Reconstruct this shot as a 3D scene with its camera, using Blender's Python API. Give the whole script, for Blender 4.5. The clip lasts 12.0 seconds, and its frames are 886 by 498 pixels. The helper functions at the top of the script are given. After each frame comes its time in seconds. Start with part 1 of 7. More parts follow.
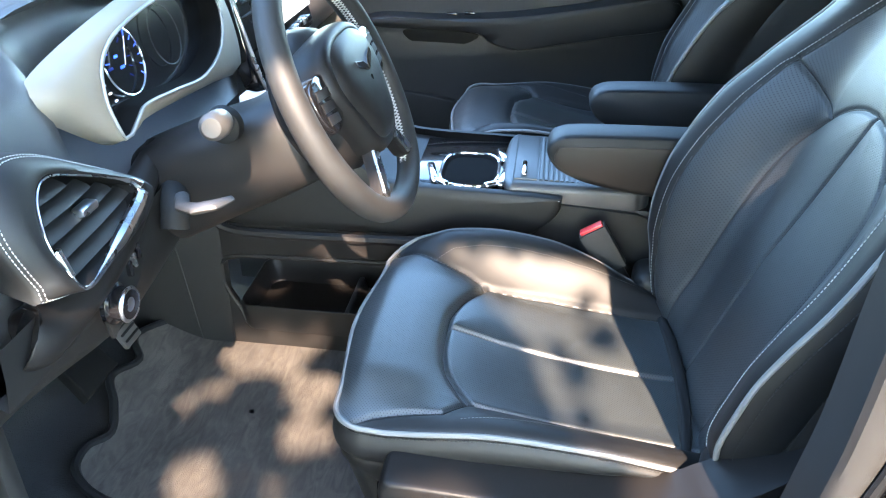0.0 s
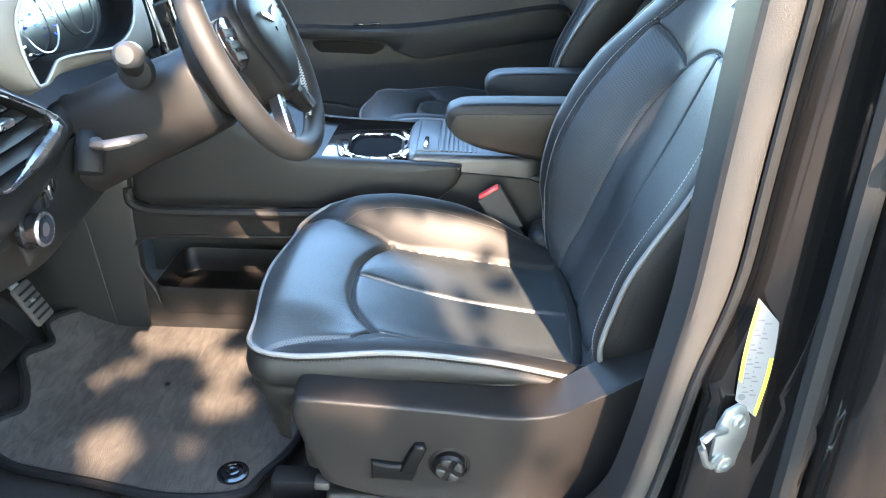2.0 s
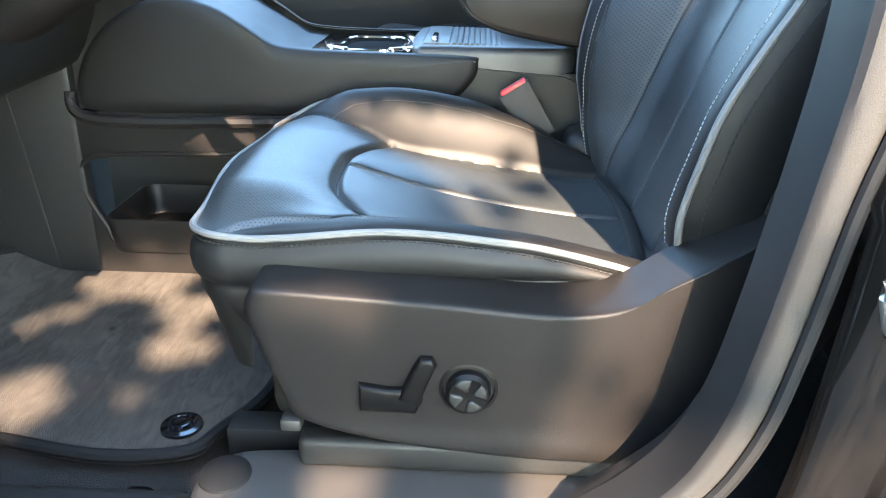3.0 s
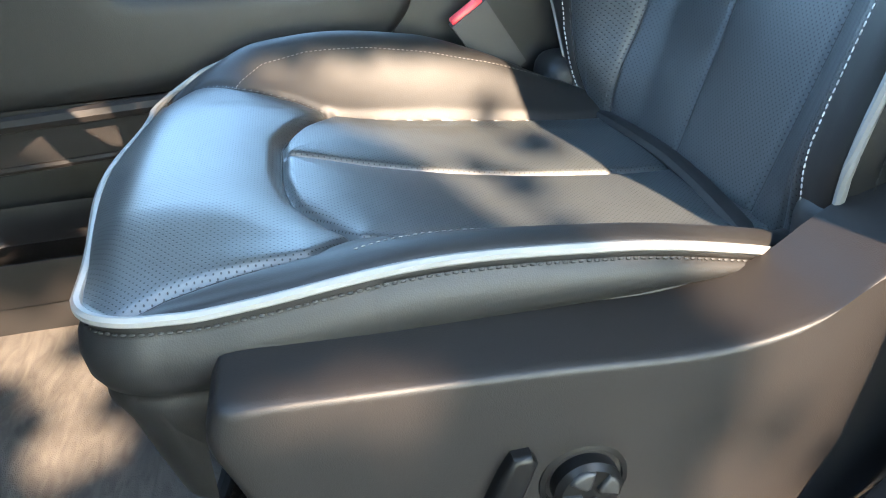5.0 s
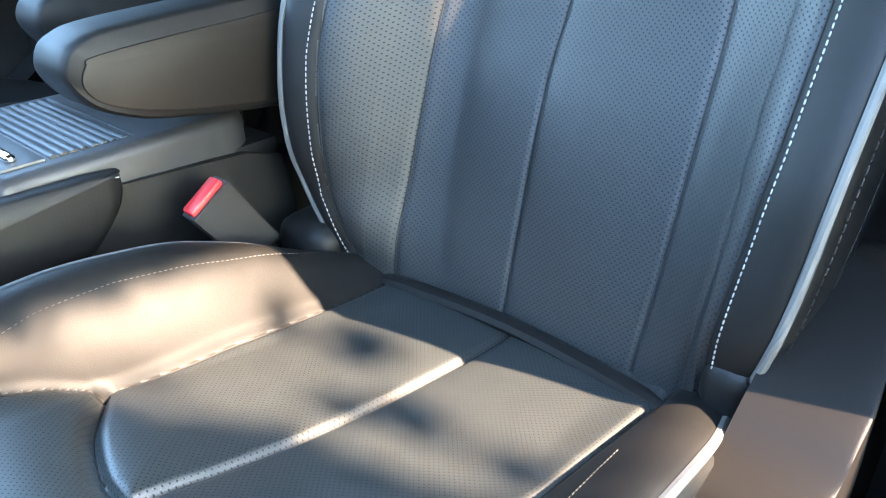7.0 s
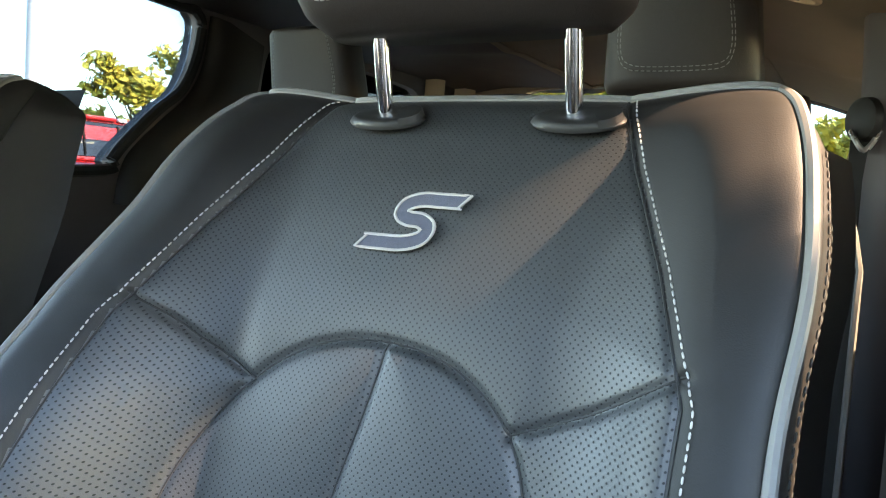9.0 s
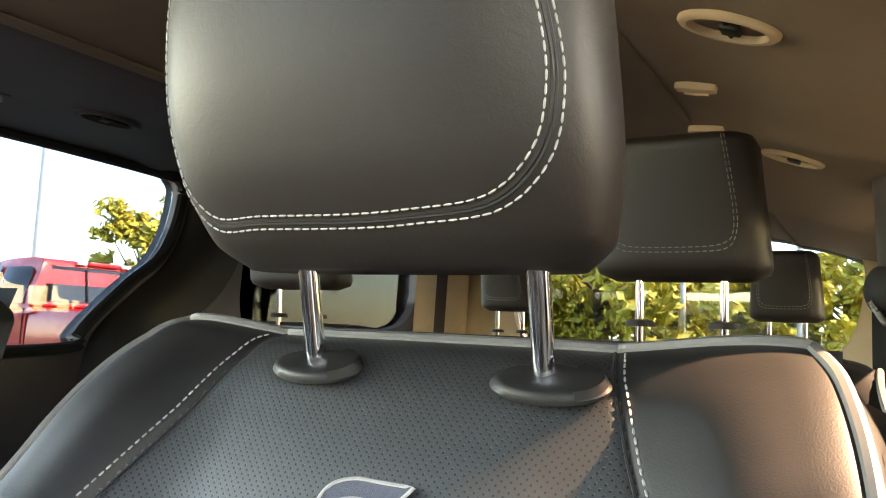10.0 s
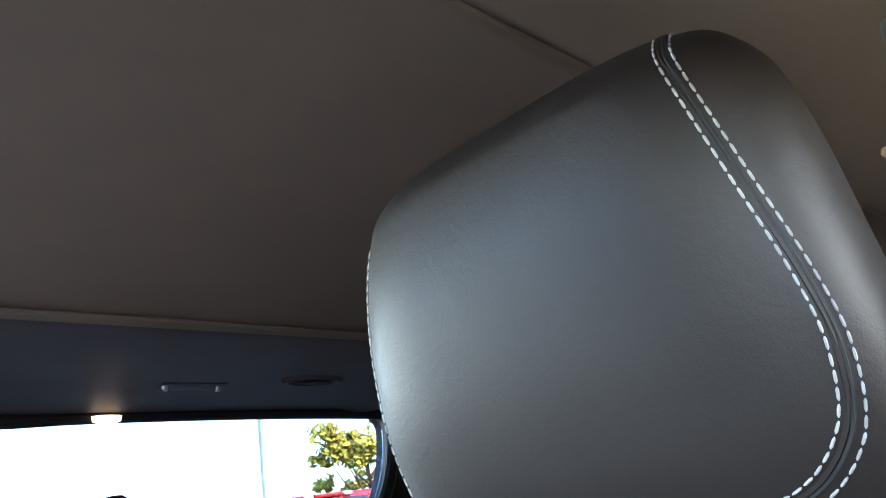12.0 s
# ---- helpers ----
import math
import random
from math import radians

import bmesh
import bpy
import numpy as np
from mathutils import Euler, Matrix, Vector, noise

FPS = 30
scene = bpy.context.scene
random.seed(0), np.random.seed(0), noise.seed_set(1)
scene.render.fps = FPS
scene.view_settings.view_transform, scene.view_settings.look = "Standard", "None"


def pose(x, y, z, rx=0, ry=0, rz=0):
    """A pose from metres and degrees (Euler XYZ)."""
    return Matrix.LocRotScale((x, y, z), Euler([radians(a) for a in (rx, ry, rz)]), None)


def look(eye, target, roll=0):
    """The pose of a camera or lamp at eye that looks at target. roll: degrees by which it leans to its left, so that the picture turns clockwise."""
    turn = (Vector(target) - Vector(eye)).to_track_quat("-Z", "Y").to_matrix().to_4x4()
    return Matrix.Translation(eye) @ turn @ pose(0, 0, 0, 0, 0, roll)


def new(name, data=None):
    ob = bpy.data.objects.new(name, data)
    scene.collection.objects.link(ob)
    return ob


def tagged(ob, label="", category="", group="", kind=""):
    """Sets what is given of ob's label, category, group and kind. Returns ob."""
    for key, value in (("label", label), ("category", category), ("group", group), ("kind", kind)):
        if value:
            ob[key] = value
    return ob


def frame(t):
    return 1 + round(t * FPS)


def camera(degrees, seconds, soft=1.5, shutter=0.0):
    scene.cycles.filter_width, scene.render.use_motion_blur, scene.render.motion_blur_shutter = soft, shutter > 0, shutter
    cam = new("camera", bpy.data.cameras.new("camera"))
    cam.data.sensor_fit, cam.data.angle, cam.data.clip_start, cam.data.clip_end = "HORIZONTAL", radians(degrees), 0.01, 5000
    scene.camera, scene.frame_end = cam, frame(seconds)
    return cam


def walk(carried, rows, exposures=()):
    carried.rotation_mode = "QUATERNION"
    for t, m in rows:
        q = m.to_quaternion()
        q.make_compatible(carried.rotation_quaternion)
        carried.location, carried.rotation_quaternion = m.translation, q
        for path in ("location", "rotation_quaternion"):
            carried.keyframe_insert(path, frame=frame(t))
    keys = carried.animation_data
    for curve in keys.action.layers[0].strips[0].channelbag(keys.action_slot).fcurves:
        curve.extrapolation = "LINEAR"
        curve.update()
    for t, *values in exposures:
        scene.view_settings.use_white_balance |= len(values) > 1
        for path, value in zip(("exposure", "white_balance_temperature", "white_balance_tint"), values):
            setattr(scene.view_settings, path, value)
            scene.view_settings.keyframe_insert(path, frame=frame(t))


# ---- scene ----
cam = camera(59.8, 12.0, soft=1.1)
PATH = [
    (0, (0.117, -0.98, 1.462), (-0.116, 0.733, 0.456), 0.5),
    (0.5, (0.123, -1.128, 1.494), (-0.027, 0.611, 0.518), 0.9),
    (1, (0.127, -1.195, 1.498), (0.031, 0.563, 0.55), 1.3),
    (1.5, (0.134, -1.194, 1.477), (0.087, 0.582, 0.558), 1.7),
    (2, (0.164, -1.138, 1.349), (0.121, 0.662, 0.477), 1.5),
    (2.5, (0.176, -1.062, 1.178), (0.112, 0.76, 0.357), 1.4),
    (3, (0.158, -0.949, 1.04), (0.088, 0.887, 0.249), 1.0),
    (5, (0.029, -0.647, 0.978), (0.295, 1.098, 0.039), -4.5),
    (5.5, (-0.123, -0.6, 1.041), (0.38, 1.046, 0.022), -6.8),
    (6, (-0.183, -0.511, 1.089), (0.57, 0.989, 0.001), -7.4),
    (6.5, (-0.152, -0.416, 1.092), (0.868, 0.955, 0.053), -5.5),
    (7, (-0.109, -0.382, 1.089), (1.146, 0.866, 0.157), -2.9),
    (7.5, (-0.04, -0.353, 1.105), (1.386, 0.809, 0.32), -1.6),
    (9.3, (0.124, -0.276, 1.259), (1.879, 0.683, 1.225), 3.4),
    (9.5, (0.156, -0.27, 1.277), (1.908, 0.694, 1.313), 3.2),
    (9.7, (0.183, -0.263, 1.284), (1.928, 0.703, 1.418), 3.5),
    (10, (0.21, -0.257, 1.313), (1.934, 0.736, 1.519), 2.5),
    (10.5, (0.23, -0.232, 1.378), (1.921, 0.781, 1.714), 0.6),
    (11, (0.236, -0.227, 1.403), (1.875, 0.839, 1.822), -1.6),
    (11.5, (0.231, -0.238, 1.415), (1.772, 0.925, 1.934), -5.3),
    (12, (0.223, -0.223, 1.388), (1.609, 1.06, 2.044), -9.2),
]
walk(cam, [(t, look(eye, target, roll)) for t, eye, target, roll in PATH],
     exposures=[(0.0, 5.1, 6000, 2), (1.2, 5.27, 6150, 4), (3.0, 5.1, 6300, 0), (5.0, 5.2, 6300, -2), (7.5, 5.5, 6550, 2), (9.3, 5.12, 7900, 8), (10.2, 5.38, 8800, 14), (11.2, 5.47, 7900, 17), (12.0, 5.33, 6050, 13)])

# ---- sun, sky ----
SUN_TO = Vector((0.28, -1.0, 0.86)).normalized()
world = bpy.data.worlds.new("sky")
scene.world = world
world.use_nodes = True
wn, wl = world.node_tree.nodes, world.node_tree.links
sky = wn.new("ShaderNodeTexSky")
sky.sky_type = "NISHITA"
sky.sun_disc = False
sky.sun_elevation = math.asin(SUN_TO.z)
sky.sun_rotation = math.atan2(SUN_TO.x, SUN_TO.y)
wl.new(sky.outputs[0], wn["Background"].inputs[0])
wn["Background"].inputs[1].default_value = 0.15
sky.ozone_density = 1.0
sky.dust_density = 0.6
sun = new("sun", bpy.data.lights.new("sun", "SUN"))
sun.data.energy, sun.data.angle, sun.data.color = 1.9, radians(0.53), (1.0, 0.70, 0.52)
sun.matrix_world = look(SUN_TO * 30, (0, 0, 0))


# ---- materials ----
def material(name, color, rough=0.5, metal=0.0, bump=None, vary=None, coat=0.0, spec=0.5, sheen=0.0):
    """Principled material; bump = (scale, strength, distance), vary = (scale, amount), both in object space."""
    m = bpy.data.materials.new(name)
    m.use_nodes = True
    n, l = m.node_tree.nodes, m.node_tree.links
    b = n["Principled BSDF"]
    b.inputs["Base Color"].default_value = (*color, 1)
    b.inputs["Roughness"].default_value = rough
    b.inputs["Metallic"].default_value = metal
    b.inputs["Coat Weight"].default_value = coat
    b.inputs["Coat Roughness"].default_value = 0.04
    b.inputs["Specular IOR Level"].default_value = spec
    b.inputs["Sheen Weight"].default_value = sheen
    tc = n.new("ShaderNodeTexCoord")
    if vary:
        nz = n.new("ShaderNodeTexNoise")
        nz.inputs["Scale"].default_value = vary[0]
        nz.inputs["Detail"].default_value = 6
        l.new(tc.outputs["Object"], nz.inputs["Vector"])
        mx = n.new("ShaderNodeMix")
        mx.data_type = "RGBA"
        mx.inputs[6].default_value = (*[c * (1 - vary[1]) for c in color], 1)
        mx.inputs[7].default_value = (*[min(1, c * (1 + vary[1])) for c in color], 1)
        l.new(nz.outputs["Fac"], mx.inputs[0])
        l.new(mx.outputs[2], b.inputs["Base Color"])
        mr = n.new("ShaderNodeMapRange")
        mr.inputs[3].default_value = max(0.02, rough - 0.10)
        mr.inputs[4].default_value = min(1, rough + 0.10)
        l.new(nz.outputs["Fac"], mr.inputs[0])
        l.new(mr.outputs[0], b.inputs["Roughness"])
    if bump:
        bz = n.new("ShaderNodeTexNoise")
        bz.inputs["Scale"].default_value = bump[0]
        bz.inputs["Detail"].default_value = 4
        l.new(tc.outputs["Object"], bz.inputs["Vector"])
        bp = n.new("ShaderNodeBump")
        bp.inputs["Strength"].default_value = bump[1]
        bp.inputs["Distance"].default_value = bump[2]
        l.new(bz.outputs["Fac"], bp.inputs["Height"])
        l.new(bp.outputs[0], b.inputs["Normal"])
    return m


def leather(name, color, rough, perforated=0.0, hole=0.21, spec=0.95, finish=0.3, deep=0.3, wrinkle=0.05, fold=38):
    """Grained leather with soft creases; perforated: pitch in metres of the small punched holes, read from the UV map in metres."""
    m = bpy.data.materials.new(name)
    m.use_nodes = True
    n, l = m.node_tree.nodes, m.node_tree.links
    b = n["Principled BSDF"]
    b.inputs["Specular IOR Level"].default_value = spec
    b.inputs["Coat Weight"].default_value, b.inputs["Coat Roughness"].default_value = finish, rough
    tc = n.new("ShaderNodeTexCoord")
    grain = n.new("ShaderNodeTexVoronoi")
    grain.inputs["Scale"].default_value = 1000
    l.new(tc.outputs["Object"], grain.inputs["Vector"])
    crease = n.new("ShaderNodeTexNoise")
    crease.inputs["Scale"].default_value = fold
    crease.inputs["Detail"].default_value = 7
    crease.inputs["Distortion"].default_value = 1.2
    l.new(tc.outputs["Object"], crease.inputs["Vector"])
    soft = n.new("ShaderNodeTexNoise")
    soft.inputs["Scale"].default_value = 7
    soft.inputs["Detail"].default_value = 3
    l.new(tc.outputs["Object"], soft.inputs["Vector"])
    mr = n.new("ShaderNodeMapRange")
    mr.inputs[3].default_value, mr.inputs[4].default_value = rough - 0.07, rough + 0.09
    l.new(soft.outputs["Fac"], mr.inputs[0])
    l.new(mr.outputs[0], b.inputs["Roughness"])
    mx = n.new("ShaderNodeMix")
    mx.data_type = "RGBA"
    mx.inputs[6].default_value = (*[c * 0.8 for c in color], 1)
    mx.inputs[7].default_value = (*[c * 1.25 for c in color], 1)
    l.new(crease.outputs["Fac"], mx.inputs[0])
    b1 = n.new("ShaderNodeBump")
    b1.inputs["Strength"].default_value, b1.inputs["Distance"].default_value = 0.13, 0.0005
    l.new(grain.outputs["Distance"], b1.inputs["Height"])
    b2 = n.new("ShaderNodeBump")
    b2.inputs["Strength"].default_value, b2.inputs["Distance"].default_value = wrinkle, 0.0014
    l.new(crease.outputs["Fac"], b2.inputs["Height"])
    l.new(b1.outputs[0], b2.inputs["Normal"])
    last, tint = b2, mx.outputs[2]
    if perforated:
        uv = n.new("ShaderNodeUVMap")
        mp = n.new("ShaderNodeMapping")
        mp.inputs["Rotation"].default_value = (0, 0, radians(45))
        mp.inputs["Scale"].default_value = (1 / perforated,) * 3
        l.new(uv.outputs[0], mp.inputs["Vector"])
        vo = n.new("ShaderNodeTexVoronoi")
        vo.voronoi_dimensions = "2D"
        vo.inputs["Scale"].default_value = 1
        vo.inputs["Randomness"].default_value = 0.0
        l.new(mp.outputs[0], vo.inputs["Vector"])
        ho = n.new("ShaderNodeMapRange")
        ho.interpolation_type = "SMOOTHSTEP"
        ho.inputs[1].default_value, ho.inputs[2].default_value = hole * 0.75, hole * 1.5
        l.new(vo.outputs["Distance"], ho.inputs[0])
        mh = n.new("ShaderNodeMix")
        mh.data_type = "RGBA"
        mh.inputs[6].default_value = (*[c * deep for c in color], 1)
        l.new(ho.outputs[0], mh.inputs[0])
        l.new(tint, mh.inputs[7])
        tint = mh.outputs[2]
        gl = n.new("ShaderNodeMath")
        gl.operation = "MULTIPLY_ADD"
        gl.inputs[1].default_value, gl.inputs[2].default_value = spec * (1 - deep), spec * deep
        l.new(ho.outputs[0], gl.inputs[0])
        l.new(gl.outputs[0], b.inputs["Specular IOR Level"])
        b3 = n.new("ShaderNodeBump")
        b3.inputs["Strength"].default_value, b3.inputs["Distance"].default_value = 0.35, 0.0006
        l.new(ho.outputs[0], b3.inputs["Height"])
        l.new(b2.outputs[0], b3.inputs["Normal"])
        last = b3
    l.new(tint, b.inputs["Base Color"])
    l.new(last.outputs[0], b.inputs["Normal"])
    l.new(last.outputs[0], b.inputs["Coat Normal"])
    return m


def mat_pile(name, dark, dusty):
    """Carpet pile: short tufts, and dust rubbed into it in streaks and patches."""
    m = bpy.data.materials.new(name)
    m.use_nodes = True
    n, l = m.node_tree.nodes, m.node_tree.links
    b = n["Principled BSDF"]
    b.inputs["Roughness"].default_value = 0.95
    b.inputs["Specular IOR Level"].default_value = 0.15
    tc, mp = n.new("ShaderNodeTexCoord"), n.new("ShaderNodeMapping")
    mp.inputs["Rotation"].default_value = (0, 0, radians(35))
    mp.inputs["Scale"].default_value = (55, 16, 20)
    l.new(tc.outputs["Object"], mp.inputs["Vector"])
    streak, patch, tuft = n.new("ShaderNodeTexNoise"), n.new("ShaderNodeTexNoise"), n.new("ShaderNodeTexNoise")
    streak.inputs["Scale"].default_value, streak.inputs["Detail"].default_value, streak.inputs["Distortion"].default_value = 1.0, 5, 1.6
    patch.inputs["Scale"].default_value, patch.inputs["Detail"].default_value = 8, 4
    tuft.inputs["Scale"].default_value, tuft.inputs["Detail"].default_value = 750, 3
    l.new(mp.outputs[0], streak.inputs["Vector"])
    for t in (patch, tuft):
        l.new(tc.outputs["Object"], t.inputs["Vector"])
    mul, ramp, mx = n.new("ShaderNodeMath"), n.new("ShaderNodeMapRange"), n.new("ShaderNodeMix")
    mul.operation = "MULTIPLY"
    l.new(streak.outputs["Fac"], mul.inputs[0])
    l.new(patch.outputs["Fac"], mul.inputs[1])
    ramp.inputs[1].default_value, ramp.inputs[2].default_value = 0.12, 0.42
    l.new(mul.outputs[0], ramp.inputs[0])
    mx.data_type = "RGBA"
    mx.inputs[6].default_value, mx.inputs[7].default_value = (*dark, 1), (*dusty, 1)
    l.new(ramp.outputs[0], mx.inputs[0])
    l.new(mx.outputs[2], b.inputs["Base Color"])
    bp = n.new("ShaderNodeBump")
    bp.inputs["Strength"].default_value, bp.inputs["Distance"].default_value = 0.9, 0.0025
    l.new(tuft.outputs["Fac"], bp.inputs["Height"])
    l.new(bp.outputs[0], b.inputs["Normal"])
    return m


def glow(name, color, strength):
    m = bpy.data.materials.new(name)
    m.use_nodes = True
    b = m.node_tree.nodes["Principled BSDF"]
    b.inputs["Base Color"].default_value = (*color, 1)
    b.inputs["Emission Color"].default_value = (*color, 1)
    b.inputs["Emission Strength"].default_value = strength
    return m


def glass(name, color, rough=0.0):
    m = bpy.data.materials.new(name)
    m.use_nodes = True
    n, l = m.node_tree.nodes, m.node_tree.links
    n.remove(n["Principled BSDF"])
    t, g, x, f = n.new("ShaderNodeBsdfTransparent"), n.new("ShaderNodeBsdfGlossy"), n.new("ShaderNodeMixShader"), n.new("ShaderNodeFresnel")
    t.inputs[0].default_value = (*color, 1)
    g.inputs["Roughness"].default_value = rough
    f.inputs[0].default_value = 1.45
    l.new(f.outputs[0], x.inputs[0])
    l.new(t.outputs[0], x.inputs[1])
    l.new(g.outputs[0], x.inputs[2])
    l.new(x.outputs[0], n["Material Output"].inputs[0])
    return m


LEATHER = leather("black_leather", (0.0066, 0.0063, 0.0061), 0.54, spec=0.3, finish=0.1)
RIMLEATHER = leather("smooth_wheel_leather", (0.015, 0.0143, 0.0136), 0.60, spec=0.35, finish=0.0)
# Near-black that stands for the shade in shallow holes; also the foot rest's rubber.
HOLE = material("hole_shade_and_rubber", (0.004, 0.004, 0.004), 0.95, bump=(300, 0.2, 0.0005), spec=0.1)
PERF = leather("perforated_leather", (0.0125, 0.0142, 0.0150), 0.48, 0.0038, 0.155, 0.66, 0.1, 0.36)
# Backrest leather again, lighter and bluer to carry sun patches and sky sheen.
PERFSEAT = leather("lit_perforated_leather", (0.0235, 0.0268, 0.0275), 0.42, 0.0034, 0.15, 0.74, 0.1, 0.28)
SUEDE = leather("headrest_leather", (0.0105, 0.0074, 0.0061), 0.50, spec=0.42, finish=0.0, wrinkle=0.17, fold=120)
PIPING = material("pale_piping", (0.128, 0.125, 0.118), 0.55, bump=(900, 0.1, 0.0005), vary=(60, 0.12))
THREAD = material("pale_thread", (0.34, 0.33, 0.315), 0.7, bump=(2500, 0.5, 0.0006), vary=(300, 0.15))
FINETHREAD = material("fine_grey_thread", (0.085, 0.082, 0.078), 0.75, bump=(2500, 0.5, 0.0006), vary=(300, 0.15))
SILLGREY = material("grey_sill_plastic", (0.036, 0.033, 0.030), 0.6, bump=(900, 0.35, 0.0007), vary=(14, 0.2))
DOORTRIM = material("soft_door_trim", (0.027, 0.0265, 0.026), 0.55, bump=(900, 0.3, 0.0006), vary=(7, 0.2), spec=0.4)
PALEBEZEL = material("pale_satin_bezel", (0.30, 0.29, 0.27), 0.4, 0.3, vary=(30, 0.08))
# Black plastic with warm reflected light put into its brown base.
ARMSIDE = material("bounce_browned_panel", (0.0150, 0.0118, 0.0095), 0.52, bump=(1100, 0.25, 0.0005), vary=(8, 0.15), spec=0.3)
KNOBBLACK = material("satin_black_knob", (0.0035, 0.0034, 0.0034), 0.36, vary=(40, 0.2), spec=0.14)
DARKTHREAD = material("grey_thread", (0.10, 0.10, 0.10), 0.8)
# Near-black for the shade drawn inside seams; also the dark stitching thread.
SEAM = material("seam_shade_and_thread", (0.008, 0.008, 0.008), 0.7)
PLASTIC = material("textured_black_plastic", (0.010, 0.0098, 0.0095), 0.5, bump=(1400, 0.25, 0.0005), vary=(9, 0.2), spec=0.35)
SOFT = material("soft_touch_plastic", (0.0100, 0.0090, 0.0085), 0.46, bump=(1100, 0.3, 0.0006), vary=(6, 0.2), spec=0.21)
PADTOP = material("dash_top_grain", (0.050, 0.051, 0.053), 0.42, bump=(800, 0.4, 0.0007), vary=(5, 0.15), spec=0.7)
TIPGREY = material("pale_grey_plastic", (0.05, 0.046, 0.042), 0.5, bump=(900, 0.3, 0.0005), vary=(30, 0.15))
LIDGREY = material("ribbed_lid_plastic", (0.036, 0.036, 0.037), 0.40, bump=(900, 0.2, 0.0004), vary=(9, 0.15))
GREYTRIM = material("grey_pillar_plastic", (0.0125, 0.0112, 0.0098), 0.6, bump=(900, 0.35, 0.0007), vary=(10, 0.2))
SATIN = material("champagne_satin_trim", (0.235, 0.20, 0.155), 0.46, 0.2, vary=(30, 0.06))
CHROME = material("chrome", (0.80, 0.80, 0.81), 0.07, 1.0, vary=(20, 0.05))
BRUSHED = material("satin_silver", (0.62, 0.63, 0.64), 0.28, 1.0, vary=(40, 0.08))
PIANO = material("gloss_black", (0.006, 0.006, 0.007), 0.10, coat=0.6, vary=(8, 0.2))
RUBBER = material("rubber_seal", (0.0075, 0.0075, 0.0075), 0.7, bump=(500, 0.2, 0.0006), spec=0.2)
PAINT = material("metallic_black_paint", (0.005, 0.0044, 0.004), 0.08, bump=(14, 0.02, 0.002), vary=(1500, 0.6), coat=0.22, spec=0.25)
ZINC = material("zinc_plated_steel", (0.27, 0.285, 0.28), 0.36, 0.85, vary=(60, 0.15))
CARPET = material("floor_carpet", (0.020, 0.019, 0.018), 0.95, bump=(420, 1.0, 0.004), vary=(30, 0.35))
MAT = mat_pile("dusty_mat_pile", (0.042, 0.038, 0.034), (0.082, 0.074, 0.065))
# Black cloth given a tan-brown base: warm bounced light is put into the colour.
HEADLINER = material("warm_lit_headliner", (0.20, 0.155, 0.110), 0.92, bump=(900, 0.4, 0.0008), vary=(14, 0.12))
RAILTRIM = material("dark_rail_trim", (0.046, 0.038, 0.040), 0.62, bump=(900, 0.3, 0.0006), vary=(8, 0.15))
LABEL = material("white_paper_label", (0.10, 0.102, 0.105), 0.5, vary=(80, 0.05))
YELLOW = material("yellow_print", (0.75, 0.66, 0.03), 0.5)
INK = material("grey_print", (0.06, 0.062, 0.066), 0.6)
RED = material("red_button", (0.62, 0.025, 0.03), 0.35)
EMBLEM = material("blue_grey_thread", (0.060, 0.066, 0.095), 0.75, bump=(1500, 0.6, 0.001), vary=(260, 0.3))
CLEAR = glass("clear_glass", (0.93, 0.96, 0.95))
TINT = glass("tinted_glass", (0.62, 0.62, 0.58))
PRIVACY = glass("privacy_glass", (0.30, 0.335, 0.355))
DISPLAY = material("dark_display", (0.008, 0.009, 0.011), 0.12, coat=0.5)
SCREEN = glow("lit_screen", (0.62, 0.58, 0.50), 0.10)
BLUELIGHT = glow("blue_gauge_light", (0.05, 0.12, 1.0), 0.08)
REDLIGHT = glow("red_gauge_light", (1.0, 0.03, 0.02), 0.03)
WHITELIGHT = glow("white_gauge_light", (0.8, 0.85, 1.0), 0.03)
BULB = glow("lamp_lens", (1.0, 0.74, 0.48), 0.085)
ASPHALT = material("asphalt", (0.052, 0.050, 0.048), 0.9, bump=(160, 0.6, 0.004), vary=(2.5, 0.3))
GRASS = material("verge_grass", (0.10, 0.13, 0.025), 0.9, bump=(60, 1.0, 0.05), vary=(1.2, 0.4))
REDPAINT = material("red_truck_paint", (0.46, 0.018, 0.022), 0.25, 0.1, coat=0.5, vary=(3, 0.1))
# Leaf colour raised above real foliage, to carry part of the sunlight.
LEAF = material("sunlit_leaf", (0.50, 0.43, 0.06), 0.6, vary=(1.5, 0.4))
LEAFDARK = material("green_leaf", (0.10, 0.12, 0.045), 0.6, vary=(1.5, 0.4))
BARK = material("bark", (0.10, 0.075, 0.05), 0.9, bump=(40, 1, 0.02), vary=(9, 0.3))
POLE = material("pale_painted_pole", (0.62, 0.62, 0.60), 0.5, vary=(3, 0.08))
WHITEPAINT = material("white_vehicle_paint", (0.75, 0.75, 0.74), 0.3, vary=(3, 0.05), coat=0.5)
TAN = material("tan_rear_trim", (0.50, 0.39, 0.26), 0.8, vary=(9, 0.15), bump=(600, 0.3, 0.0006))


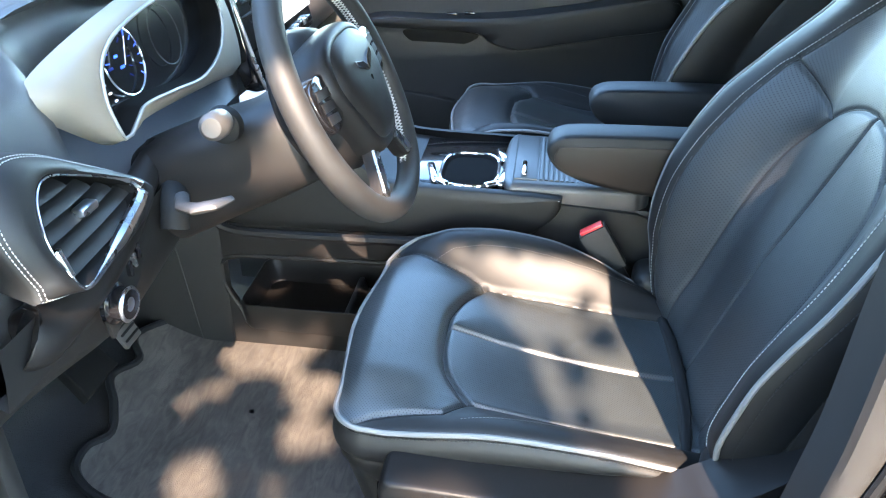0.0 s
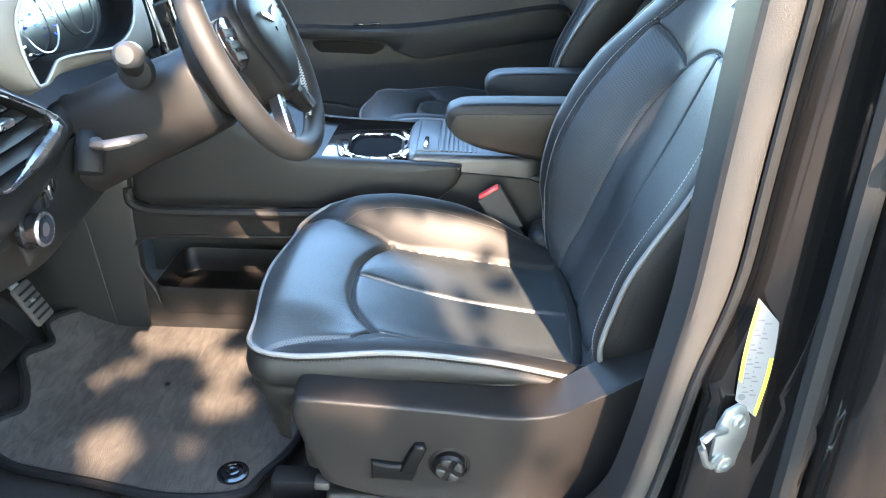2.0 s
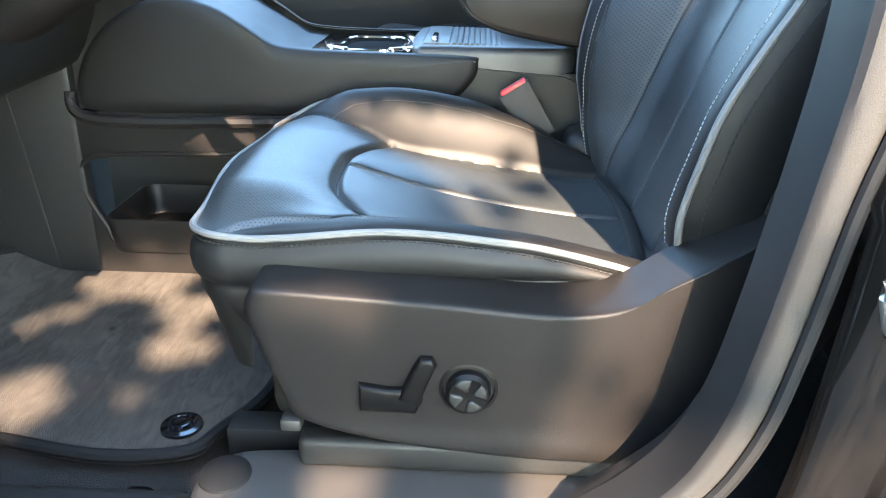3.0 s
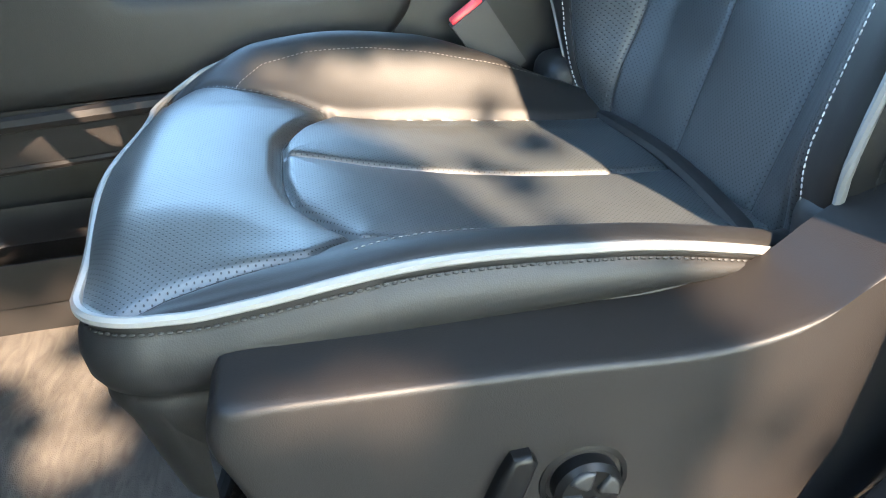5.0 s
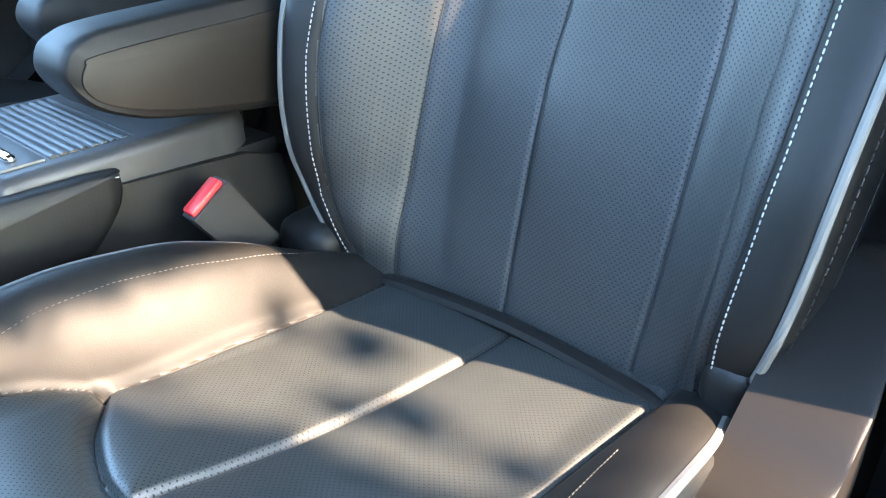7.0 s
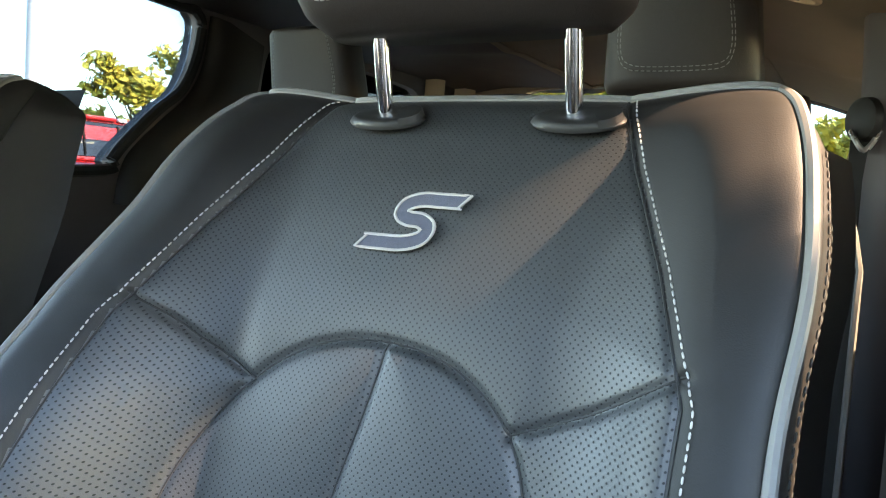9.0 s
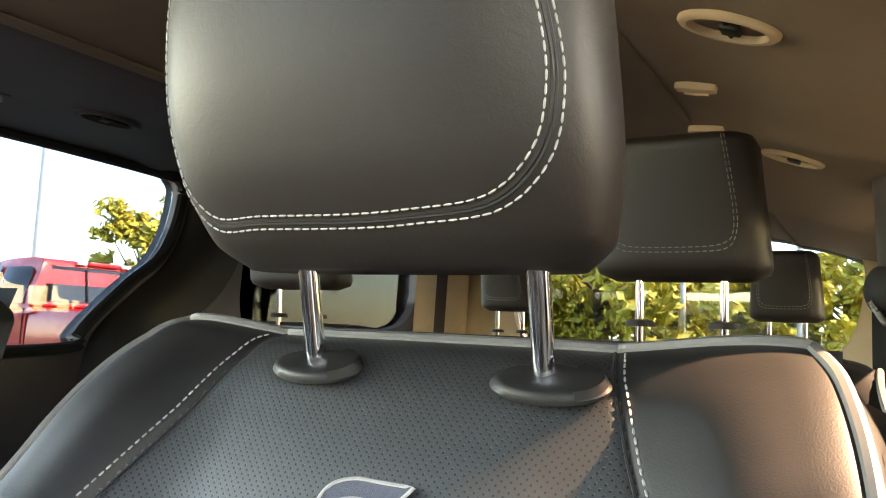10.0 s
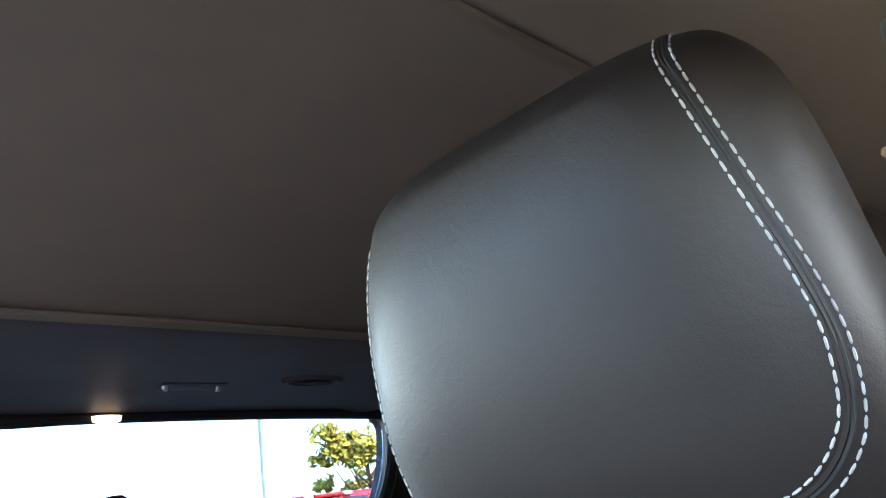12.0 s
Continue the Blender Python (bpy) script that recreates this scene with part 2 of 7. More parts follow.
# ---- geometry helpers ----
class Geo:
    """Vertices, faces, material slots and UVs of one mesh in the making."""

    def __init__(self):
        self.v, self.f, self.m, self.uv = [], [], [], {}

    def add(self, verts, faces, slot=0):
        o = len(self.v)
        self.v += [tuple(map(float, p)) for p in verts]
        self.f += [tuple(i + o for i in f) for f in faces]
        self.m += [slot] * len(faces)
        return self

    def grid(self, pts, slot=0, closed_u=False, closed_v=False, flip=False, slots=None, uvs=None):
        """pts[i][j]: rows of points, joined into quads. slots[i][j]: material slot of each quad. uvs[i][j]: metres."""
        p = np.asarray(pts, float)
        nu, nv = p.shape[:2]
        o = len(self.v)
        self.v += [tuple(q) for q in p.reshape(-1, 3)]
        if uvs is not None:
            for k, q in enumerate(np.asarray(uvs, float).reshape(-1, 2)):
                self.uv[o + k] = tuple(q)
        for i in range(nu if closed_u else nu - 1):
            for j in range(nv if closed_v else nv - 1):
                a, b = o + i * nv + j, o + i * nv + (j + 1) % nv
                c, d = o + ((i + 1) % nu) * nv + (j + 1) % nv, o + ((i + 1) % nu) * nv + j
                self.f.append((d, c, b, a) if flip else (a, b, c, d))
                self.m.append(slot if slots is None else int(slots[i][j]))
        return self

    def cap(self, ring, slot=0, flip=False):
        o = len(self.v)
        self.v += [tuple(map(float, q)) for q in ring]
        f = tuple(range(o, o + len(ring)))
        self.f.append(f[::-1] if flip else f)
        self.m.append(slot)
        return self

    def tube(self, path, r, n=8, slot=0, closed=False, flat=1.0, up=(0, 0, 1), caps=True):
        """A round or flattened bar along a path; r may be a list."""
        p = [Vector(q) for q in path]
        k = len(p)
        rings, up = [], Vector(up)
        for i in range(k):
            a = p[(i + 1) % k] if closed or i < k - 1 else p[i]
            b = p[i - 1] if closed or i > 0 else p[i]
            t = (a - b).normalized()
            s = t.cross(up)
            s = s.normalized() if s.length > 1e-4 else t.orthogonal().normalized()
            w = s.cross(t).normalized()
            ri = r[i] if hasattr(r, "__len__") else r
            rings.append([p[i] + s * (ri * math.cos(2 * math.pi * j / n)) + w * (ri * flat * math.sin(2 * math.pi * j / n)) for j in range(n)])
        self.grid([[tuple(q) for q in ring] for ring in rings], slot, closed_u=closed, closed_v=True)
        if caps and not closed:
            self.cap(rings[0], slot, True)
            self.cap(rings[-1], slot)
        return self

    def box(self, c, size, bevel=0.004, m=None, slot=0, seg=2):
        bm = bmesh.new()
        bmesh.ops.create_cube(bm, size=1.0)
        bmesh.ops.scale(bm, vec=size, verts=bm.verts)
        bevel = min(bevel, min(size) * 0.45)
        if bevel > 0:
            bmesh.ops.bevel(bm, geom=list(bm.edges), offset=bevel, segments=seg, profile=0.5, affect="EDGES")
        mat = Matrix.Translation(c) @ (m.to_3x3().to_4x4() if m else Matrix())
        return self.frombm(bm, mat, slot)

    def frombm(self, bm, mat=None, slot=0):
        bm.verts.index_update()
        self.add([(mat @ v.co if mat else v.co) for v in bm.verts], [[v.index for v in f.verts] for f in bm.faces], slot)
        bm.free()
        return self

    def slab(self, outline, depth, bevel=0.003, seg=2, place=None, slot=0):
        """A plate: a 2D outline in local xy raised by depth along local z, edges rounded, put in place by a matrix."""
        bm = bmesh.new()
        vs = [bm.verts.new((x, y, 0)) for x, y in outline]
        f = bm.faces.new(vs)
        f.normal_update()
        if f.normal.z < 0:
            f.normal_flip()
        r = bmesh.ops.extrude_face_region(bm, geom=[f])
        bmesh.ops.translate(bm, vec=(0, 0, depth), verts=[e for e in r["geom"] if isinstance(e, bmesh.types.BMVert)])
        bmesh.ops.recalc_face_normals(bm, faces=bm.faces)
        if bevel > 0:
            rim = [e for e in bm.edges if abs(e.verts[0].co.z - e.verts[1].co.z) < 1e-6 and (e.verts[0].co.z > depth * 0.5) == (depth > 0)]
            bmesh.ops.bevel(bm, geom=rim, offset=bevel, segments=seg, profile=0.5, affect="EDGES")
        return self.frombm(bm, place, slot)

    def lathe(self, profile, n=24, m=None, slot=0):
        """profile: (radius, height) pairs round local z."""
        rings = []
        for r, h in profile:
            ring = [Vector((r * math.cos(2 * math.pi * j / n), r * math.sin(2 * math.pi * j / n), h)) for j in range(n)]
            rings.append([tuple(m @ q if m else q) for q in ring])
        self.grid(rings, slot, closed_v=True)
        if profile[0][0] > 1e-5:
            self.cap(rings[0], slot, True)
        if profile[-1][0] > 1e-5:
            self.cap(rings[-1], slot)
        return self


def mesh_of(name, geo, mats, smooth=True, angle=40):
    me = bpy.data.meshes.new(name)
    me.from_pydata(geo.v, [], geo.f)
    for m in mats if isinstance(mats, (list, tuple)) else [mats]:
        me.materials.append(m)
    me.polygons.foreach_set("material_index", geo.m)
    if geo.uv:
        layer = me.uv_layers.new(name="UVMap")
        layer.data.foreach_set("uv", [c for lp in me.loops for c in geo.uv.get(lp.vertex_index, (0.0, 0.0))])
    me.validate()
    me.update()
    bm = bmesh.new()
    bm.from_mesh(me)
    bmesh.ops.remove_doubles(bm, verts=bm.verts, dist=1e-6)
    bmesh.ops.recalc_face_normals(bm, faces=bm.faces)
    bm.to_mesh(me)
    bm.free()
    if smooth:
        me.shade_smooth()
        me.set_sharp_from_angle(angle=radians(angle))
    return me


BASES = {}


def thing(name, base, label, category, group=""):
    """An empty at a thing's base that carries its parts."""
    ob = new(name)
    ob.empty_display_size = 0.05
    ob.location = base
    BASES[ob.name] = Matrix.Translation(base)
    return tagged(ob, label, category, group)


def part(name, geo, mats, parent, label="", smooth=True, angle=40, kind=""):
    ob = new(name, mesh_of(name, geo, mats, smooth, angle))
    ob.parent = parent
    if parent.name in BASES:
        ob.matrix_parent_inverse = BASES[parent.name].inverted()
    return tagged(ob, label, kind=kind)


def solo(name, geo, mats, label, category="", kind="", group="", smooth=True, angle=40):
    return tagged(new(name, mesh_of(name, geo, mats, smooth, angle)), label, category, group, kind)


def lerp(x, xs, ys):
    """Smooth monotone interpolation through the given values (flat beyond the ends)."""
    xs, ys = np.asarray(xs, float), np.asarray(ys, float)
    h, d = np.diff(xs), np.diff(ys) / np.diff(xs)
    m = np.zeros_like(ys)
    m[0], m[-1] = d[0], d[-1]
    if len(xs) > 2:
        ok = d[:-1] * d[1:] > 0
        w1, w2 = 2 * h[1:] + h[:-1], h[1:] + 2 * h[:-1]
        den = np.where(ok, w1 / np.where(ok, d[:-1], 1) + w2 / np.where(ok, d[1:], 1), 1)
        m[1:-1] = np.where(ok, (w1 + w2) / den, 0)
    q = np.clip(np.asarray(x, float), xs[0], xs[-1])
    i = np.clip(np.searchsorted(xs, q, side="right") - 1, 0, len(xs) - 2)
    t = (q - xs[i]) / h[i]
    t2, t3 = t * t, t * t * t
    return (2 * t3 - 3 * t2 + 1) * ys[i] + (t3 - 2 * t2 + t) * h[i] * m[i] + (3 * t2 - 2 * t3) * ys[i + 1] + (t3 - t2) * h[i] * m[i + 1]


def smooth01(a, b, x):
    t = np.clip((np.asarray(x, float) - a) / (b - a), 0, 1)
    return t * t * (3 - 2 * t)


def curve_pts(ctrl, n=40, closed=False):
    """Catmull-Rom through the control points."""
    c = [Vector(p) for p in ctrl]
    k, out = len(c), []
    spans = k if closed else k - 1
    for i in range(spans):
        p0 = c[(i - 1) % k] if closed or i > 0 else c[i]
        p1, p2 = c[i], c[(i + 1) % k]
        p3 = c[(i + 2) % k] if closed or i + 2 < k else p2
        steps = max(2, n // spans)
        for j in range(steps):
            t = j / steps
            out.append(0.5 * (2 * p1 + (p2 - p0) * t + (2 * p0 - 5 * p1 + 4 * p2 - p3) * t * t + (3 * p1 - p0 - 3 * p2 + p3) * t ** 3))
    if not closed:
        out.append(c[-1])
    return out


def seam_dist(px, py, line):
    """Distance in a plane from points to a polyline."""
    d = np.full(np.shape(px), 9.0)
    for (x0, y0), (x1, y1) in zip(line[:-1], line[1:]):
        dx, dy = x1 - x0, y1 - y0
        t = np.clip(((px - x0) * dx + (py - y0) * dy) / (dx * dx + dy * dy + 1e-12), 0, 1)
        d = np.minimum(d, np.hypot(px - x0 - t * dx, py - y0 - t * dy))
    return d


def stitches(geo, path, pitch=0.0062, length=0.0045, r=0.0008, slot=0, lift=(0, 0, 0)):
    """A row of short threads along a path."""
    p = [Vector(q) for q in path]
    run, nxt = 0.0, 0.0
    for a, b in zip(p[:-1], p[1:]):
        seg = (b - a).length
        if seg < 1e-7:
            continue
        t = (b - a) / seg
        while nxt <= run + seg:
            c = a + t * (nxt - run) + Vector(lift)
            h = t * (length / 2)
            geo.tube([c - h, c - h * 0.6, c + h * 0.6, c + h], [r * 0.35, r, r, r * 0.35], n=5, slot=slot, caps=False)
            nxt += pitch
        run += seg
    return geo


# ---- front seats ----
# Heights of the cushion's piping on the door side and on the console side, and of the middle, along the car.
DOOR_X, DOOR_Z = (-0.12, -0.03, 0.08, 0.20, 0.30, 0.36), (0.733, 0.741, 0.751, 0.741, 0.717, 0.693)
CONS_X, CONS_Z = (-0.14, -0.115, -0.09, -0.02, 0.04, 0.14, 0.22, 0.29, 0.36), (0.741, 0.751, 0.764, 0.788, 0.792, 0.780, 0.752, 0.717, 0.688)
MID_X, MID_Z = (-0.157, -0.11, -0.06, 0.0, 0.08, 0.16, 0.25, 0.33, 0.40), (0.745, 0.760, 0.758, 0.745, 0.722, 0.704, 0.690, 0.682, 0.680)
ARC = [(float(lerp(y, (-0.165, -0.137, -0.097, -0.039, 0.017, 0.073, 0.136), (0.044, 0.023, 0.0, -0.008, -0.008, 0.005, 0.040))), y) for y in np.linspace(-0.165, 0.136, 29)]
CUSHION_SEAMS = [
    (ARC, 0.009, 0.005),
    ([(0.0, 0.0), (0.42, 0.0)], 0.006, 0.004),
    ([(0.040, 0.136), (0.15, 0.147), (0.42, 0.157)], 0.006, 0.0045),
    ([(0.044, -0.165), (0.15, -0.160), (0.42, -0.160)], 0.006, 0.0045),
    ([(0.040, 0.136), (0.009, 0.150), (-0.045, 0.164), (-0.09, 0.188), (-0.14, 0.206)], 0.003, 0.004),
    ([(0.044, -0.165), (0.013, -0.200), (-0.041, -0.208), (-0.081, -0.213), (-0.105, -0.222), (-0.115, -0.23)], 0.004, 0.004),
]


def cushion_width(u):
    return lerp(u, (0, 0.005, 0.013, 0.0335, 0.06, 0.106, 0.3, 0.6, 0.8, 0.92, 1.0), (0.172, 0.186, 0.200, 0.2190, 0.2295, 0.2365, 0.239, 0.236, 0.226, 0.21, 0.196))


def cushion_half(u, v):
    """Half width on the side of v; the corner by the door is a wide fillet."""
    u = np.asarray(u, float)
    d = np.clip(u * 0.54, 0, 0.050)
    door = cushion_width(np.maximum(u, 0.106)) - 0.050 + np.sqrt(0.050 ** 2 - (0.050 - d) ** 2)
    return np.where(np.asarray(v) < 0, door, cushion_width(u))


def cushion_front(v):
    """Where the front edge runs, bowed forward in the middle."""
    return -0.155 + 0.017 * np.sin(np.pi / 2 * np.minimum(1.0, np.abs(v))) ** 2


def cushion_point(u, v, seams=True):
    """A point of the cushion's top; u from the front edge to the back, v from door (-1) to console (1)."""
    u, v = np.asarray(u, float), np.asarray(v, float)
    y = v * cushion_half(u, v)
    xf = cushion_front(v)
    x = xf + u * (0.40 - xf)
    a = np.abs(v)
    side = np.where(v > 0, lerp(x, CONS_X, CONS_Z), lerp(x, DOOR_X, DOOR_Z))
    mid = lerp(x, MID_X, MID_Z)
    b = smooth01(0.52, 1.0, a)
    z = mid * (1 - b) + side * b + np.where(v > 0, 0.010, 0.004) * np.exp(-(((a - 0.86) / 0.10) ** 2)) * smooth01(0.05, 0.2, u)
    edge = lerp(v, (-1, -0.9, 0, 0.9, 1), (0.731, 0.732, 0.736, 0.739, 0.741))
    q = np.clip((x - xf) / 0.06, 0, 1)
    z = edge + (z - edge) * np.sqrt(np.clip(1 - (1 - q) ** 2, 0, 1))
    r = np.clip((1 - a) * cushion_half(u, v) / 0.022, 0, 1)
    z = z - 0.008 * smooth01(0.03, 0.16, u) * (1 - np.sqrt(np.clip(1 - (1 - r) ** 2, 0, 1)))
    if seams:
        near = np.full(np.shape(x), 9.0)
        fade = smooth01(0.0, 0.014, (1 - a) * cushion_half(u, v)) * smooth01(0.0, 0.014, x - xf)
        for line, depth, wide in CUSHION_SEAMS:
            d = seam_dist(x, y, line)
            near = np.minimum(near, d)
            z = z - depth * fade * np.exp(-((d / wide) ** 2))
        z = z + 0.006 * (1 - fade * np.exp(-near / 0.022))
    return x, y, z


# Backrest: middle line (run, x, z), half width, and how far each bolster's piping stands forward.
BACK_X = (0.352, 0.367, 0.405, 0.446, 0.485, 0.528, 0.558, 0.590, 0.612, 0.630, 0.652)
BACK_Z = (0.640, 0.680, 0.780, 0.890, 0.990, 1.122, 1.190, 1.251, 1.284, 1.299, 1.305)
BACK_S = np.concatenate([[0], np.cumsum(np.hypot(np.diff(BACK_X), np.diff(BACK_Z)))])
BACK_LEN = float(BACK_S[-1])


def back_point(s, v, seams=True):
    """A point of the backrest's front; s metres up its middle line, v from door (-1) to console (1)."""
    s, v = np.asarray(s, float), np.asarray(v, float)
    xc, zc = lerp(s, BACK_S, BACK_X), lerp(s, BACK_S, BACK_Z)
    w = lerp(zc, (0.64, 0.70, 0.78, 0.88, 1.0, 1.15, 1.24, 1.285, 1.31, 1.32), (0.19, 0.212, 0.236, 0.247, 0.252, 0.252, 0.244, 0.232, 0.212, 0.19))
    cons = lerp(zc, (0.66, 0.72, 0.78, 0.82, 0.89, 0.95, 1.0, 1.06, 1.12, 1.19, 1.24, 1.29), (0.02, 0.06, 0.092, 0.115, 0.137, 0.145, 0.14, 0.122, 0.085, 0.048, 0.03, 0.006))
    door = lerp(zc, (0.68, 0.724, 0.773, 0.82, 0.88, 0.93, 0.97, 1.02, 1.1, 1.2, 1.26, 1.30), (0.0, 0.02, 0.045, 0.056, 0.064, 0.061, 0.055, 0.048, 0.040, 0.030, 0.016, 0.004))
    f = np.where(v > 0, cons, door)
    a = np.abs(v)
    b = smooth01(0.45, 1.02, a)
    w = w + np.where(v > 0, 0.010, 0.0) * smooth01(0.70, 0.80, zc) * smooth01(1.22, 1.12, zc)
    y = v * w * (1 + 0.035 * (v < 0) * smooth01(1.10, 1.22, zc) * smooth01(1.325, 1.29, zc) * a)
    fwd = f * b + 0.010 * np.exp(-(((a - 0.80) / 0.12) ** 2)) * smooth01(0.05, 0.12, s) * smooth01(0, 0.1, BACK_LEN - s)
    r = np.clip((1 - a) * w / 0.02, 0, 1)
    fwd = fwd - 0.010 * (1 - np.sqrt(np.clip(1 - (1 - r) ** 2, 0, 1)))
    if seams:
        near = np.full(np.shape(y), 9.0)
        shift = 0.016 * smooth01(A1, A1 - 0.16, s) if hasattr(s, "shape") else 0.0
        for line, depth, wide in BACK_SEAMS:
            d = seam_dist(s, y - shift * (np.abs(y) < 0.18), line)
            near = np.minimum(near, d)
            fwd = fwd - depth * np.exp(-((d / wide) ** 2))
        fwd = fwd + 0.005 * (1 - np.exp(-near / 0.025))
    nx, nz = -0.93, 0.36
    lift = np.clip(fwd, -1, 0.03)
    zc = zc + 0.007 * smooth01(0.50, 0.92, a) * smooth01(1.19, 1.28, zc)
    return xc + nx * fwd, y, zc + nz * lift * 0.4


def run_at(z):
    return float(np.interp(z, BACK_Z, BACK_S))


A1 = run_at(1.124)
HALF = [(0.0, 0.133), (run_at(0.75), 0.138), (run_at(0.85), 0.139), (run_at(0.95), 0.139), (run_at(1.02), 0.134), (run_at(1.06), 0.120), (run_at(1.088), 0.098), (run_at(1.108), 0.070), (run_at(1.120), 0.038), (A1, 0.0)]
INSERT = [(q.x, q.y) for q in curve_pts([(a, b, 0) for a, b in HALF] + [(a, -b, 0) for a, b in HALF[-2::-1]], 120)]
SIDE_LINE = [(0.0, 0.176), (run_at(0.75), 0.188), (run_at(0.82), 0.196), (run_at(0.89), 0.203), (run_at(0.98), 0.206), (run_at(1.12), 0.207), (run_at(1.19), 0.180), (run_at(1.25), 0.150), (run_at(1.29), 0.132), (BACK_LEN, 0.122)]
SIDE_LINE_C = [(0.0, 0.160), (run_at(0.716), 0.193), (run_at(0.77), 0.213), (run_at(0.84), 0.218), (run_at(0.91), 0.223), (run_at(0.99), 0.222), (run_at(1.05), 0.215), (run_at(1.12), 0.208)] + SIDE_LINE[-4:]
MIDDLE = [(0.0, 0.0), (run_at(0.75), 0.008), (run_at(0.82), 0.012), (run_at(0.90), 0.014), (run_at(1.0), 0.005), (A1, 0.0)]
BACK_SEAMS = [
    (INSERT, 0.0030, 0.0034),
    (MIDDLE, 0.0026, 0.0032),
    ([(run_at(1.082), 0.104), (run_at(1.105), 0.155), (run_at(1.135), 0.207)], 0.0035, 0.003),
    ([(run_at(1.082), -0.104), (run_at(1.105), -0.155), (run_at(1.135), -0.207)], 0.0035, 0.003),
    (SIDE_LINE_C, 0.0025, 0.0035),
    ([(s, -y) for s, y in SIDE_LINE], 0.0025, 0.0035),
]


def head_x(y, z, yo=-0.007):
    """Front face of the headrest: narrower on the console side towards the top."""
    door = lerp(z, (1.346, 1.362, 1.42, 1.50, 1.555, 1.582), (0.114, 0.131, 0.140, 0.136, 0.126, 0.108))
    cons = lerp(z, (1.346, 1.362, 1.42, 1.50, 1.555, 1.582), (0.114, 0.130, 0.136, 0.124, 0.107, 0.090))
    a = np.where(np.asarray(y) < yo, door, cons)
    xm = lerp(z, (1.346, 1.362, 1.40, 1.45, 1.50, 1.545, 1.567, 1.582), (0.600, 0.592, 0.575, 0.560, 0.552, 0.550, 0.552, 0.556))
    b = lerp(z, (1.346, 1.352, 1.362, 1.40, 1.45, 1.50, 1.545, 1.567, 1.579, 1.582), (0.030, 0.042, 0.052, 0.064, 0.067, 0.068, 0.065, 0.052, 0.034, 0.015))
    k = np.clip(1 - np.abs((y - yo) / a) ** 4.2, 0, 1) ** (1 / 2.6)
    return xm - b * k, xm, a, b


def front_seat(name, label, xo, yo, zo, sgn, detail, arm=(0.0, 0.0), sink=0.0):
    P = lambda x, y, z: (float(x) + xo, float(yo + sgn * y), float(z) + zo)
    G = lambda x, y, z: np.stack([np.asarray(x) + xo, yo + sgn * np.asarray(y), np.asarray(z) + zo], -1)
    root = thing(name, P(0.15, 0, 0.45), label, "car seat", "front seats")
    # cushion
    nu, nv = (230, 250) if detail else (80, 90)
    U, V = np.meshgrid(np.linspace(0, 1, nu) ** 1.15, np.linspace(-1, 1, nv), indexing="ij")
    X, Y, Z = cushion_point(U, V)
    ins = (Y < np.interp(X, (-0.2, -0.14, -0.09, -0.045, 0.009, 0.04, 0.15, 0.42), (0.21, 0.206, 0.188, 0.164, 0.150, 0.136, 0.147, 0.157))) & (Y > -np.interp(X, (-0.115, -0.105, -0.081, -0.041, 0.013, 0.044, 0.15, 0.42), (0.23, 0.222, 0.213, 0.208, 0.20, 0.165, 0.160, 0.160)))
    g = Geo().grid(G(X, Y, Z), slots=ins[:-1, :-1], uvs=np.stack([X, Y], -1))
    edge = [(float(X[0, j]), float(Y[0, j]), float(Z[0, j])) for j in range(nv)]
    left = [(float(X[i, 0]), float(Y[i, 0]), float(Z[i, 0])) for i in range(nu)]
    right = [(float(X[i, -1]), float(Y[i, -1]), float(Z[i, -1])) for i in range(nu)]
    loop = left[::-1] + edge[1:-1] + right
    rings = []
    for d, o in ((0, 0.0), (0.004, 0.0015), (0.008, -0.001), (0.012, 0.001), (0.018, 0.005), (0.030, 0.0075), (0.044, 0.006), (0.053, 0.0015), (0.057, -0.003), (0.061, -0.002), (0.068, -0.001), (0.09, -0.010), (0.12, -0.03)):
        ring = []
        for x, y, z in loop:
            n = Vector((x - 0.13, y * 1.1, 0)).normalized() if x < 0.05 else Vector((0, math.copysign(1, y), 0))
            f = float(np.interp(x, (-0.10, 0.10, 0.22, 0.29, 0.31), (1.0, 0.88, 0.62, 0.30, 0.22))) if 0.008 < d < 0.065 else 1.0
            dd = 0.008 + (d - 0.008) * f if 0.008 < d < 0.065 else d
            ring.append(P(x + n.x * o * (0.5 + 0.5 * f), y + n.y * o * (0.5 + 0.5 * f), z - dd - (0.05 if d > 0.1 else 0) * (1 if x < -0.1 else 0)))
        rings.append(ring)
    g.grid(rings, 0)
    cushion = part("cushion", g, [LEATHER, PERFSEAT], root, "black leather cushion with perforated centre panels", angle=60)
    part("piping", Geo().tube([P(x, y + math.copysign(0.001, y), z + 0.001) for x, y, z in loop[::2]], 0.0038, 7), PIPING, cushion, "pale grey edge piping")
    th = Geo()
    for side in (-1, 1):
        xq = np.linspace(-0.05 if side > 0 else 0.04, 0.30 if side > 0 else 0.25, 90)
        u = (xq + 0.138) / 0.538
        yq = np.interp(xq, (-0.05, -0.02, 0.026, 0.091, 0.189, 0.30), (0.167, 0.186, 0.194, 0.198, 0.197, 0.200)) if side > 0 else -np.interp(xq, (0.04, 0.054, 0.136, 0.252, 0.288, 0.32), (0.215, 0.212, 0.196, 0.182, 0.186, 0.190))
        x, y, z = cushion_point(u, yq / cushion_half(u, yq))
        stitches(th, [P(*q) for q in zip(x, y, z + 0.0003)], 0.0050, 0.0030, 0.00042)
    part("stitching", th, DARKTHREAD if not detail else FINETHREAD, cushion, "fine pale double stitching", kind="stuff")
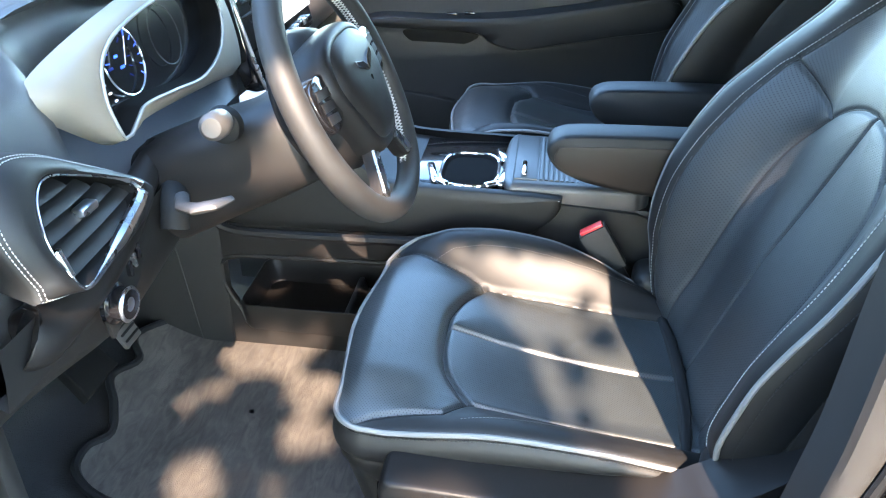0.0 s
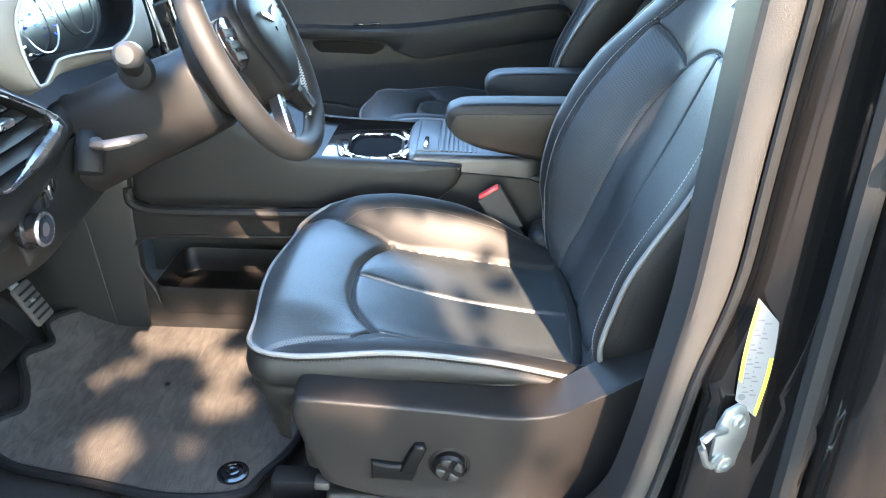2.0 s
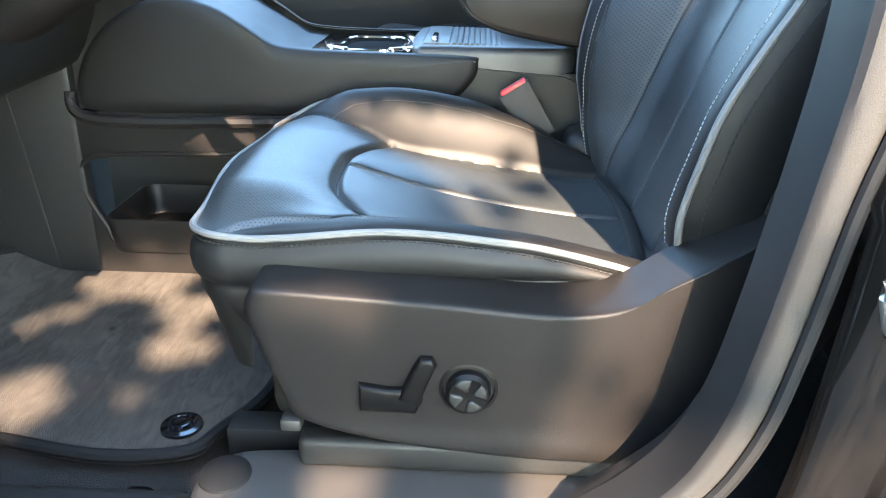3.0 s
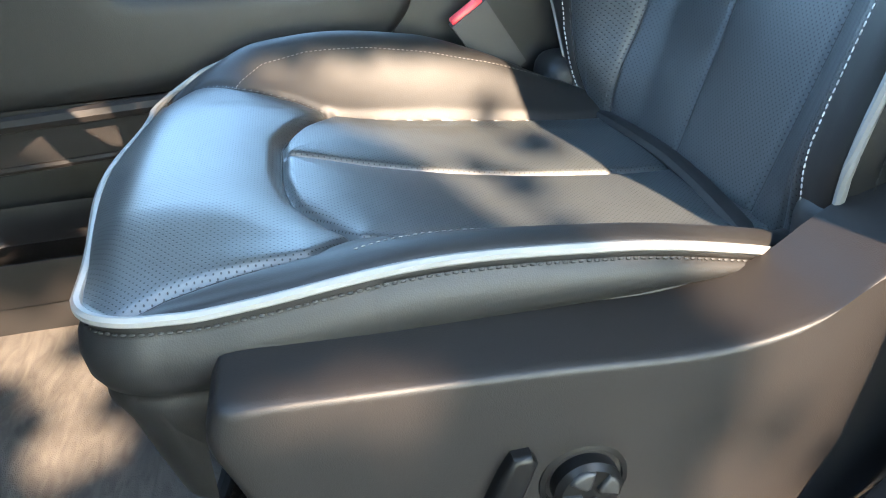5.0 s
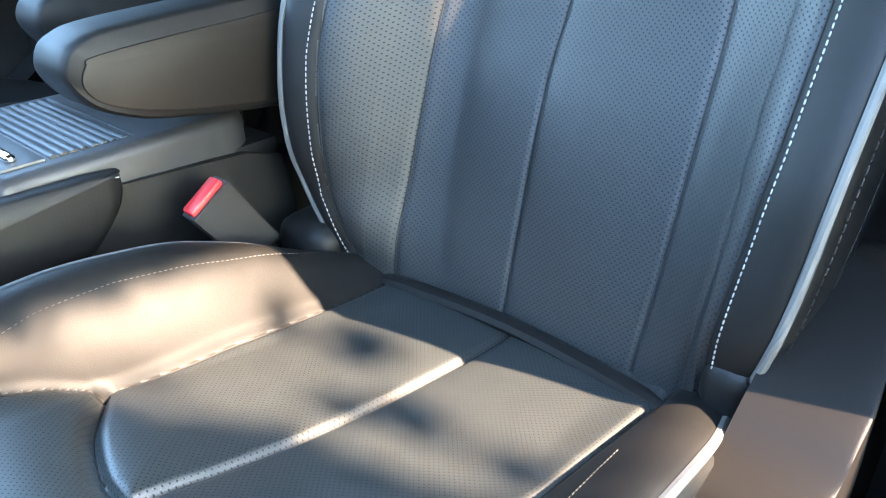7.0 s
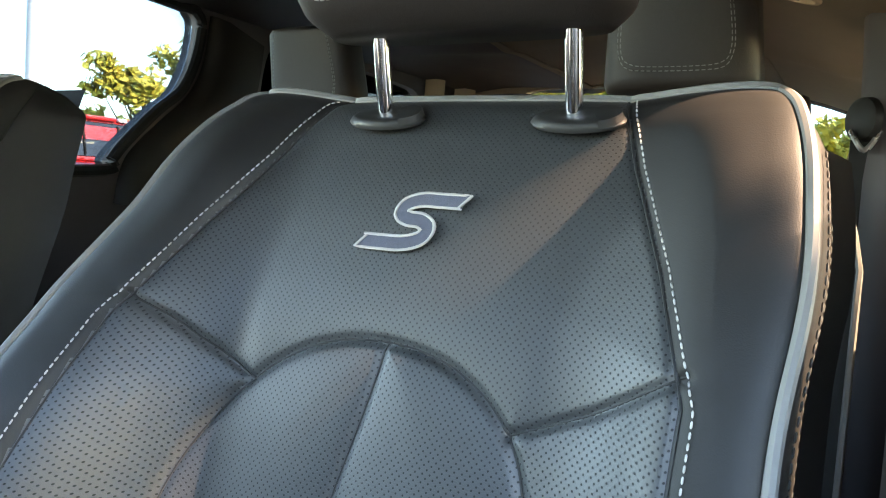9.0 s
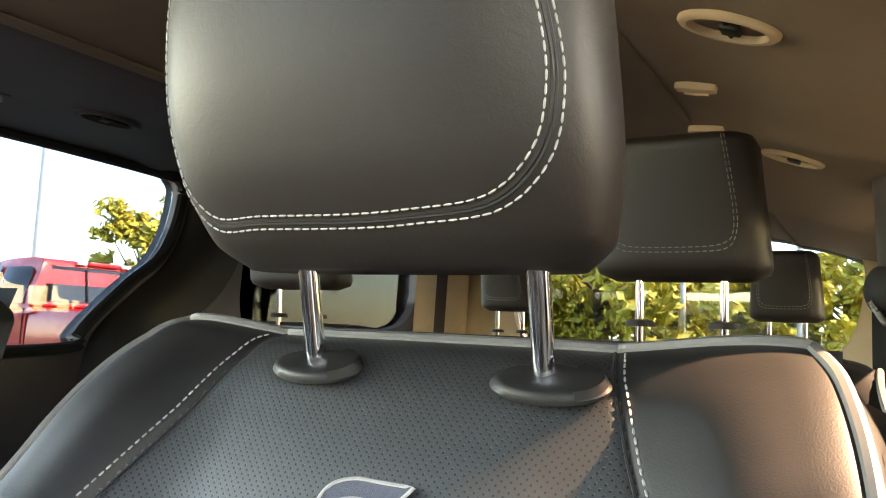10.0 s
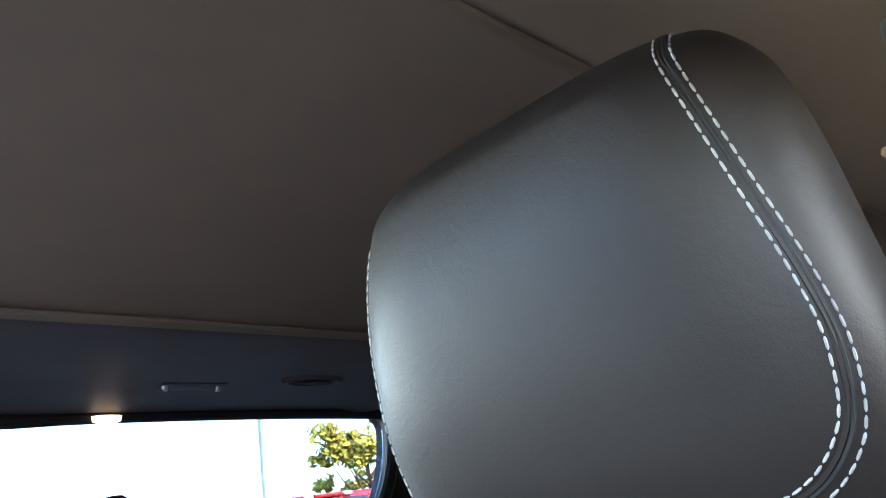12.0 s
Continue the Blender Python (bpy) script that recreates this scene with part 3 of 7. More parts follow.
    th = Geo()
    stitches(th, [P(x, y + math.copysign(0.0005, y), z - 0.0085) for x, y, z in left[6:-4:2]], 0.0055, 0.0038, 0.0011)
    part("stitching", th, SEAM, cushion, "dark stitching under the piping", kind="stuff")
    # Thin dark tubes draw the shade in the cushion's seam grooves.
    for line, depth, wide in CUSHION_SEAMS:
        q = [(a, b) for (a, b), (c, d) in zip(line[:-1], line[1:])] + [line[-1]]
        ln = np.array(q)
        t = np.linspace(0, len(ln) - 1, 70)
        lx, ly = np.interp(t, range(len(ln)), ln[:, 0]), np.interp(t, range(len(ln)), ln[:, 1])
        xf = cushion_front(ly / 0.225)
        u = (lx - xf) / (0.40 - xf)
        ok = (u > 0.012) & (u < 0.97)
        x, y, z = cushion_point(u[ok], (ly / cushion_half(np.clip(u, 0, 1), ly))[ok])
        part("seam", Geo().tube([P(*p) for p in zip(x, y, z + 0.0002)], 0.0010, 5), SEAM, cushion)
    # padded roll along the cushion's back edge
    roll = [P(0.345 + 0.012 * (1 - (t / 0.17) ** 2), t, 0.690 - 0.004 * abs(t) / 0.17) for t in np.linspace(-0.172, 0.172, 15)]
    part("rear_roll", Geo().tube(roll, [0.004] + [0.0095] * 13 + [0.004], 8, flat=0.8), LEATHER, root)
    # backrest
    nu, nv = (310, 270) if detail else (100, 100)
    S, V = np.meshgrid(np.linspace(0, BACK_LEN, nu), np.linspace(-1, 1, nv), indexing="ij")
    X, Y, Z = back_point(S, V)
    perf = np.abs(Y) < np.where(Y > 0, np.interp(S, [q[0] for q in SIDE_LINE_C], [q[1] for q in SIDE_LINE_C]), np.interp(S, [q[0] for q in SIDE_LINE], [q[1] for q in SIDE_LINE]))
    g = Geo().grid(G(X, Y, Z), slots=perf[:-1, :-1], uvs=np.stack([S, Y], -1))
    lo = [(float(X[i, 0]), float(Y[i, 0]), float(Z[i, 0])) for i in range(nu)]
    hi = [(float(X[i, -1]), float(Y[i, -1]), float(Z[i, -1])) for i in range(nu)]
    top = [(float(X[-1, j]), float(Y[-1, j]), float(Z[-1, j])) for j in range(nv)]
    loop = lo + top[1:-1] + hi[::-1]
    rings = []
    for back, out in ((0, 0), (0.006, 0.004), (0.02, 0.007), (0.05, 0.008), (0.054, 0.004), (0.058, 0.008), (0.11, 0.0), (0.135, -0.02)):
        ring = []
        for x, y, z in loop:
            zz = float(np.interp(z, (0.64, 1.32), (0, 1)))
            xb = float(np.interp(z, (0.64, 1.31), (0.50, 0.73)))
            k = min(1.0, back / 0.135)
            up = max(0.0, (z - 1.27) / 0.05)
            ring.append(P(x + (xb - x) * k if back else x, y + math.copysign(out, y) * (1 - up), z + out * 0.5 * up - 0.02 * k * up))
        rings.append(ring)
    g.grid(rings, 0)
    back = part("backrest", g, [LEATHER, PERF], root, "reclined black leather backrest with perforated panels", angle=60)
    part("back_panel", Geo().grid([[P(np.interp(z, (0.64, 1.32), (0.505, 0.735)), y, z) for y in np.linspace(-0.235, 0.235, 9)] for z in np.linspace(0.62, 1.31, 9)]), PLASTIC, root, "black plastic rear shell")
    part("piping", Geo().tube([P(x - 0.0025, y + math.copysign(0.0015, y), z) for x, y, z in loop[2::2]], 0.0040, 8), PIPING, back, "pale grey edge piping")
    th = Geo()
    for side in (-1, 1):
        s = np.linspace(0.02, BACK_LEN - 0.01, 150)
        sl = SIDE_LINE_C if side > 0 else SIDE_LINE
        yy = np.interp(s, [q[0] for q in sl], [q[1] for q in sl])
        w = np.abs(back_point(s, side * np.ones_like(s), False)[1])
        x, y, z = back_point(s, side * (yy + 0.007) / w)
        stitches(th, [P(*q) for q in zip(x - 0.0008, y, z)], 0.0056, 0.004, 0.0007)
        x, y, z = back_point(s, side * yy / w)
    part("stitching", th, THREAD, back, "pale top stitching", kind="stuff")
    # Dark tubes again draw groove shade, here along the backrest seams.
    for line, depth, wide in BACK_SEAMS:
        ln = np.array(line)
        t = np.linspace(0, len(ln) - 1, 120)
        ls, ly = np.interp(t, range(len(ln)), ln[:, 0]), np.interp(t, range(len(ln)), ln[:, 1])
        ly = ly + 0.016 * smooth01(A1, A1 - 0.16, ls) * (np.abs(ly) < 0.165)
        x, y, z = back_point(ls, ly / np.abs(back_point(ls, np.where(ly < 0, -1.0, 1.0), False)[1]))
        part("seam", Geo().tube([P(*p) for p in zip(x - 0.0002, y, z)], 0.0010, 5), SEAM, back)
    th = Geo()
    stitches(th, [P(x + 0.016, y + math.copysign(0.0088, y), z) for x, y, z in lo[4:-30:2]], 0.008, 0.006, 0.0008)
    stitches(th, [P(x + 0.075, y + math.copysign(0.0075, y), z) for x, y, z in lo[20:-40:2]], 0.008, 0.006, 0.0008)
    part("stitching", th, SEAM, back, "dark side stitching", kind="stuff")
    # Added boxes close the gap behind the cushion, where the lit floor showed.
    for x, y, w in ((0.43, -0.205, 0.05), (0.375, 0.248, 0.085)):
        part("gap_filler", Geo().box(P(x, y, 0.655), (0.15, w, 0.17), 0.024, seg=4), LEATHER, root, "dark leather filler between cushion and backrest")
    # headrest
    zs = np.concatenate([np.linspace(1.346, 1.362, 7), np.linspace(1.37, 1.54, 22), np.linspace(1.546, 1.582, 9)])
    rings = []
    for z in zs:
        ring = []
        for k in range(64):
            t = 2 * math.pi * k / 64
            c, s = math.cos(t), math.sin(t)
            ex = 0.62
            _, xm, a, b = head_x(-0.007 + c, z)
            yy, xx = a * math.copysign(abs(c) ** 0.48, c), math.copysign(abs(s) ** ex, s)
            fx = float(head_x(-0.007 + yy, z)[0]) if xx < 0 else xm + b * 0.72 * (max(0, 1 - abs(yy / a) ** 3.2)) ** (1 / 2.4)
            ring.append(P(fx + sink * 0.5, -0.007 + yy, z - sink))
        rings.append(ring)
    g = Geo().grid(rings, 0, closed_v=True)
    g.cap(rings[0], 0, True).cap(rings[-1], 0)
    head = part("headrest", g, SUEDE, root, "smooth black leather headrest with double stitched seam", angle=50)
    # the stitched U round the front face
    def u_path(inset, lift):
        ctrl = []
        for y, z in ((-0.104, 1.579), (-0.109, 1.561), (-0.121, 1.515), (-0.133, 1.455), (-0.1345, 1.420), (-0.125, 1.390), (-0.098, 1.370), (-0.05, 1.365), (-0.01, 1.364), (0.05, 1.365), (0.090, 1.366), (0.111, 1.384), (0.117, 1.41), (0.114, 1.455), (0.102, 1.50), (0.087, 1.538)):
            k = 1 - inset / 0.13
            ctrl.append((0, -0.006 + (y + 0.006) * k, 1.48 + (z - 1.48) * (1 - inset / 0.11)))
        return [P(float(head_x(q.y, q.z)[0]) - lift + sink * 0.5, q.y, q.z - sink) for q in curve_pts(ctrl, 120)]
    th = Geo()
    stitches(th, u_path(0.0, 0.0005), 0.0062, 0.0050, 0.00064)
    stitches(th, u_path(0.0062, 0.0005), 0.0062, 0.0050, 0.00064)
    part("stitching", th, THREAD, head, "two rows of thick pale stitches", kind="stuff")
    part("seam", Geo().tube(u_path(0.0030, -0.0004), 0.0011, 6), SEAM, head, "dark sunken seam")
    part("seam", Geo().tube(u_path(0.0046, -0.0012), 0.0016, 6), SUEDE, head, "raised leather welt")
    for y in (0.064, -0.095):
        path = [P(0.618, y, 1.27), P(0.608, y, 1.295), P(0.596, y, 1.345), P(0.585, y, 1.40)]
        post = part("headrest_post", Geo().tube(curve_pts(path, 12), 0.0066, 16), CHROME, root, "polished chrome post")
        place = Matrix(((0.86, 0, -0.51, 0), (0, 1, 0, 0), (0.51, 0, 0.86, 0), (0, 0, 0, 1)))
        c = Vector((0.604, y, 1.287))
        prof = [(0.0, 0.000), (1.0, 0.0), (1.03, 0.3), (0.94, 0.75), (0.8, 0.95), (0.42, 1.0), (0.30, 0.9), (0.0, 0.9)]
        g = Geo()
        rings = []
        for rr, h in prof:
            rings.append([P(*(c + place @ Vector((0.0165 * rr * math.sin(t), 0.034 * rr * math.cos(t) - 0.004, -0.004 + 0.0075 * h)))) for t in np.linspace(0, 2 * math.pi, 32, endpoint=False)])
        g.grid(rings, closed_v=True)
        guide = part("post_guide", g, PLASTIC, root, "black plastic post guide")
        gg = Geo()
        rings = []
        for rr, h in ((0.0, 1.05), (0.6, 1.03), (0.95, 0.85), (1.02, 0.3)):
            rings.append([P(*(c + place @ Vector((0.0155 * rr * math.sin(t), -0.016 + 0.021 * rr * math.cos(t), -0.003 + 0.0088 * h)))) for t in np.linspace(math.pi * 0.62, math.pi * 1.38, 14)])
        gg.grid(rings)
        part("release_button", gg, PLASTIC, guide)
    # emblem, read from the front of the backrest
    if detail:
        emblem(back, P)
    # side shield with controls, on the door side
    out = []
    for x, z in ((-0.055, 0.705), (-0.040, 0.713), (0.034, 0.710), (0.142, 0.704), (0.224, 0.697), (0.277, 0.699), (0.316, 0.710), (0.353, 0.735), (0.415, 0.768), (0.50, 0.80), (0.53, 0.70), (0.46, 0.56), (0.36, 0.520), (0.288, 0.520), (0.205, 0.523), (0.087, 0.536), (-0.007, 0.558), (-0.029, 0.587), (-0.050, 0.652), (-0.060, 0.685)):
        out.append((0, x, z))
    ol = [(q.y, q.z) for q in curve_pts(out, 80, True)]
    cx, cz = 0.2, 0.62
    ridge = lambda x: 0.664 - 0.02 * x

    def face(x, z):
        """The shield's outer face: a nearly upright upper facet, a soft ridge, and a lower facet that tucks under."""
        h = z - ridge(x)
        return -0.302 - 0.012 * (h + math.sqrt(h * h + 0.0005)) + 0.03 * (-h + math.sqrt(h * h + 0.0008)) + 0.03 * float(smooth01(0.36, 0.5, x)) - 0.004 * math.exp(-((z - 0.535) / 0.02) ** 2)

    rings = [[P(x, -0.225, z) for x, z in ol], [P(x, min(-0.235, face(x, z) + 0.016), z) for x, z in ol]]
    for k, lift in ((0.997, 0.008), (0.985, 0.003), (0.965, 0.0006)) + tuple((k, 0.0) for k in np.linspace(0.93, 0.02, 34)):
        rings.append([P(cx + (x - cx) * k, face(cx + (x - cx) * k, cz + (z - cz) * k) + lift, cz + (z - cz) * k) for x, z in ol])
    g = Geo().grid(rings, closed_v=True).cap(rings[-1])
    shield = part("side_shield", g, SOFT, root, "black plastic side shield with seat controls", angle=50)
    if detail:
        seat_controls(root, P)
    # armrest on the console side
    prof = [(0.128, 0.925), (0.131, 0.945), (0.145, 0.957), (0.18, 0.964), (0.30, 0.968), (0.40, 0.968), (0.46, 0.955), (0.46, 0.86), (0.42, 0.845), (0.30, 0.857), (0.215, 0.871), (0.175, 0.883), (0.145, 0.900)]
    pl = [(q.x, q.z) for q in curve_pts([(x, 0, z) for x, z in prof], 90, True)]
    rings = []
    for yy, k in ((0.285, 0.90), (0.288, 0.96), (0.295, 1.0), (0.345, 1.0), (0.352, 0.96), (0.355, 0.90)):
        rings.append([P(arm[0] + 0.30 + (x - 0.30) * (1 - (1 - k) * 0.25), yy, arm[1] + 0.915 + (z - 0.915) * k) for x, z in pl])
    g = Geo().grid(rings, closed_v=True)
    g.cap(rings[0]).cap(rings[-1])
    rest = part("armrest", g, LEATHER, root, "folded-down black leather armrest", angle=50)
    if detail:
        side = [(q.x, q.z) for q in curve_pts([(x, 0, z) for x, z in ((0.141, 0.918), (0.146, 0.936), (0.165, 0.944), (0.30, 0.949), (0.44, 0.949), (0.446, 0.88), (0.42, 0.856), (0.30, 0.867), (0.215, 0.881), (0.160, 0.899))], 60, True)]
        up = Matrix(((1, 0, 0, 0), (0, 0, -1, 0), (0, 1, 0, 0), (0, 0, 0, 1)))
        part("side_panel", Geo().slab(side, 0.006, 0.0012, 2, Matrix.Translation(P(0, 0.2885, 0)) @ up), ARMSIDE, rest, "smooth black side panel browned by bounced light", angle=40)
    th = Geo()
    for dz in (0.010, 0.017):
        stitches(th, [P(x + arm[0], 0.2925 if dz < 0.012 else 0.2905, z - dz + arm[1]) for x, z in [(0.142, 0.952), (0.18, 0.960), (0.30, 0.964), (0.40, 0.964)]], 0.006, 0.0045, 0.0006)
    part("stitching", th, DARKTHREAD if detail else THREAD, rest, "double stitching along the top", kind="stuff")
    part("track_cover", Geo().box(P(0.17, -0.268, 0.508), (0.38, 0.03, 0.036), 0.008, seg=3), PLASTIC, root, "dark plastic track cover")
    # seat frame and tracks
    for y in (-0.20, 0.20):
        part("seat_track", Geo().box(P(0.16, y, 0.445 - zo / 2), (0.56, 0.04, 0.09 + zo), 0.006), RUBBER, root)
    part("track_bracket", Geo().box(P(-0.022, -0.285, 0.553), (0.022, 0.022, 0.014), 0.003), GREYTRIM, root, "bare metal track bracket")
    part("seat_base", Geo().box(P(0.15, 0, 0.57), (0.44, 0.40, 0.16), 0.02), PLASTIC, root)
    return root


def emblem(back, P):
    """A wide slanted letter sewn on the backrest: blue-grey face with a pale outline."""
    # stroke centre line in emblem units (right, up) as seen from the front
    ctrl = [(-1.0, -0.52), (-0.45, -0.52), (0.05, -0.50), (0.40, -0.36), (0.44, -0.12), (0.20, 0.03), (-0.12, 0.06), (-0.34, 0.18), (-0.30, 0.40), (0.02, 0.52), (0.45, 0.52), (1.0, 0.52)]
    line = [(q.x, q.y) for q in curve_pts([(x + 0.22 * y, y, 0) for x, y in ctrl], 66)]
    half = 0.16
    L, R = [], []
    for i, (x, y) in enumerate(line):
        a, b = line[max(0, i - 1)], line[min(len(line) - 1, i + 1)]
        t = Vector((b[0] - a[0], b[1] - a[1], 0)).normalized()
        L.append((x - t.y * half, y + t.x * half))
        R.append((x + t.y * half, y - t.x * half))
    L[0] = (L[0][0] + 0.14, L[0][1])
    R[0] = (R[0][0] - 0.10, R[0][1])
    L[-1] = (L[-1][0] + 0.10, L[-1][1])
    R[-1] = (R[-1][0] - 0.14, R[-1][1])
    s0, size = run_at(1.207), 0.0345

    def at(q, lift):
        s = s0 + q[1] * size * 1.0
        w = 0.25
        x, y, z = back_point(np.array(s), np.array((-q[0] * size) / w), False)
        yy = -q[0] * size + 0.003
        return P(float(x) - 0.0075 - lift, yy, float(z) + lift * 0.4)

    face = Geo().grid([[at(l, 0.0008) for l in L], [at(r, 0.0008) for r in R]])
    em = part("emblem", face, EMBLEM, back, "embroidered blue-grey letter S with pale outline")
    part("outline", Geo().tube([at(q, 0.0008) for q in L + R[::-1]], 0.0014, 6, closed=True, flat=0.8), THREAD, em, "pale embroidered outline")


def seat_controls(root, P):
    at = Matrix(((1, 0, 0, 0), (0, 0, -1, 0), (0, 1, 0, 0), (0, 0, 0, 1)))
    c = Vector(P(0.161, -0.297, 0.610))
    m = Matrix.Translation(c) @ at
    knob = part("lumbar_knob", Geo().lathe([(0.030, -0.002), (0.0295, 0.003), (0.026, 0.004), (0.0255, 0.001), (0.0225, 0.001), (0.0225, 0.012), (0.019, 0.016), (0.012, 0.0155), (0.0, 0.013)], 36, m), KNOBBLACK, root, "round black lumbar knob")
    for k in range(4):
        a = math.pi / 2 * k + 0.35
        wedge = [(r * math.cos(a + w), r * math.sin(a + w)) for r, w in ((0.0185, -0.52), (0.0195, -0.26), (0.0198, 0.0), (0.0195, 0.26), (0.0185, 0.52), (0.011, 0.50), (0.0055, 0.3), (0.0055, -0.3), (0.011, -0.50))]
        g = Geo().slab(wedge, 0.006, 0.0026, 3, m @ Matrix.Translation((0, 0, 0.0125)))
        part("grip", g, PLASTIC, knob)
    base = [(-0.033, -0.02), (0.024, -0.022), (0.031, -0.006), (0.028, 0.006), (-0.005, 0.006), (-0.033, 0.010)]
    m2 = Matrix.Translation(P(0.085, -0.292, 0.603)) @ at
    lev = part("seat_lever", Geo().slab(base, 0.016, 0.005, 4, m2), KNOBBLACK, root, "black seat adjusting lever", angle=35)
    tall = [(0.006, -0.004), (0.026, -0.012), (0.044, 0.036), (0.040, 0.044), (0.028, 0.044), (0.020, 0.030)]
    part("recline_lever", Geo().slab(tall, 0.019, 0.005, 4, m2), KNOBBLACK, lev, angle=35)
    rim = [(-0.037, -0.024), (0.028, -0.027), (0.037, -0.008), (0.049, 0.036), (0.043, 0.049), (0.026, 0.048), (0.016, 0.030), (0.0, 0.011), (-0.037, 0.014)]
    # A flat black plate draws the shade of the recess round the levers.
    part("recess", Geo().slab(rim, 0.003, 0.002, 1, Matrix.Translation(P(0.085, -0.2935, 0.603)) @ at), HOLE, lev)


driver_seat = front_seat("driver_seat", "black leather driver's seat with pale piping and perforated panels", 0.0, 0.0, 0.0, 1, True)
passenger_seat = front_seat("passenger_seat", "black leather passenger seat with pale piping beside the console", 0.04, 0.90, 0.030, -1, False, (0.04, -0.03), 0.13)


# ---- the car's floor, roof and walls ----
YC = 0.45


def narrow(dx, z):
    """Offset across the door pillar: its trim tapers to two thirds of its width below the belt line, the folds beyond keep their place."""
    k = 1 - 0.34 * float(smooth01(1.02, 0.84, z))
    return dx * k if 0 < dx < 0.05 else dx - 0.05 * (1 - k) * max(0.0, 1 - (dx - 0.05) / 0.04) if dx > 0 else dx


def strip(path, section, closed=False):
    """Points of a section (pairs of offsets along x and y) swept up a path given as (x, z)."""
    return [[(x + narrow(dx, z), dy, z) for dx, dy in section] for x, z in path]


ground = solo("ground", Geo().grid([[(x, y, 0) for x in np.linspace(-300, 500, 17)] for y in np.linspace(-400, 400, 17)]), ASPHALT, "grey asphalt of the parking lot", kind="structure")
g = Geo().box((1.0, YC, 0.385), (4.6, 1.82, 0.03), 0.0)
floor = solo("floor", g, CARPET, "dark grey carpeted car floor", kind="structure")
# firewall and driver's footwell
g = Geo()
g.grid([[(x, y, z) for y in np.linspace(-0.44, 0.34, 5)] for x, z in ((-0.62, 0.40), (-0.74, 0.42), (-0.86, 0.52), (-0.92, 0.75), (-0.94, 1.1))])
g.grid([[(x, y, z) for y in np.linspace(0.56, 1.34, 5)] for x, z in ((-0.50, 0.40), (-0.74, 0.42), (-0.86, 0.52), (-0.92, 0.75), (-0.94, 1.1))])
solo("wall_front", g, CARPET, "dark carpeted firewall at the end of the footwell", kind="structure")


def roof_z(x, y):
    z = lerp(y, (-0.41, -0.30, -0.18, -0.127, -0.04, 0.0, 0.02, 0.15, 0.45, 0.735, 0.755, 1.08, 1.2, 1.31), (1.56, 1.583, 1.606, 1.626, 1.650, 1.656, 1.668, 1.690, 1.715, 1.705, 1.694, 1.700, 1.690, 1.668))
    ridge = 0.012 * np.exp(-(((np.asarray(x) - 1.45) / 0.05) ** 2)) + 0.010 * np.exp(-(((np.asarray(x) - 2.3) / 0.06) ** 2))
    return z - ridge - 0.16 * smooth01(-0.05, -0.75, x)


ys = np.linspace(YC - 0.86, YC + 0.86, 61)
xs = np.linspace(-0.20, 3.25, 90)
# Right rail is dark trim; the left one keeps the headliner's lit brown.
g = Geo().grid([[(x, y, float(roof_z(x, y))) for y in ys] for x in xs], slots=[[1 if y > 0.745 else 0 for y in ys[:-1]] for x in xs[:-1]])
g.grid([[(x, y, float(roof_z(x, y)) + 0.055) for y in ys] for x in xs])
g.grid([[(x, y, float(roof_z(x, y)) + d) for x in xs] for y, d in ((ys[0], 0), (ys[0] - 0.06, 0.02), (ys[0], 0.055))])
g.grid([[(x, y, float(roof_z(x, y)) + d) for x in xs] for y, d in ((ys[-1], 0), (ys[-1] + 0.06, 0.02), (ys[-1], 0.055))])
solo("ceiling", g, [HEADLINER, RAILTRIM], "dark cloth headliner with moulded ridges", kind="structure")
# moulded edge of the headliner's raised middle field
for y in (0.008, 0.745):
    solo("trim", Geo().tube([(x, y, float(roof_z(x, y)) - 0.001) for x in np.linspace(-0.18, 3.1, 30)], 0.007, 8, flat=0.6), HEADLINER, "rounded headliner moulding", kind="structure")


def holed(name, outer, holes, axis, at, thick, mat, label):
    """A wall with real openings. Outlines are pairs in the wall's plane; axis 'y' or 'x' is its normal."""
    bm = bmesh.new()
    edges = []
    for ring in [outer] + holes:
        vs = [bm.verts.new((u, v, 0)) for u, v in ring]
        edges += [bm.edges.new((vs[i], vs[(i + 1) % len(vs)])) for i in range(len(vs))]
    bmesh.ops.triangle_fill(bm, use_beauty=True, edges=edges)
    r = bmesh.ops.extrude_face_region(bm, geom=list(bm.faces))
    bmesh.ops.translate(bm, vec=(0, 0, thick), verts=[e for e in r["geom"] if isinstance(e, bmesh.types.BMVert)])
    if axis == "y":
        m = Matrix(((1, 0, 0, 0), (0, 0, 1, at), (0, 1, 0, 0), (0, 0, 0, 1)))
    else:
        m = Matrix(((0, 0, 1, at), (1, 0, 0, 0), (0, 1, 0, 0), (0, 0, 0, 1)))
    return solo(name, Geo().frombm(bm, m), mat, label, kind="structure", angle=30)


def loop2(ctrl, n=48):
    return [(q.x, q.y) for q in curve_pts([(a, b, 0) for a, b in ctrl], n, True)]


WIN_R = loop2([(0.62, 1.225), (0.95, 1.222), (1.27, 1.236), (1.292, 1.262), (1.325, 1.302), (1.42, 1.393), (1.49, 1.450), (1.532, 1.53), (1.55, 1.62), (1.535, 1.655), (1.48, 1.665), (1.1, 1.672), (0.70, 1.668), (0.60, 1.64), (0.585, 1.45), (0.59, 1.27)], 96)
WIN_Q = loop2([(1.80, 1.30), (1.95, 1.27), (2.5, 1.30), (2.66, 1.36), (2.70, 1.48), (2.66, 1.60), (2.5, 1.63), (1.95, 1.64), (1.82, 1.62), (1.78, 1.45)], 60)
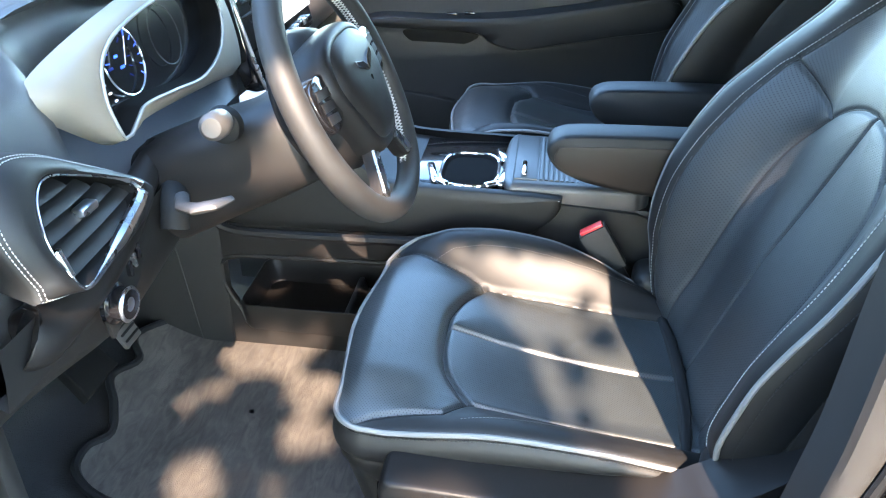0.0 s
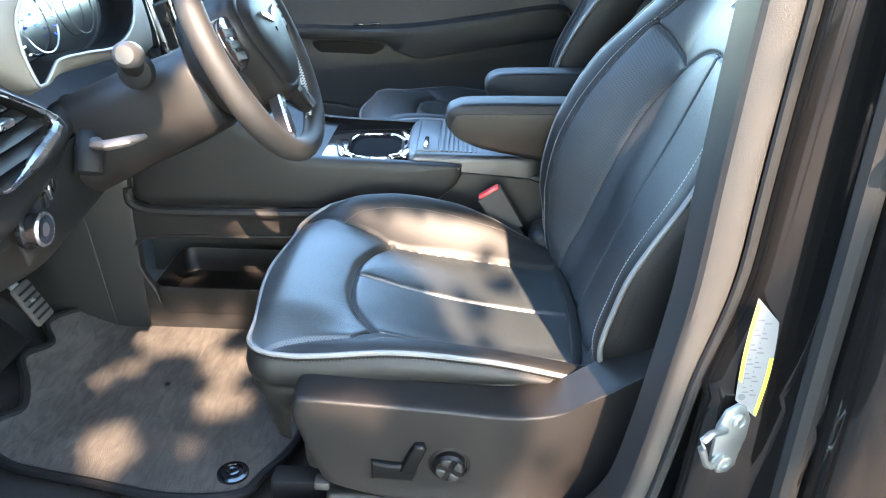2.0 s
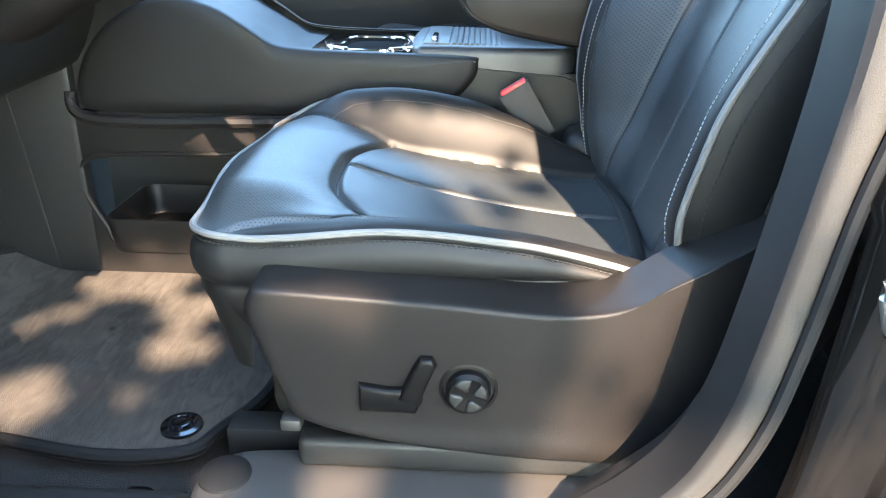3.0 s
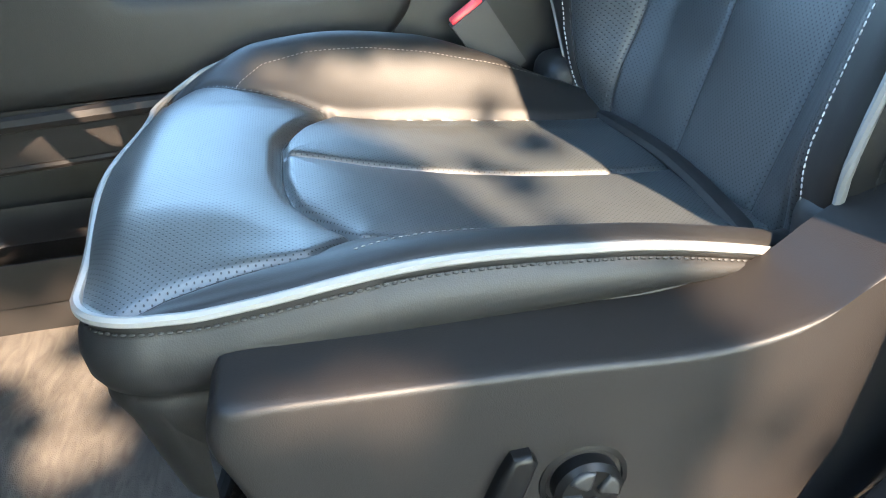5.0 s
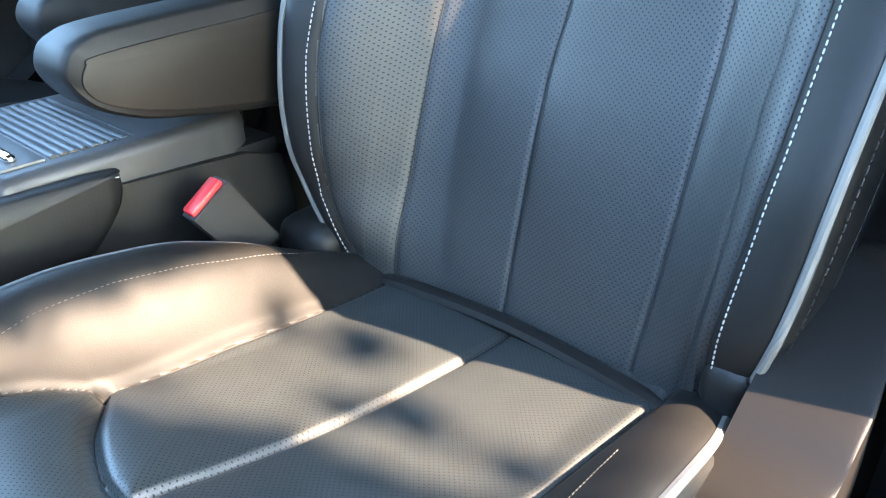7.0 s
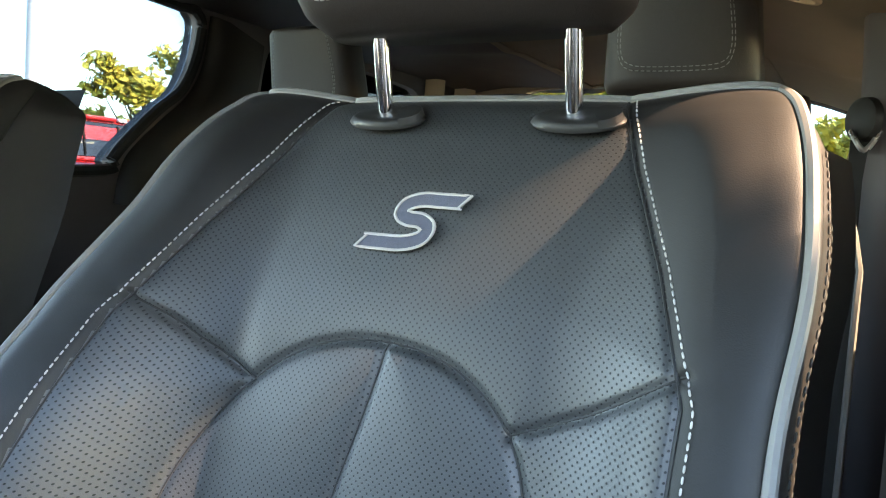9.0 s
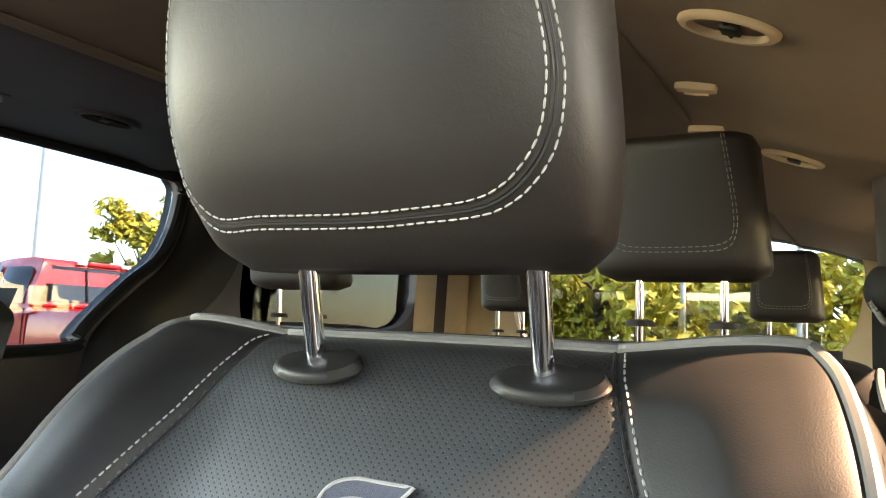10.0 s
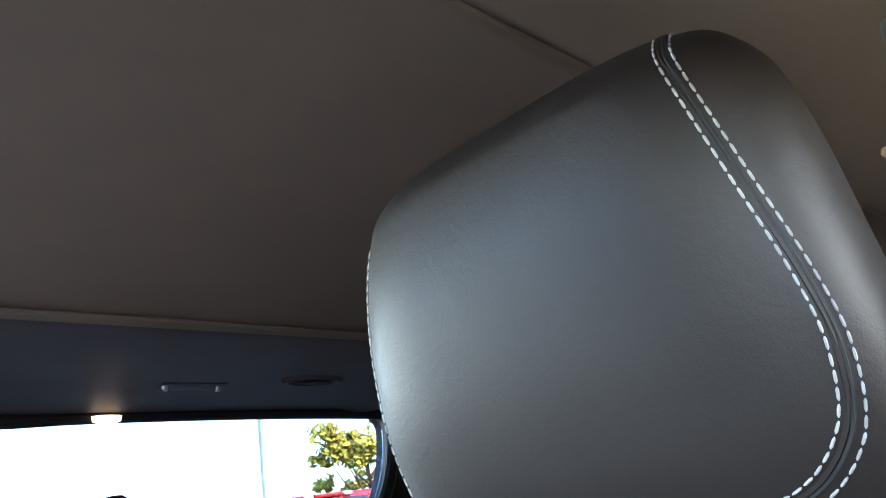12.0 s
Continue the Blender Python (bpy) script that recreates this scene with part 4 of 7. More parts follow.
wall_r = holed("wall_right", [(0.50, 0.40), (3.2, 0.40), (3.2, 1.72), (0.50, 1.72)], [WIN_R, WIN_Q], "y", 1.285, 0.06, RAILTRIM, "dark trimmed side of the car with window openings")
wall_l = holed("wall_left", [(0.72, 0.40), (3.2, 0.40), (3.2, 1.67), (0.72, 1.67)], [loop2([(0.82, 1.16), (1.2, 1.17), (1.5, 1.2), (1.56, 1.3), (1.54, 1.45), (1.3, 1.47), (0.86, 1.46), (0.80, 1.4)], 48), loop2([(1.80, 1.2), (2.5, 1.24), (2.62, 1.36), (2.5, 1.46), (1.85, 1.46), (1.78, 1.3)], 48)], "y", -0.40, -0.06, RAILTRIM, "dark trimmed side of the car behind the driver")
REAR = loop2([(-0.13, 1.30), (0.1, 1.20), (0.45, 1.18), (0.8, 1.20), (1.02, 1.30), (1.075, 1.50), (1.062, 1.63), (1.0, 1.685), (0.8, 1.698), (0.45, 1.70), (0.10, 1.698), (-0.12, 1.685), (-0.185, 1.63), (-0.20, 1.50)], 90)
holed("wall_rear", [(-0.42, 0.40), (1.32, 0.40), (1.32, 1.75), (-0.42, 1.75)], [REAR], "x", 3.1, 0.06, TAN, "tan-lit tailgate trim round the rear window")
for nm, y, ring, lab in (("window_1", 1.318, WIN_R, "clear sliding door window"), ("window_2", 1.318, WIN_Q, "rear quarter window")):
    solo(nm, Geo().slab(ring, 0.004, 0, 1, Matrix(((1, 0, 0, 0), (0, 0, 1, y), (0, 1, 0, 0), (0, 0, 0, 1)))), PRIVACY, lab, kind="structure").visible_shadow = False
solo("window_3", Geo().slab(REAR, 0.004, 0, 1, Matrix(((0, 0, 1, 3.13), (1, 0, 0, 0), (0, 1, 0, 0), (0, 0, 0, 1)))), PRIVACY, "tailgate window", kind="structure").visible_shadow = False
for ring, x0 in ((loop2([(0.82, 1.16), (1.2, 1.17), (1.5, 1.2), (1.56, 1.3), (1.54, 1.45), (1.3, 1.47), (0.86, 1.46), (0.80, 1.4)], 48), 1), (loop2([(1.80, 1.2), (2.5, 1.24), (2.62, 1.36), (2.5, 1.46), (1.85, 1.46), (1.78, 1.3)], 48), 2)):
    solo("window_%d" % (x0 + 3), Geo().slab(ring, 0.004, 0, 1, Matrix(((1, 0, 0, 0), (0, 0, 1, -0.43), (0, 1, 0, 0), (0, 0, 0, 1)))), TINT, "tinted side window behind the driver", kind="structure").visible_shadow = False
# rounded rubber round the sliding door window
solo("trim", Geo().tube([(x, 1.283, z) for x, z in WIN_R], 0.014, 8, closed=True), RUBBER, "black window seal", kind="structure")
# shaped pillar trim behind the sliding window
g = Geo()
for k, (d0, w) in enumerate(((0.0, 0.0),)):
    path = [(1.30, 1.16), (1.33, 1.27), (1.43, 1.37), (1.51, 1.44), (1.56, 1.53), (1.58, 1.66)]
    rows = []
    for x, z in [(q.x, q.z) for q in curve_pts([(x, 0, z) for x, z in path], 36)]:
        rows.append([(x + 0.00, 1.284, z), (x + 0.010, 1.262, z - 0.004), (x + 0.035, 1.245, z - 0.012), (x + 0.09, 1.240, z - 0.03), (x + 0.16, 1.238, z - 0.05), (x + 0.20, 1.286, z - 0.06)])
    g.grid(rows)
solo("pillar_trim", g, SOFT, "dark moulded pillar trim beside the sliding door window", kind="structure")
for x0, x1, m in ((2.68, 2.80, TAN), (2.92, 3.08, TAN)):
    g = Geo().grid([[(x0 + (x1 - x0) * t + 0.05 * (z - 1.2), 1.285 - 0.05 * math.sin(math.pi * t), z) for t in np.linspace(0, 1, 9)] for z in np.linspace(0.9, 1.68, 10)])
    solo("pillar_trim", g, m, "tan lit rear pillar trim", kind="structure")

# ---- windscreen end ----
g = Geo().grid([[(x, y, z) for y in np.linspace(YC - 0.80 + d, YC + 0.80 - d, 9)] for x, z, d in ((-1.55, 1.06, 0.0), (-0.9, 1.36, 0.05), (-0.20, 1.62, 0.10))])
ws = solo("windscreen", g, CLEAR, "sloping clear windscreen", kind="structure")
ws.visible_shadow = False

# ---- driver's door opening ----
BP = [(0.255, 0.530), (0.300, 0.565), (0.335, 0.603), (0.356, 0.643), (0.371, 0.69), (0.383, 0.76), (0.390, 0.81), (0.397, 0.866), (0.405, 0.94), (0.408, 1.0), (0.411, 1.1), (0.418, 1.25), (0.428, 1.40), (0.440, 1.52), (0.45, 1.60)]
bp = [(q.x, q.z) for q in curve_pts([(x, 0, z) for x, z in BP], 60)]
sec = [(0.0, -0.368), (0.001, -0.388), (0.002, -0.408), (0.004, -0.422), (0.008, -0.4295), (0.014, -0.4325), (0.024, -0.4345), (0.033, -0.4355), (0.038, -0.4340), (0.041, -0.428)]
solo("pillar_trim", Geo().grid(strip(bp, sec[:4])), PLASTIC, "dark grained inner half of the door pillar trim", kind="structure", angle=35)
solo("pillar_trim", Geo().grid(strip(bp, sec[3:])), GREYTRIM, "grey textured door pillar trim lit by the sun", kind="structure", angle=35)
solo("pillar_trim", Geo().grid(strip(bp, [(0.10, -0.30), (0.03, -0.335), (0.003, -0.366), (0.004, -0.370)])), PLASTIC, "dark inner face of the door pillar trim", kind="structure", angle=35)
solo("door_seal", Geo().tube([(x + narrow(0.045, z), -0.437, z) for x, z in bp], 0.006, 8), RUBBER, "black rubber door seal", kind="structure")
jp = [(x, z) for x, z in bp if z > 0.60]
js = [(0.050, -0.440), (0.055, -0.452), (0.066, -0.460), (0.090, -0.463), (0.112, -0.465), (0.118, -0.469), (0.121, -0.480), (0.124, -0.494), (0.130, -0.502), (0.137, -0.501), (0.141, -0.493), (0.144, -0.485), (0.149, -0.483), (0.154, -0.490), (0.157, -0.503), (0.161, -0.515), (0.168, -0.520), (0.177, -0.519), (0.183, -0.510), (0.188, -0.49)]
js = [(q.x, q.y) for q in curve_pts([(a, b, 0) for a, b in js], 76)]
rows = []
for x, z in [(0.30, 0.40), (0.31, 0.50)] + jp:
    k = float(smooth01(0.62, 0.98, z))
    x0 = x if z > 0.86 else x + (0.406 - x) * 0.75
    rows.append([(x0 + narrow(dx, max(z, 0.84 if z < 0.6 else z)) * (0.80 + 0.2 * k) - 0.03 * float(smooth01(1.1, 1.5, z)) * (dx > 0.1), y - 0.004 * math.sin(9 * z) * (1 - k) - (0.012 * float(smooth01(1.0, 0.85, z)) if 0.12 < dx < 0.15 else 0), z) for dx, y in js])
jamb = solo("door_jamb", Geo().grid(rows), PAINT, "glossy black painted door jamb with folded flanges", kind="structure", angle=85)
# sill
g = Geo().box((-0.10, -0.475, 0.40), (1.30, 0.13, 0.13), 0.03, seg=4)
solo("door_sill", g, PAINT, "glossy black painted door sill", kind="structure")
sill = thing("sill_cover", (0.1, -0.32, 0.42), "grey textured plastic sill cover beside the seat", "sill trim")
ol = [(q.x, q.y) for q in curve_pts([(-0.125, -0.30, 0), (-0.105, -0.262, 0), (-0.05, -0.247, 0), (0.1, -0.243, 0), (0.306, -0.241, 0), (0.310, -0.30, 0), (0.308, -0.40, 0), (0.1, -0.405, 0), (-0.06, -0.40, 0), (-0.115, -0.36, 0)], 60, True)]
part("cover", Geo().slab(ol, 0.085, 0.012, 3, Matrix.Translation((0, 0, 0.405))), SILLGREY, sill, angle=45)
part("end_cap", Geo().lathe([(0.028, 0.0), (0.027, 0.004), (0.02, 0.007), (0.0, 0.008)], 24, Matrix.Translation((-0.095, -0.30, 0.489)) @ Matrix.Diagonal((1.0, 1.1, 1, 1))), RUBBER, sill)
# forward part of the sill
solo("sill_trim", Geo().box((-0.42, -0.355, 0.44), (0.60, 0.09, 0.09), 0.02, seg=3), PLASTIC, "dark plastic sill trim by the footwell", kind="structure")
# striker and stickers
st = thing("door_striker", (0.465, -0.463, 0.81), "zinc plated door striker with bent loop on the jamb", "door striker")
M = Matrix(((0.94, 0, 0.34, 0.462), (0.34, 0, -0.94, -0.469), (0, 1, 0, 0.812), (0, 0, 0, 1)))
part("plate", Geo().slab([(0, 0.046), (-0.014, 0.040), (-0.022, 0.022), (-0.022, -0.022), (-0.010, -0.044), (0.002, -0.046), (0.012, -0.038), (0.014, -0.02), (0.019, 0.0), (0.019, 0.024), (0.010, 0.042)], 0.004, 0.0015, 2, M), ZINC, st, angle=35)
part("loop", Geo().tube([M @ Vector(p) for p in ((-0.010, 0.014, 0.002), (-0.022, 0.021, 0.010), (-0.040, 0.026, 0.016), (-0.050, 0.021, 0.018), (-0.050, 0.012, 0.018), (-0.038, -0.014, 0.016), (-0.028, -0.022, 0.012), (-0.010, -0.020, 0.003))], 0.0042, 10), ZINC, st, "bent steel loop")
for u, v in ((0.004, 0.024), (-0.005, -0.030)):
    part("screw", Geo().lathe([(0.0095, 0.004), (0.009, 0.0065), (0.0055, 0.0075), (0.005, 0.006), (0.0, 0.006)], 18, M @ Matrix.Translation((u, v, 0))), ZINC, st)


def tyre_label(y):
    """A paper label stuck upright on the jamb, print as plain bars."""
    at = Matrix(((1, 0, 0, 0), (0, 0, -1, y), (0, 1, 0, 0), (0, 0, 0, 1)))
    ob = thing("tyre_label", (0.47, y, 0.84), "white paper label with yellow stripes stuck on the jamb", "label")
    low, high = lambda z: 0.4590 - 0.003 * math.sin((z - 0.86) * 25), lambda z: 0.4840 + 0.004 * math.sin((z - 0.84) * 26)
    left = [(low(z), z) for z in np.linspace(0.861, 0.984, 9)]
    right = [(high(z), z) for z in np.linspace(0.957, 0.840, 9)]
    part("paper", Geo().slab(left + right, 0.0008, 0, 1, at), LABEL, ob)
    for i in range(16):
        z = 0.874 + i * 0.0058
        for a, b in ((0.22, 0.50), (0.56, 0.84)):
            x0, x1 = low(z) + a * 0.0245, low(z) + (b - 0.12 * ((i * 7) % 3)) * 0.0245
            part("print", Geo().box(at @ Vector(((x0 + x1) / 2, z - 0.010 * a, 0.0010)), (x1 - x0, 0.0004, 0.0014), 0), INK, ob, smooth=False)
    stripe = lambda f, a, z0, z1: [(f(z) + a, z) for z in np.linspace(z0, z1, 7)]
    part("stripe", Geo().slab(stripe(low, 0.0004, 0.887, 0.980) + stripe(low, 0.0042, 0.976, 0.884), 0.0004, 0, 1, at @ Matrix.Translation((0, 0, 0.0009))), YELLOW, ob)
    part("stripe", Geo().slab(stripe(high, -0.0042, 0.846, 0.915) + stripe(high, -0.0004, 0.915, 0.842), 0.0004, 0, 1, at @ Matrix.Translation((0, 0, 0.0009))), YELLOW, ob)
    part("mark", Geo().lathe([(0.0040, 0.0008), (0.0040, 0.0013), (0.0, 0.0013)], 18, at @ Matrix.Translation((0.4645, 0.8655, 0))), INK, ob)
    return ob


tyre_label(-0.4680)
# sliding door behind the opening
sd = thing("sliding_door", (0.9, -0.53, 0.35), "glossy black closed sliding door with bright belt moulding", "car door")
prof = [(0.528, -0.50), (0.530, -0.530), (0.536, -0.548), (0.548, -0.556), (0.60, -0.562), (0.9, -0.566), (1.6, -0.57)]
rows = []
for z, dy in ((0.30, 0.03), (0.42, 0.008), (0.55, 0.0), (0.80, -0.006), (0.95, -0.004), (1.04, 0.004), (1.075, 0.012), (1.10, 0.016), (1.145, 0.018), (1.16, 0.03)):
    rows.append([(x + (0.012 if z < 0.5 else 0), y + dy, z) for x, y in prof])
part("panel", Geo().grid(rows), PAINT, sd, angle=50)
part("belt_moulding", Geo().box((1.06, -0.556, 1.168), (1.08, 0.018, 0.018), 0.005), CHROME, sd, "bright metal belt moulding")
part("glass", Geo().grid([[(x, -0.548 + 0.10 * (z - 1.17), z) for x in np.linspace(0.545, 1.6, 6)] for z in (1.165, 1.3, 1.45)]), TINT, sd, "dark tinted window glass")
part("window_post", Geo().grid([[(x + 0.03 * (1.17 - z) + d, -0.556 + 0.10 * (z - 1.17) + e, z) for d, e in ((-0.02, 0.03), (-0.02, 0.0), (0.0, -0.006), (0.045, -0.006), (0.05, 0.006))] for x, z in ((0.545, 1.155), (0.54, 1.3), (0.535, 1.46))]), PIANO, sd, "gloss black window post")
hand = part("handle_recess", Geo().lathe([(0.050, 0.0), (0.046, 0.003), (0.0, 0.002)], 28, Matrix.Translation((0.625, -0.571, 1.00)) @ Matrix.Rotation(math.pi / 2, 4, "X") @ Matrix.Diagonal((1.1, 0.75, 1, 1))), PIANO, sd)
part("handle", Geo().tube([(0.575, -0.575, 1.015), (0.60, -0.602, 1.017), (0.68, -0.604, 1.015), (0.71, -0.575, 1.012)], 0.012, 10, flat=0.8), CHROME, hand, "chrome door handle")
solo("door_seal", Geo().tube([(0.516, -0.505, z) for z in np.linspace(0.35, 1.5, 12)], 0.013, 8), RUBBER, "grey-black sliding door seal", kind="structure")
# front pillar edge and the open door's hinge side
g = Geo().grid([[(x - 0.05, -0.462, z), (x - 0.005, -0.468, z), (x, -0.478, z), (x - 0.012, -0.492, z), (x - 0.10, -0.50, z), (x - 0.40, -0.505, z)] for x, z in ((-0.50, 0.42), (-0.475, 0.60), (-0.455, 0.80), (-0.40, 1.0), (-0.375, 1.1), (-0.35, 1.2), (-0.30, 1.35), (-0.2, 1.52))])
solo("front_pillar", g, RUBBER, "black rubber sealed front door pillar", kind="structure")


# ---- the driver's own door, swung wide open ahead of the opening ----
dd = thing("driver_door", (-0.42, -0.50, 0.30), "black driver's door swung wide open on its hinges", "car door")
DM = Matrix.Translation((-0.43, -0.515, 0.0)) @ Matrix.Rotation(radians(-88), 4, "Z")
rows = []
for z, y in ((0.32, -0.02), (0.36, 0.03), (0.50, 0.05), (0.62, 0.055), (0.70, 0.04), (0.86, 0.045), (0.93, 0.09), (0.97, 0.095), (1.0, 0.05), (1.10, 0.04), (1.17, 0.02), (1.19, -0.02)):
    rows.append([tuple(DM @ Vector((x, y * float(smooth01(-0.02, 0.08, x) * smooth01(1.09, 1.0, x)), z))) for x in np.linspace(0.0, 1.08, 24)])
inner = part("inner_panel", Geo().grid(rows), PLASTIC, dd, "dark plastic door lining with armrest", angle=50)
rows = []
for z, y in ((0.32, -0.02), (0.34, -0.06), (0.55, -0.085), (0.85, -0.09), (1.08, -0.075), (1.19, -0.05), (1.19, -0.02)):
    rows.append([tuple(DM @ Vector((x, y, z))) for x in np.linspace(-0.01, 1.09, 12)])
part("outer_skin", Geo().grid(rows), PAINT, dd, "glossy black outer skin", angle=50)
WF = [DM @ Vector(q) for q in ((0.0, -0.03, 1.18), (0.18, 0.0, 1.33), (0.45, 0.03, 1.49), (0.75, 0.05, 1.55), (1.02, 0.05, 1.56), (1.07, 0.02, 1.40), (1.08, -0.03, 1.18))]
part("window_frame", Geo().tube(curve_pts(WF, 40), 0.022, 8), RUBBER, dd, "black window frame")
part("glass", Geo().cap(curve_pts(WF, 40)), TINT, dd, "tinted door glass", smooth=False)
part("pull_handle", Geo().tube(curve_pts([DM @ Vector(q) for q in ((0.35, 0.10, 0.96), (0.42, 0.13, 1.0), (0.55, 0.13, 1.03), (0.62, 0.08, 1.04))], 14), 0.012, 8), SOFT, inner)


# ---- dashboard ----
dash = thing("dashboard", (-0.6, YC, 0.85), "dark soft dashboard with champagne trim and stitched vent pod", "dashboard")
DP = [(-1.5, 1.03), (-1.1, 1.10), (-0.80, 1.15), (-0.66, 1.175), (-0.56, 1.185), (-0.50, 1.165), (-0.475, 1.12), (-0.455, 1.04), (-0.44, 0.98), (-0.46, 0.93), (-0.52, 0.90), (-0.62, 0.84), (-0.70, 0.76), (-0.80, 0.70)]
dp = [(q.x, q.z) for q in curve_pts([(x, 0, z) for x, z in DP], 70)]
rows = []
for y in np.linspace(-0.465, 1.36, 60):
    hood = math.exp(-(((y - 0.03) / 0.20) ** 4))
    low = 0.05 * float(smooth01(0.30, 0.46, y))
    end = 0.05 * float(smooth01(-0.36, -0.465, y))
    dent = 0.10 * math.exp(-(((y - 0.105) / 0.235) ** 8))
    rows.append([(x - low * (z < 1.1) - dent * float(smooth01(1.195, 1.17, z) * smooth01(0.95, 1.04, z)) * (x > -0.56) + end * 0.5 * (x < -0.5), y, z + 0.045 * hood * math.exp(-(((x + 0.56) / 0.10) ** 2)) - end * (0.3 if x > -0.7 else 0.1)) for x, z in dp])
part("pad", Geo().grid(rows), PADTOP, dash, "soft grained dashboard top", angle=60)
part("end_panel", Geo().cap([(x, -0.466, z) for x, z in dp[20:]]), SOFT, dash)


def polar_ring(ctrl, centre, n):
    """A closed smooth outline, given again at n even angles round its centre."""
    d = [(q.x - centre[0], q.y - centre[1]) for q in curve_pts(ctrl, 400, True)]
    a = np.array([math.atan2(v, u) for u, v in d])
    r = np.array([math.hypot(u, v) for u, v in d])
    o = np.argsort(a)
    t = np.linspace(-math.pi, math.pi, n, endpoint=False)
    rr = np.interp(t, a[o], r[o], period=2 * math.pi)
    return [(centre[0] + q * math.cos(w), centre[1] + q * math.sin(w)) for q, w in zip(rr, t)]


# cluster: outline in (y, z) on a tilted face
def face_c(y, z, lift=0.0):
    return (-0.470 - 0.25 * (z - 1.10) + 0.02 * math.cos(4 * (y - 0.1)) + lift, y, z)


CL = polar_ring([(0.303, 1.185, 0), (0.312, 1.138, 0), (0.262, 1.095, 0), (0.168, 1.076, 0), (0.065, 1.086, 0), (-0.008, 1.092, 0), (-0.047, 1.086, 0), (-0.066, 1.073, 0), (-0.082, 1.058, 0), (-0.090, 1.080, 0), (-0.092, 1.110, 0), (-0.086, 1.137, 0), (-0.070, 1.163, 0), (-0.038, 1.183, 0), (0.005, 1.195, 0), (0.090, 1.206, 0), (0.200, 1.208, 0)], (0.03, 1.128), 96)
cluster = part("instrument_display", Geo().cap([face_c(y, z, -0.022) for y, z in CL]).grid([[face_c(y, z, -0.022) for y, z in CL], [face_c(y, z, 0.012) for y, z in CL]], 1, closed_v=True), [DISPLAY, HOLE], dash, "dark instrument display with lit blue gauge")
part("bezel", Geo().tube([face_c(y, z, 0.016) for y, z in CL], 0.0026, 10, closed=True), PALEBEZEL, cluster, "bright metal bezel ring")
SAT = polar_ring([(-0.187, 1.146, 0), (-0.183, 1.158, 0), (-0.168, 1.168, 0), (-0.128, 1.180, 0), (-0.062, 1.194, 0), (0.012, 1.206, 0), (0.120, 1.220, 0), (0.23, 1.232, 0), (0.33, 1.225, 0), (0.39, 1.18, 0), (0.42, 1.10, 0), (0.41, 1.03, 0), (0.36, 1.020, 0), (0.27, 1.036, 0), (0.178, 1.047, 0), (0.052, 1.058, 0), (-0.02, 1.060, 0), (-0.055, 1.050, 0), (-0.086, 1.058, 0), (-0.131, 1.091, 0), (-0.165, 1.120, 0)], (0.03, 1.128), 96)
trim_rows = []
for k in (0.0, 0.25, 0.6, 1.0):
    trim_rows.append([face_c(SAT[i][0] + (CL[i][0] - SAT[i][0]) * k, SAT[i][1] + (CL[i][1] - SAT[i][1]) * k, -0.022 + 0.055 * k ** 0.6 - 0.02 * k * k) for i in range(len(SAT))])
part("cluster_surround", Geo().grid(trim_rows, closed_v=True), SATIN, dash, "champagne satin cluster surround", angle=70)


def gauge(cy, cz, r, mat, a0, a1, n, ln, parent):
    g = Geo()
    for i in range(n):
        a = a0 + (a1 - a0) * i / (n - 1)
        p0 = face_c(cy + r * math.cos(a), cz + r * math.sin(a), -0.013)
        p1 = face_c(cy + (r - ln) * math.cos(a), cz + (r - ln) * math.sin(a), -0.013)
        g.tube([p0, p1], 0.0008, 4)
    return part("gauge_marks", g, mat, parent, kind="stuff")


ring = lambda cy, cz, r: [face_c(cy + r * math.cos(t), cz + r * math.sin(t), -0.014) for t in np.linspace(0, 2 * math.pi, 40, endpoint=False)]
arc = lambda cy, cz, r, a0, a1, lift=-0.028: [face_c(cy + r * math.cos(t), cz + r * math.sin(t), lift) for t in np.linspace(a0, a1, 20)]
part("gauge_ring", Geo().tube(ring(0.020, 1.142, 0.047), 0.0014, 6, closed=True), BRUSHED, cluster, "silver gauge ring")
part("gauge_ring", Geo().tube(ring(0.150, 1.145, 0.044), 0.0010, 6, closed=True), PLASTIC, cluster)
gauge(0.020, 1.142, 0.044, BLUELIGHT, -0.7, 3.0, 12, 0.008, cluster)
part("gauge_band", Geo().tube(arc(0.020, 1.142, 0.030, -0.9, 2.2), 0.0009, 5), BLUELIGHT, cluster, "lit blue gauge band")
part("gauge_band", Geo().tube(arc(0.020, 1.142, 0.030, -1.5, -0.95), 0.0016, 5), REDLIGHT, cluster, "lit red gauge band")
part("needle", Geo().tube([face_c(0.014, 1.138, -0.010), face_c(0.036, 1.172, -0.010)], 0.0007, 5), WHITELIGHT, cluster, "pale needle")
for y, z, w in ((0.004, 1.152, 0.008), (0.010, 1.136, 0.010)):
    part("readout", Geo().box(face_c(y, z, -0.013), (0.002, w, 0.004), 0.0005), BLUELIGHT, cluster)
for i in range(5):
    part("readout", Geo().box(face_c(-0.058 + 0.006 * i, 1.150 - 0.012 * i, -0.013), (0.002, 0.010 - 0.001 * i, 0.003), 0.0005), SCREEN if i % 2 else WHITELIGHT, cluster)

# vent pod at the dash's outer end
def pod(y, z, lift=0.0):
    return (-0.368 - 0.30 * (z - 1.08) - 0.12 * (y + 0.30) + lift, y, z)


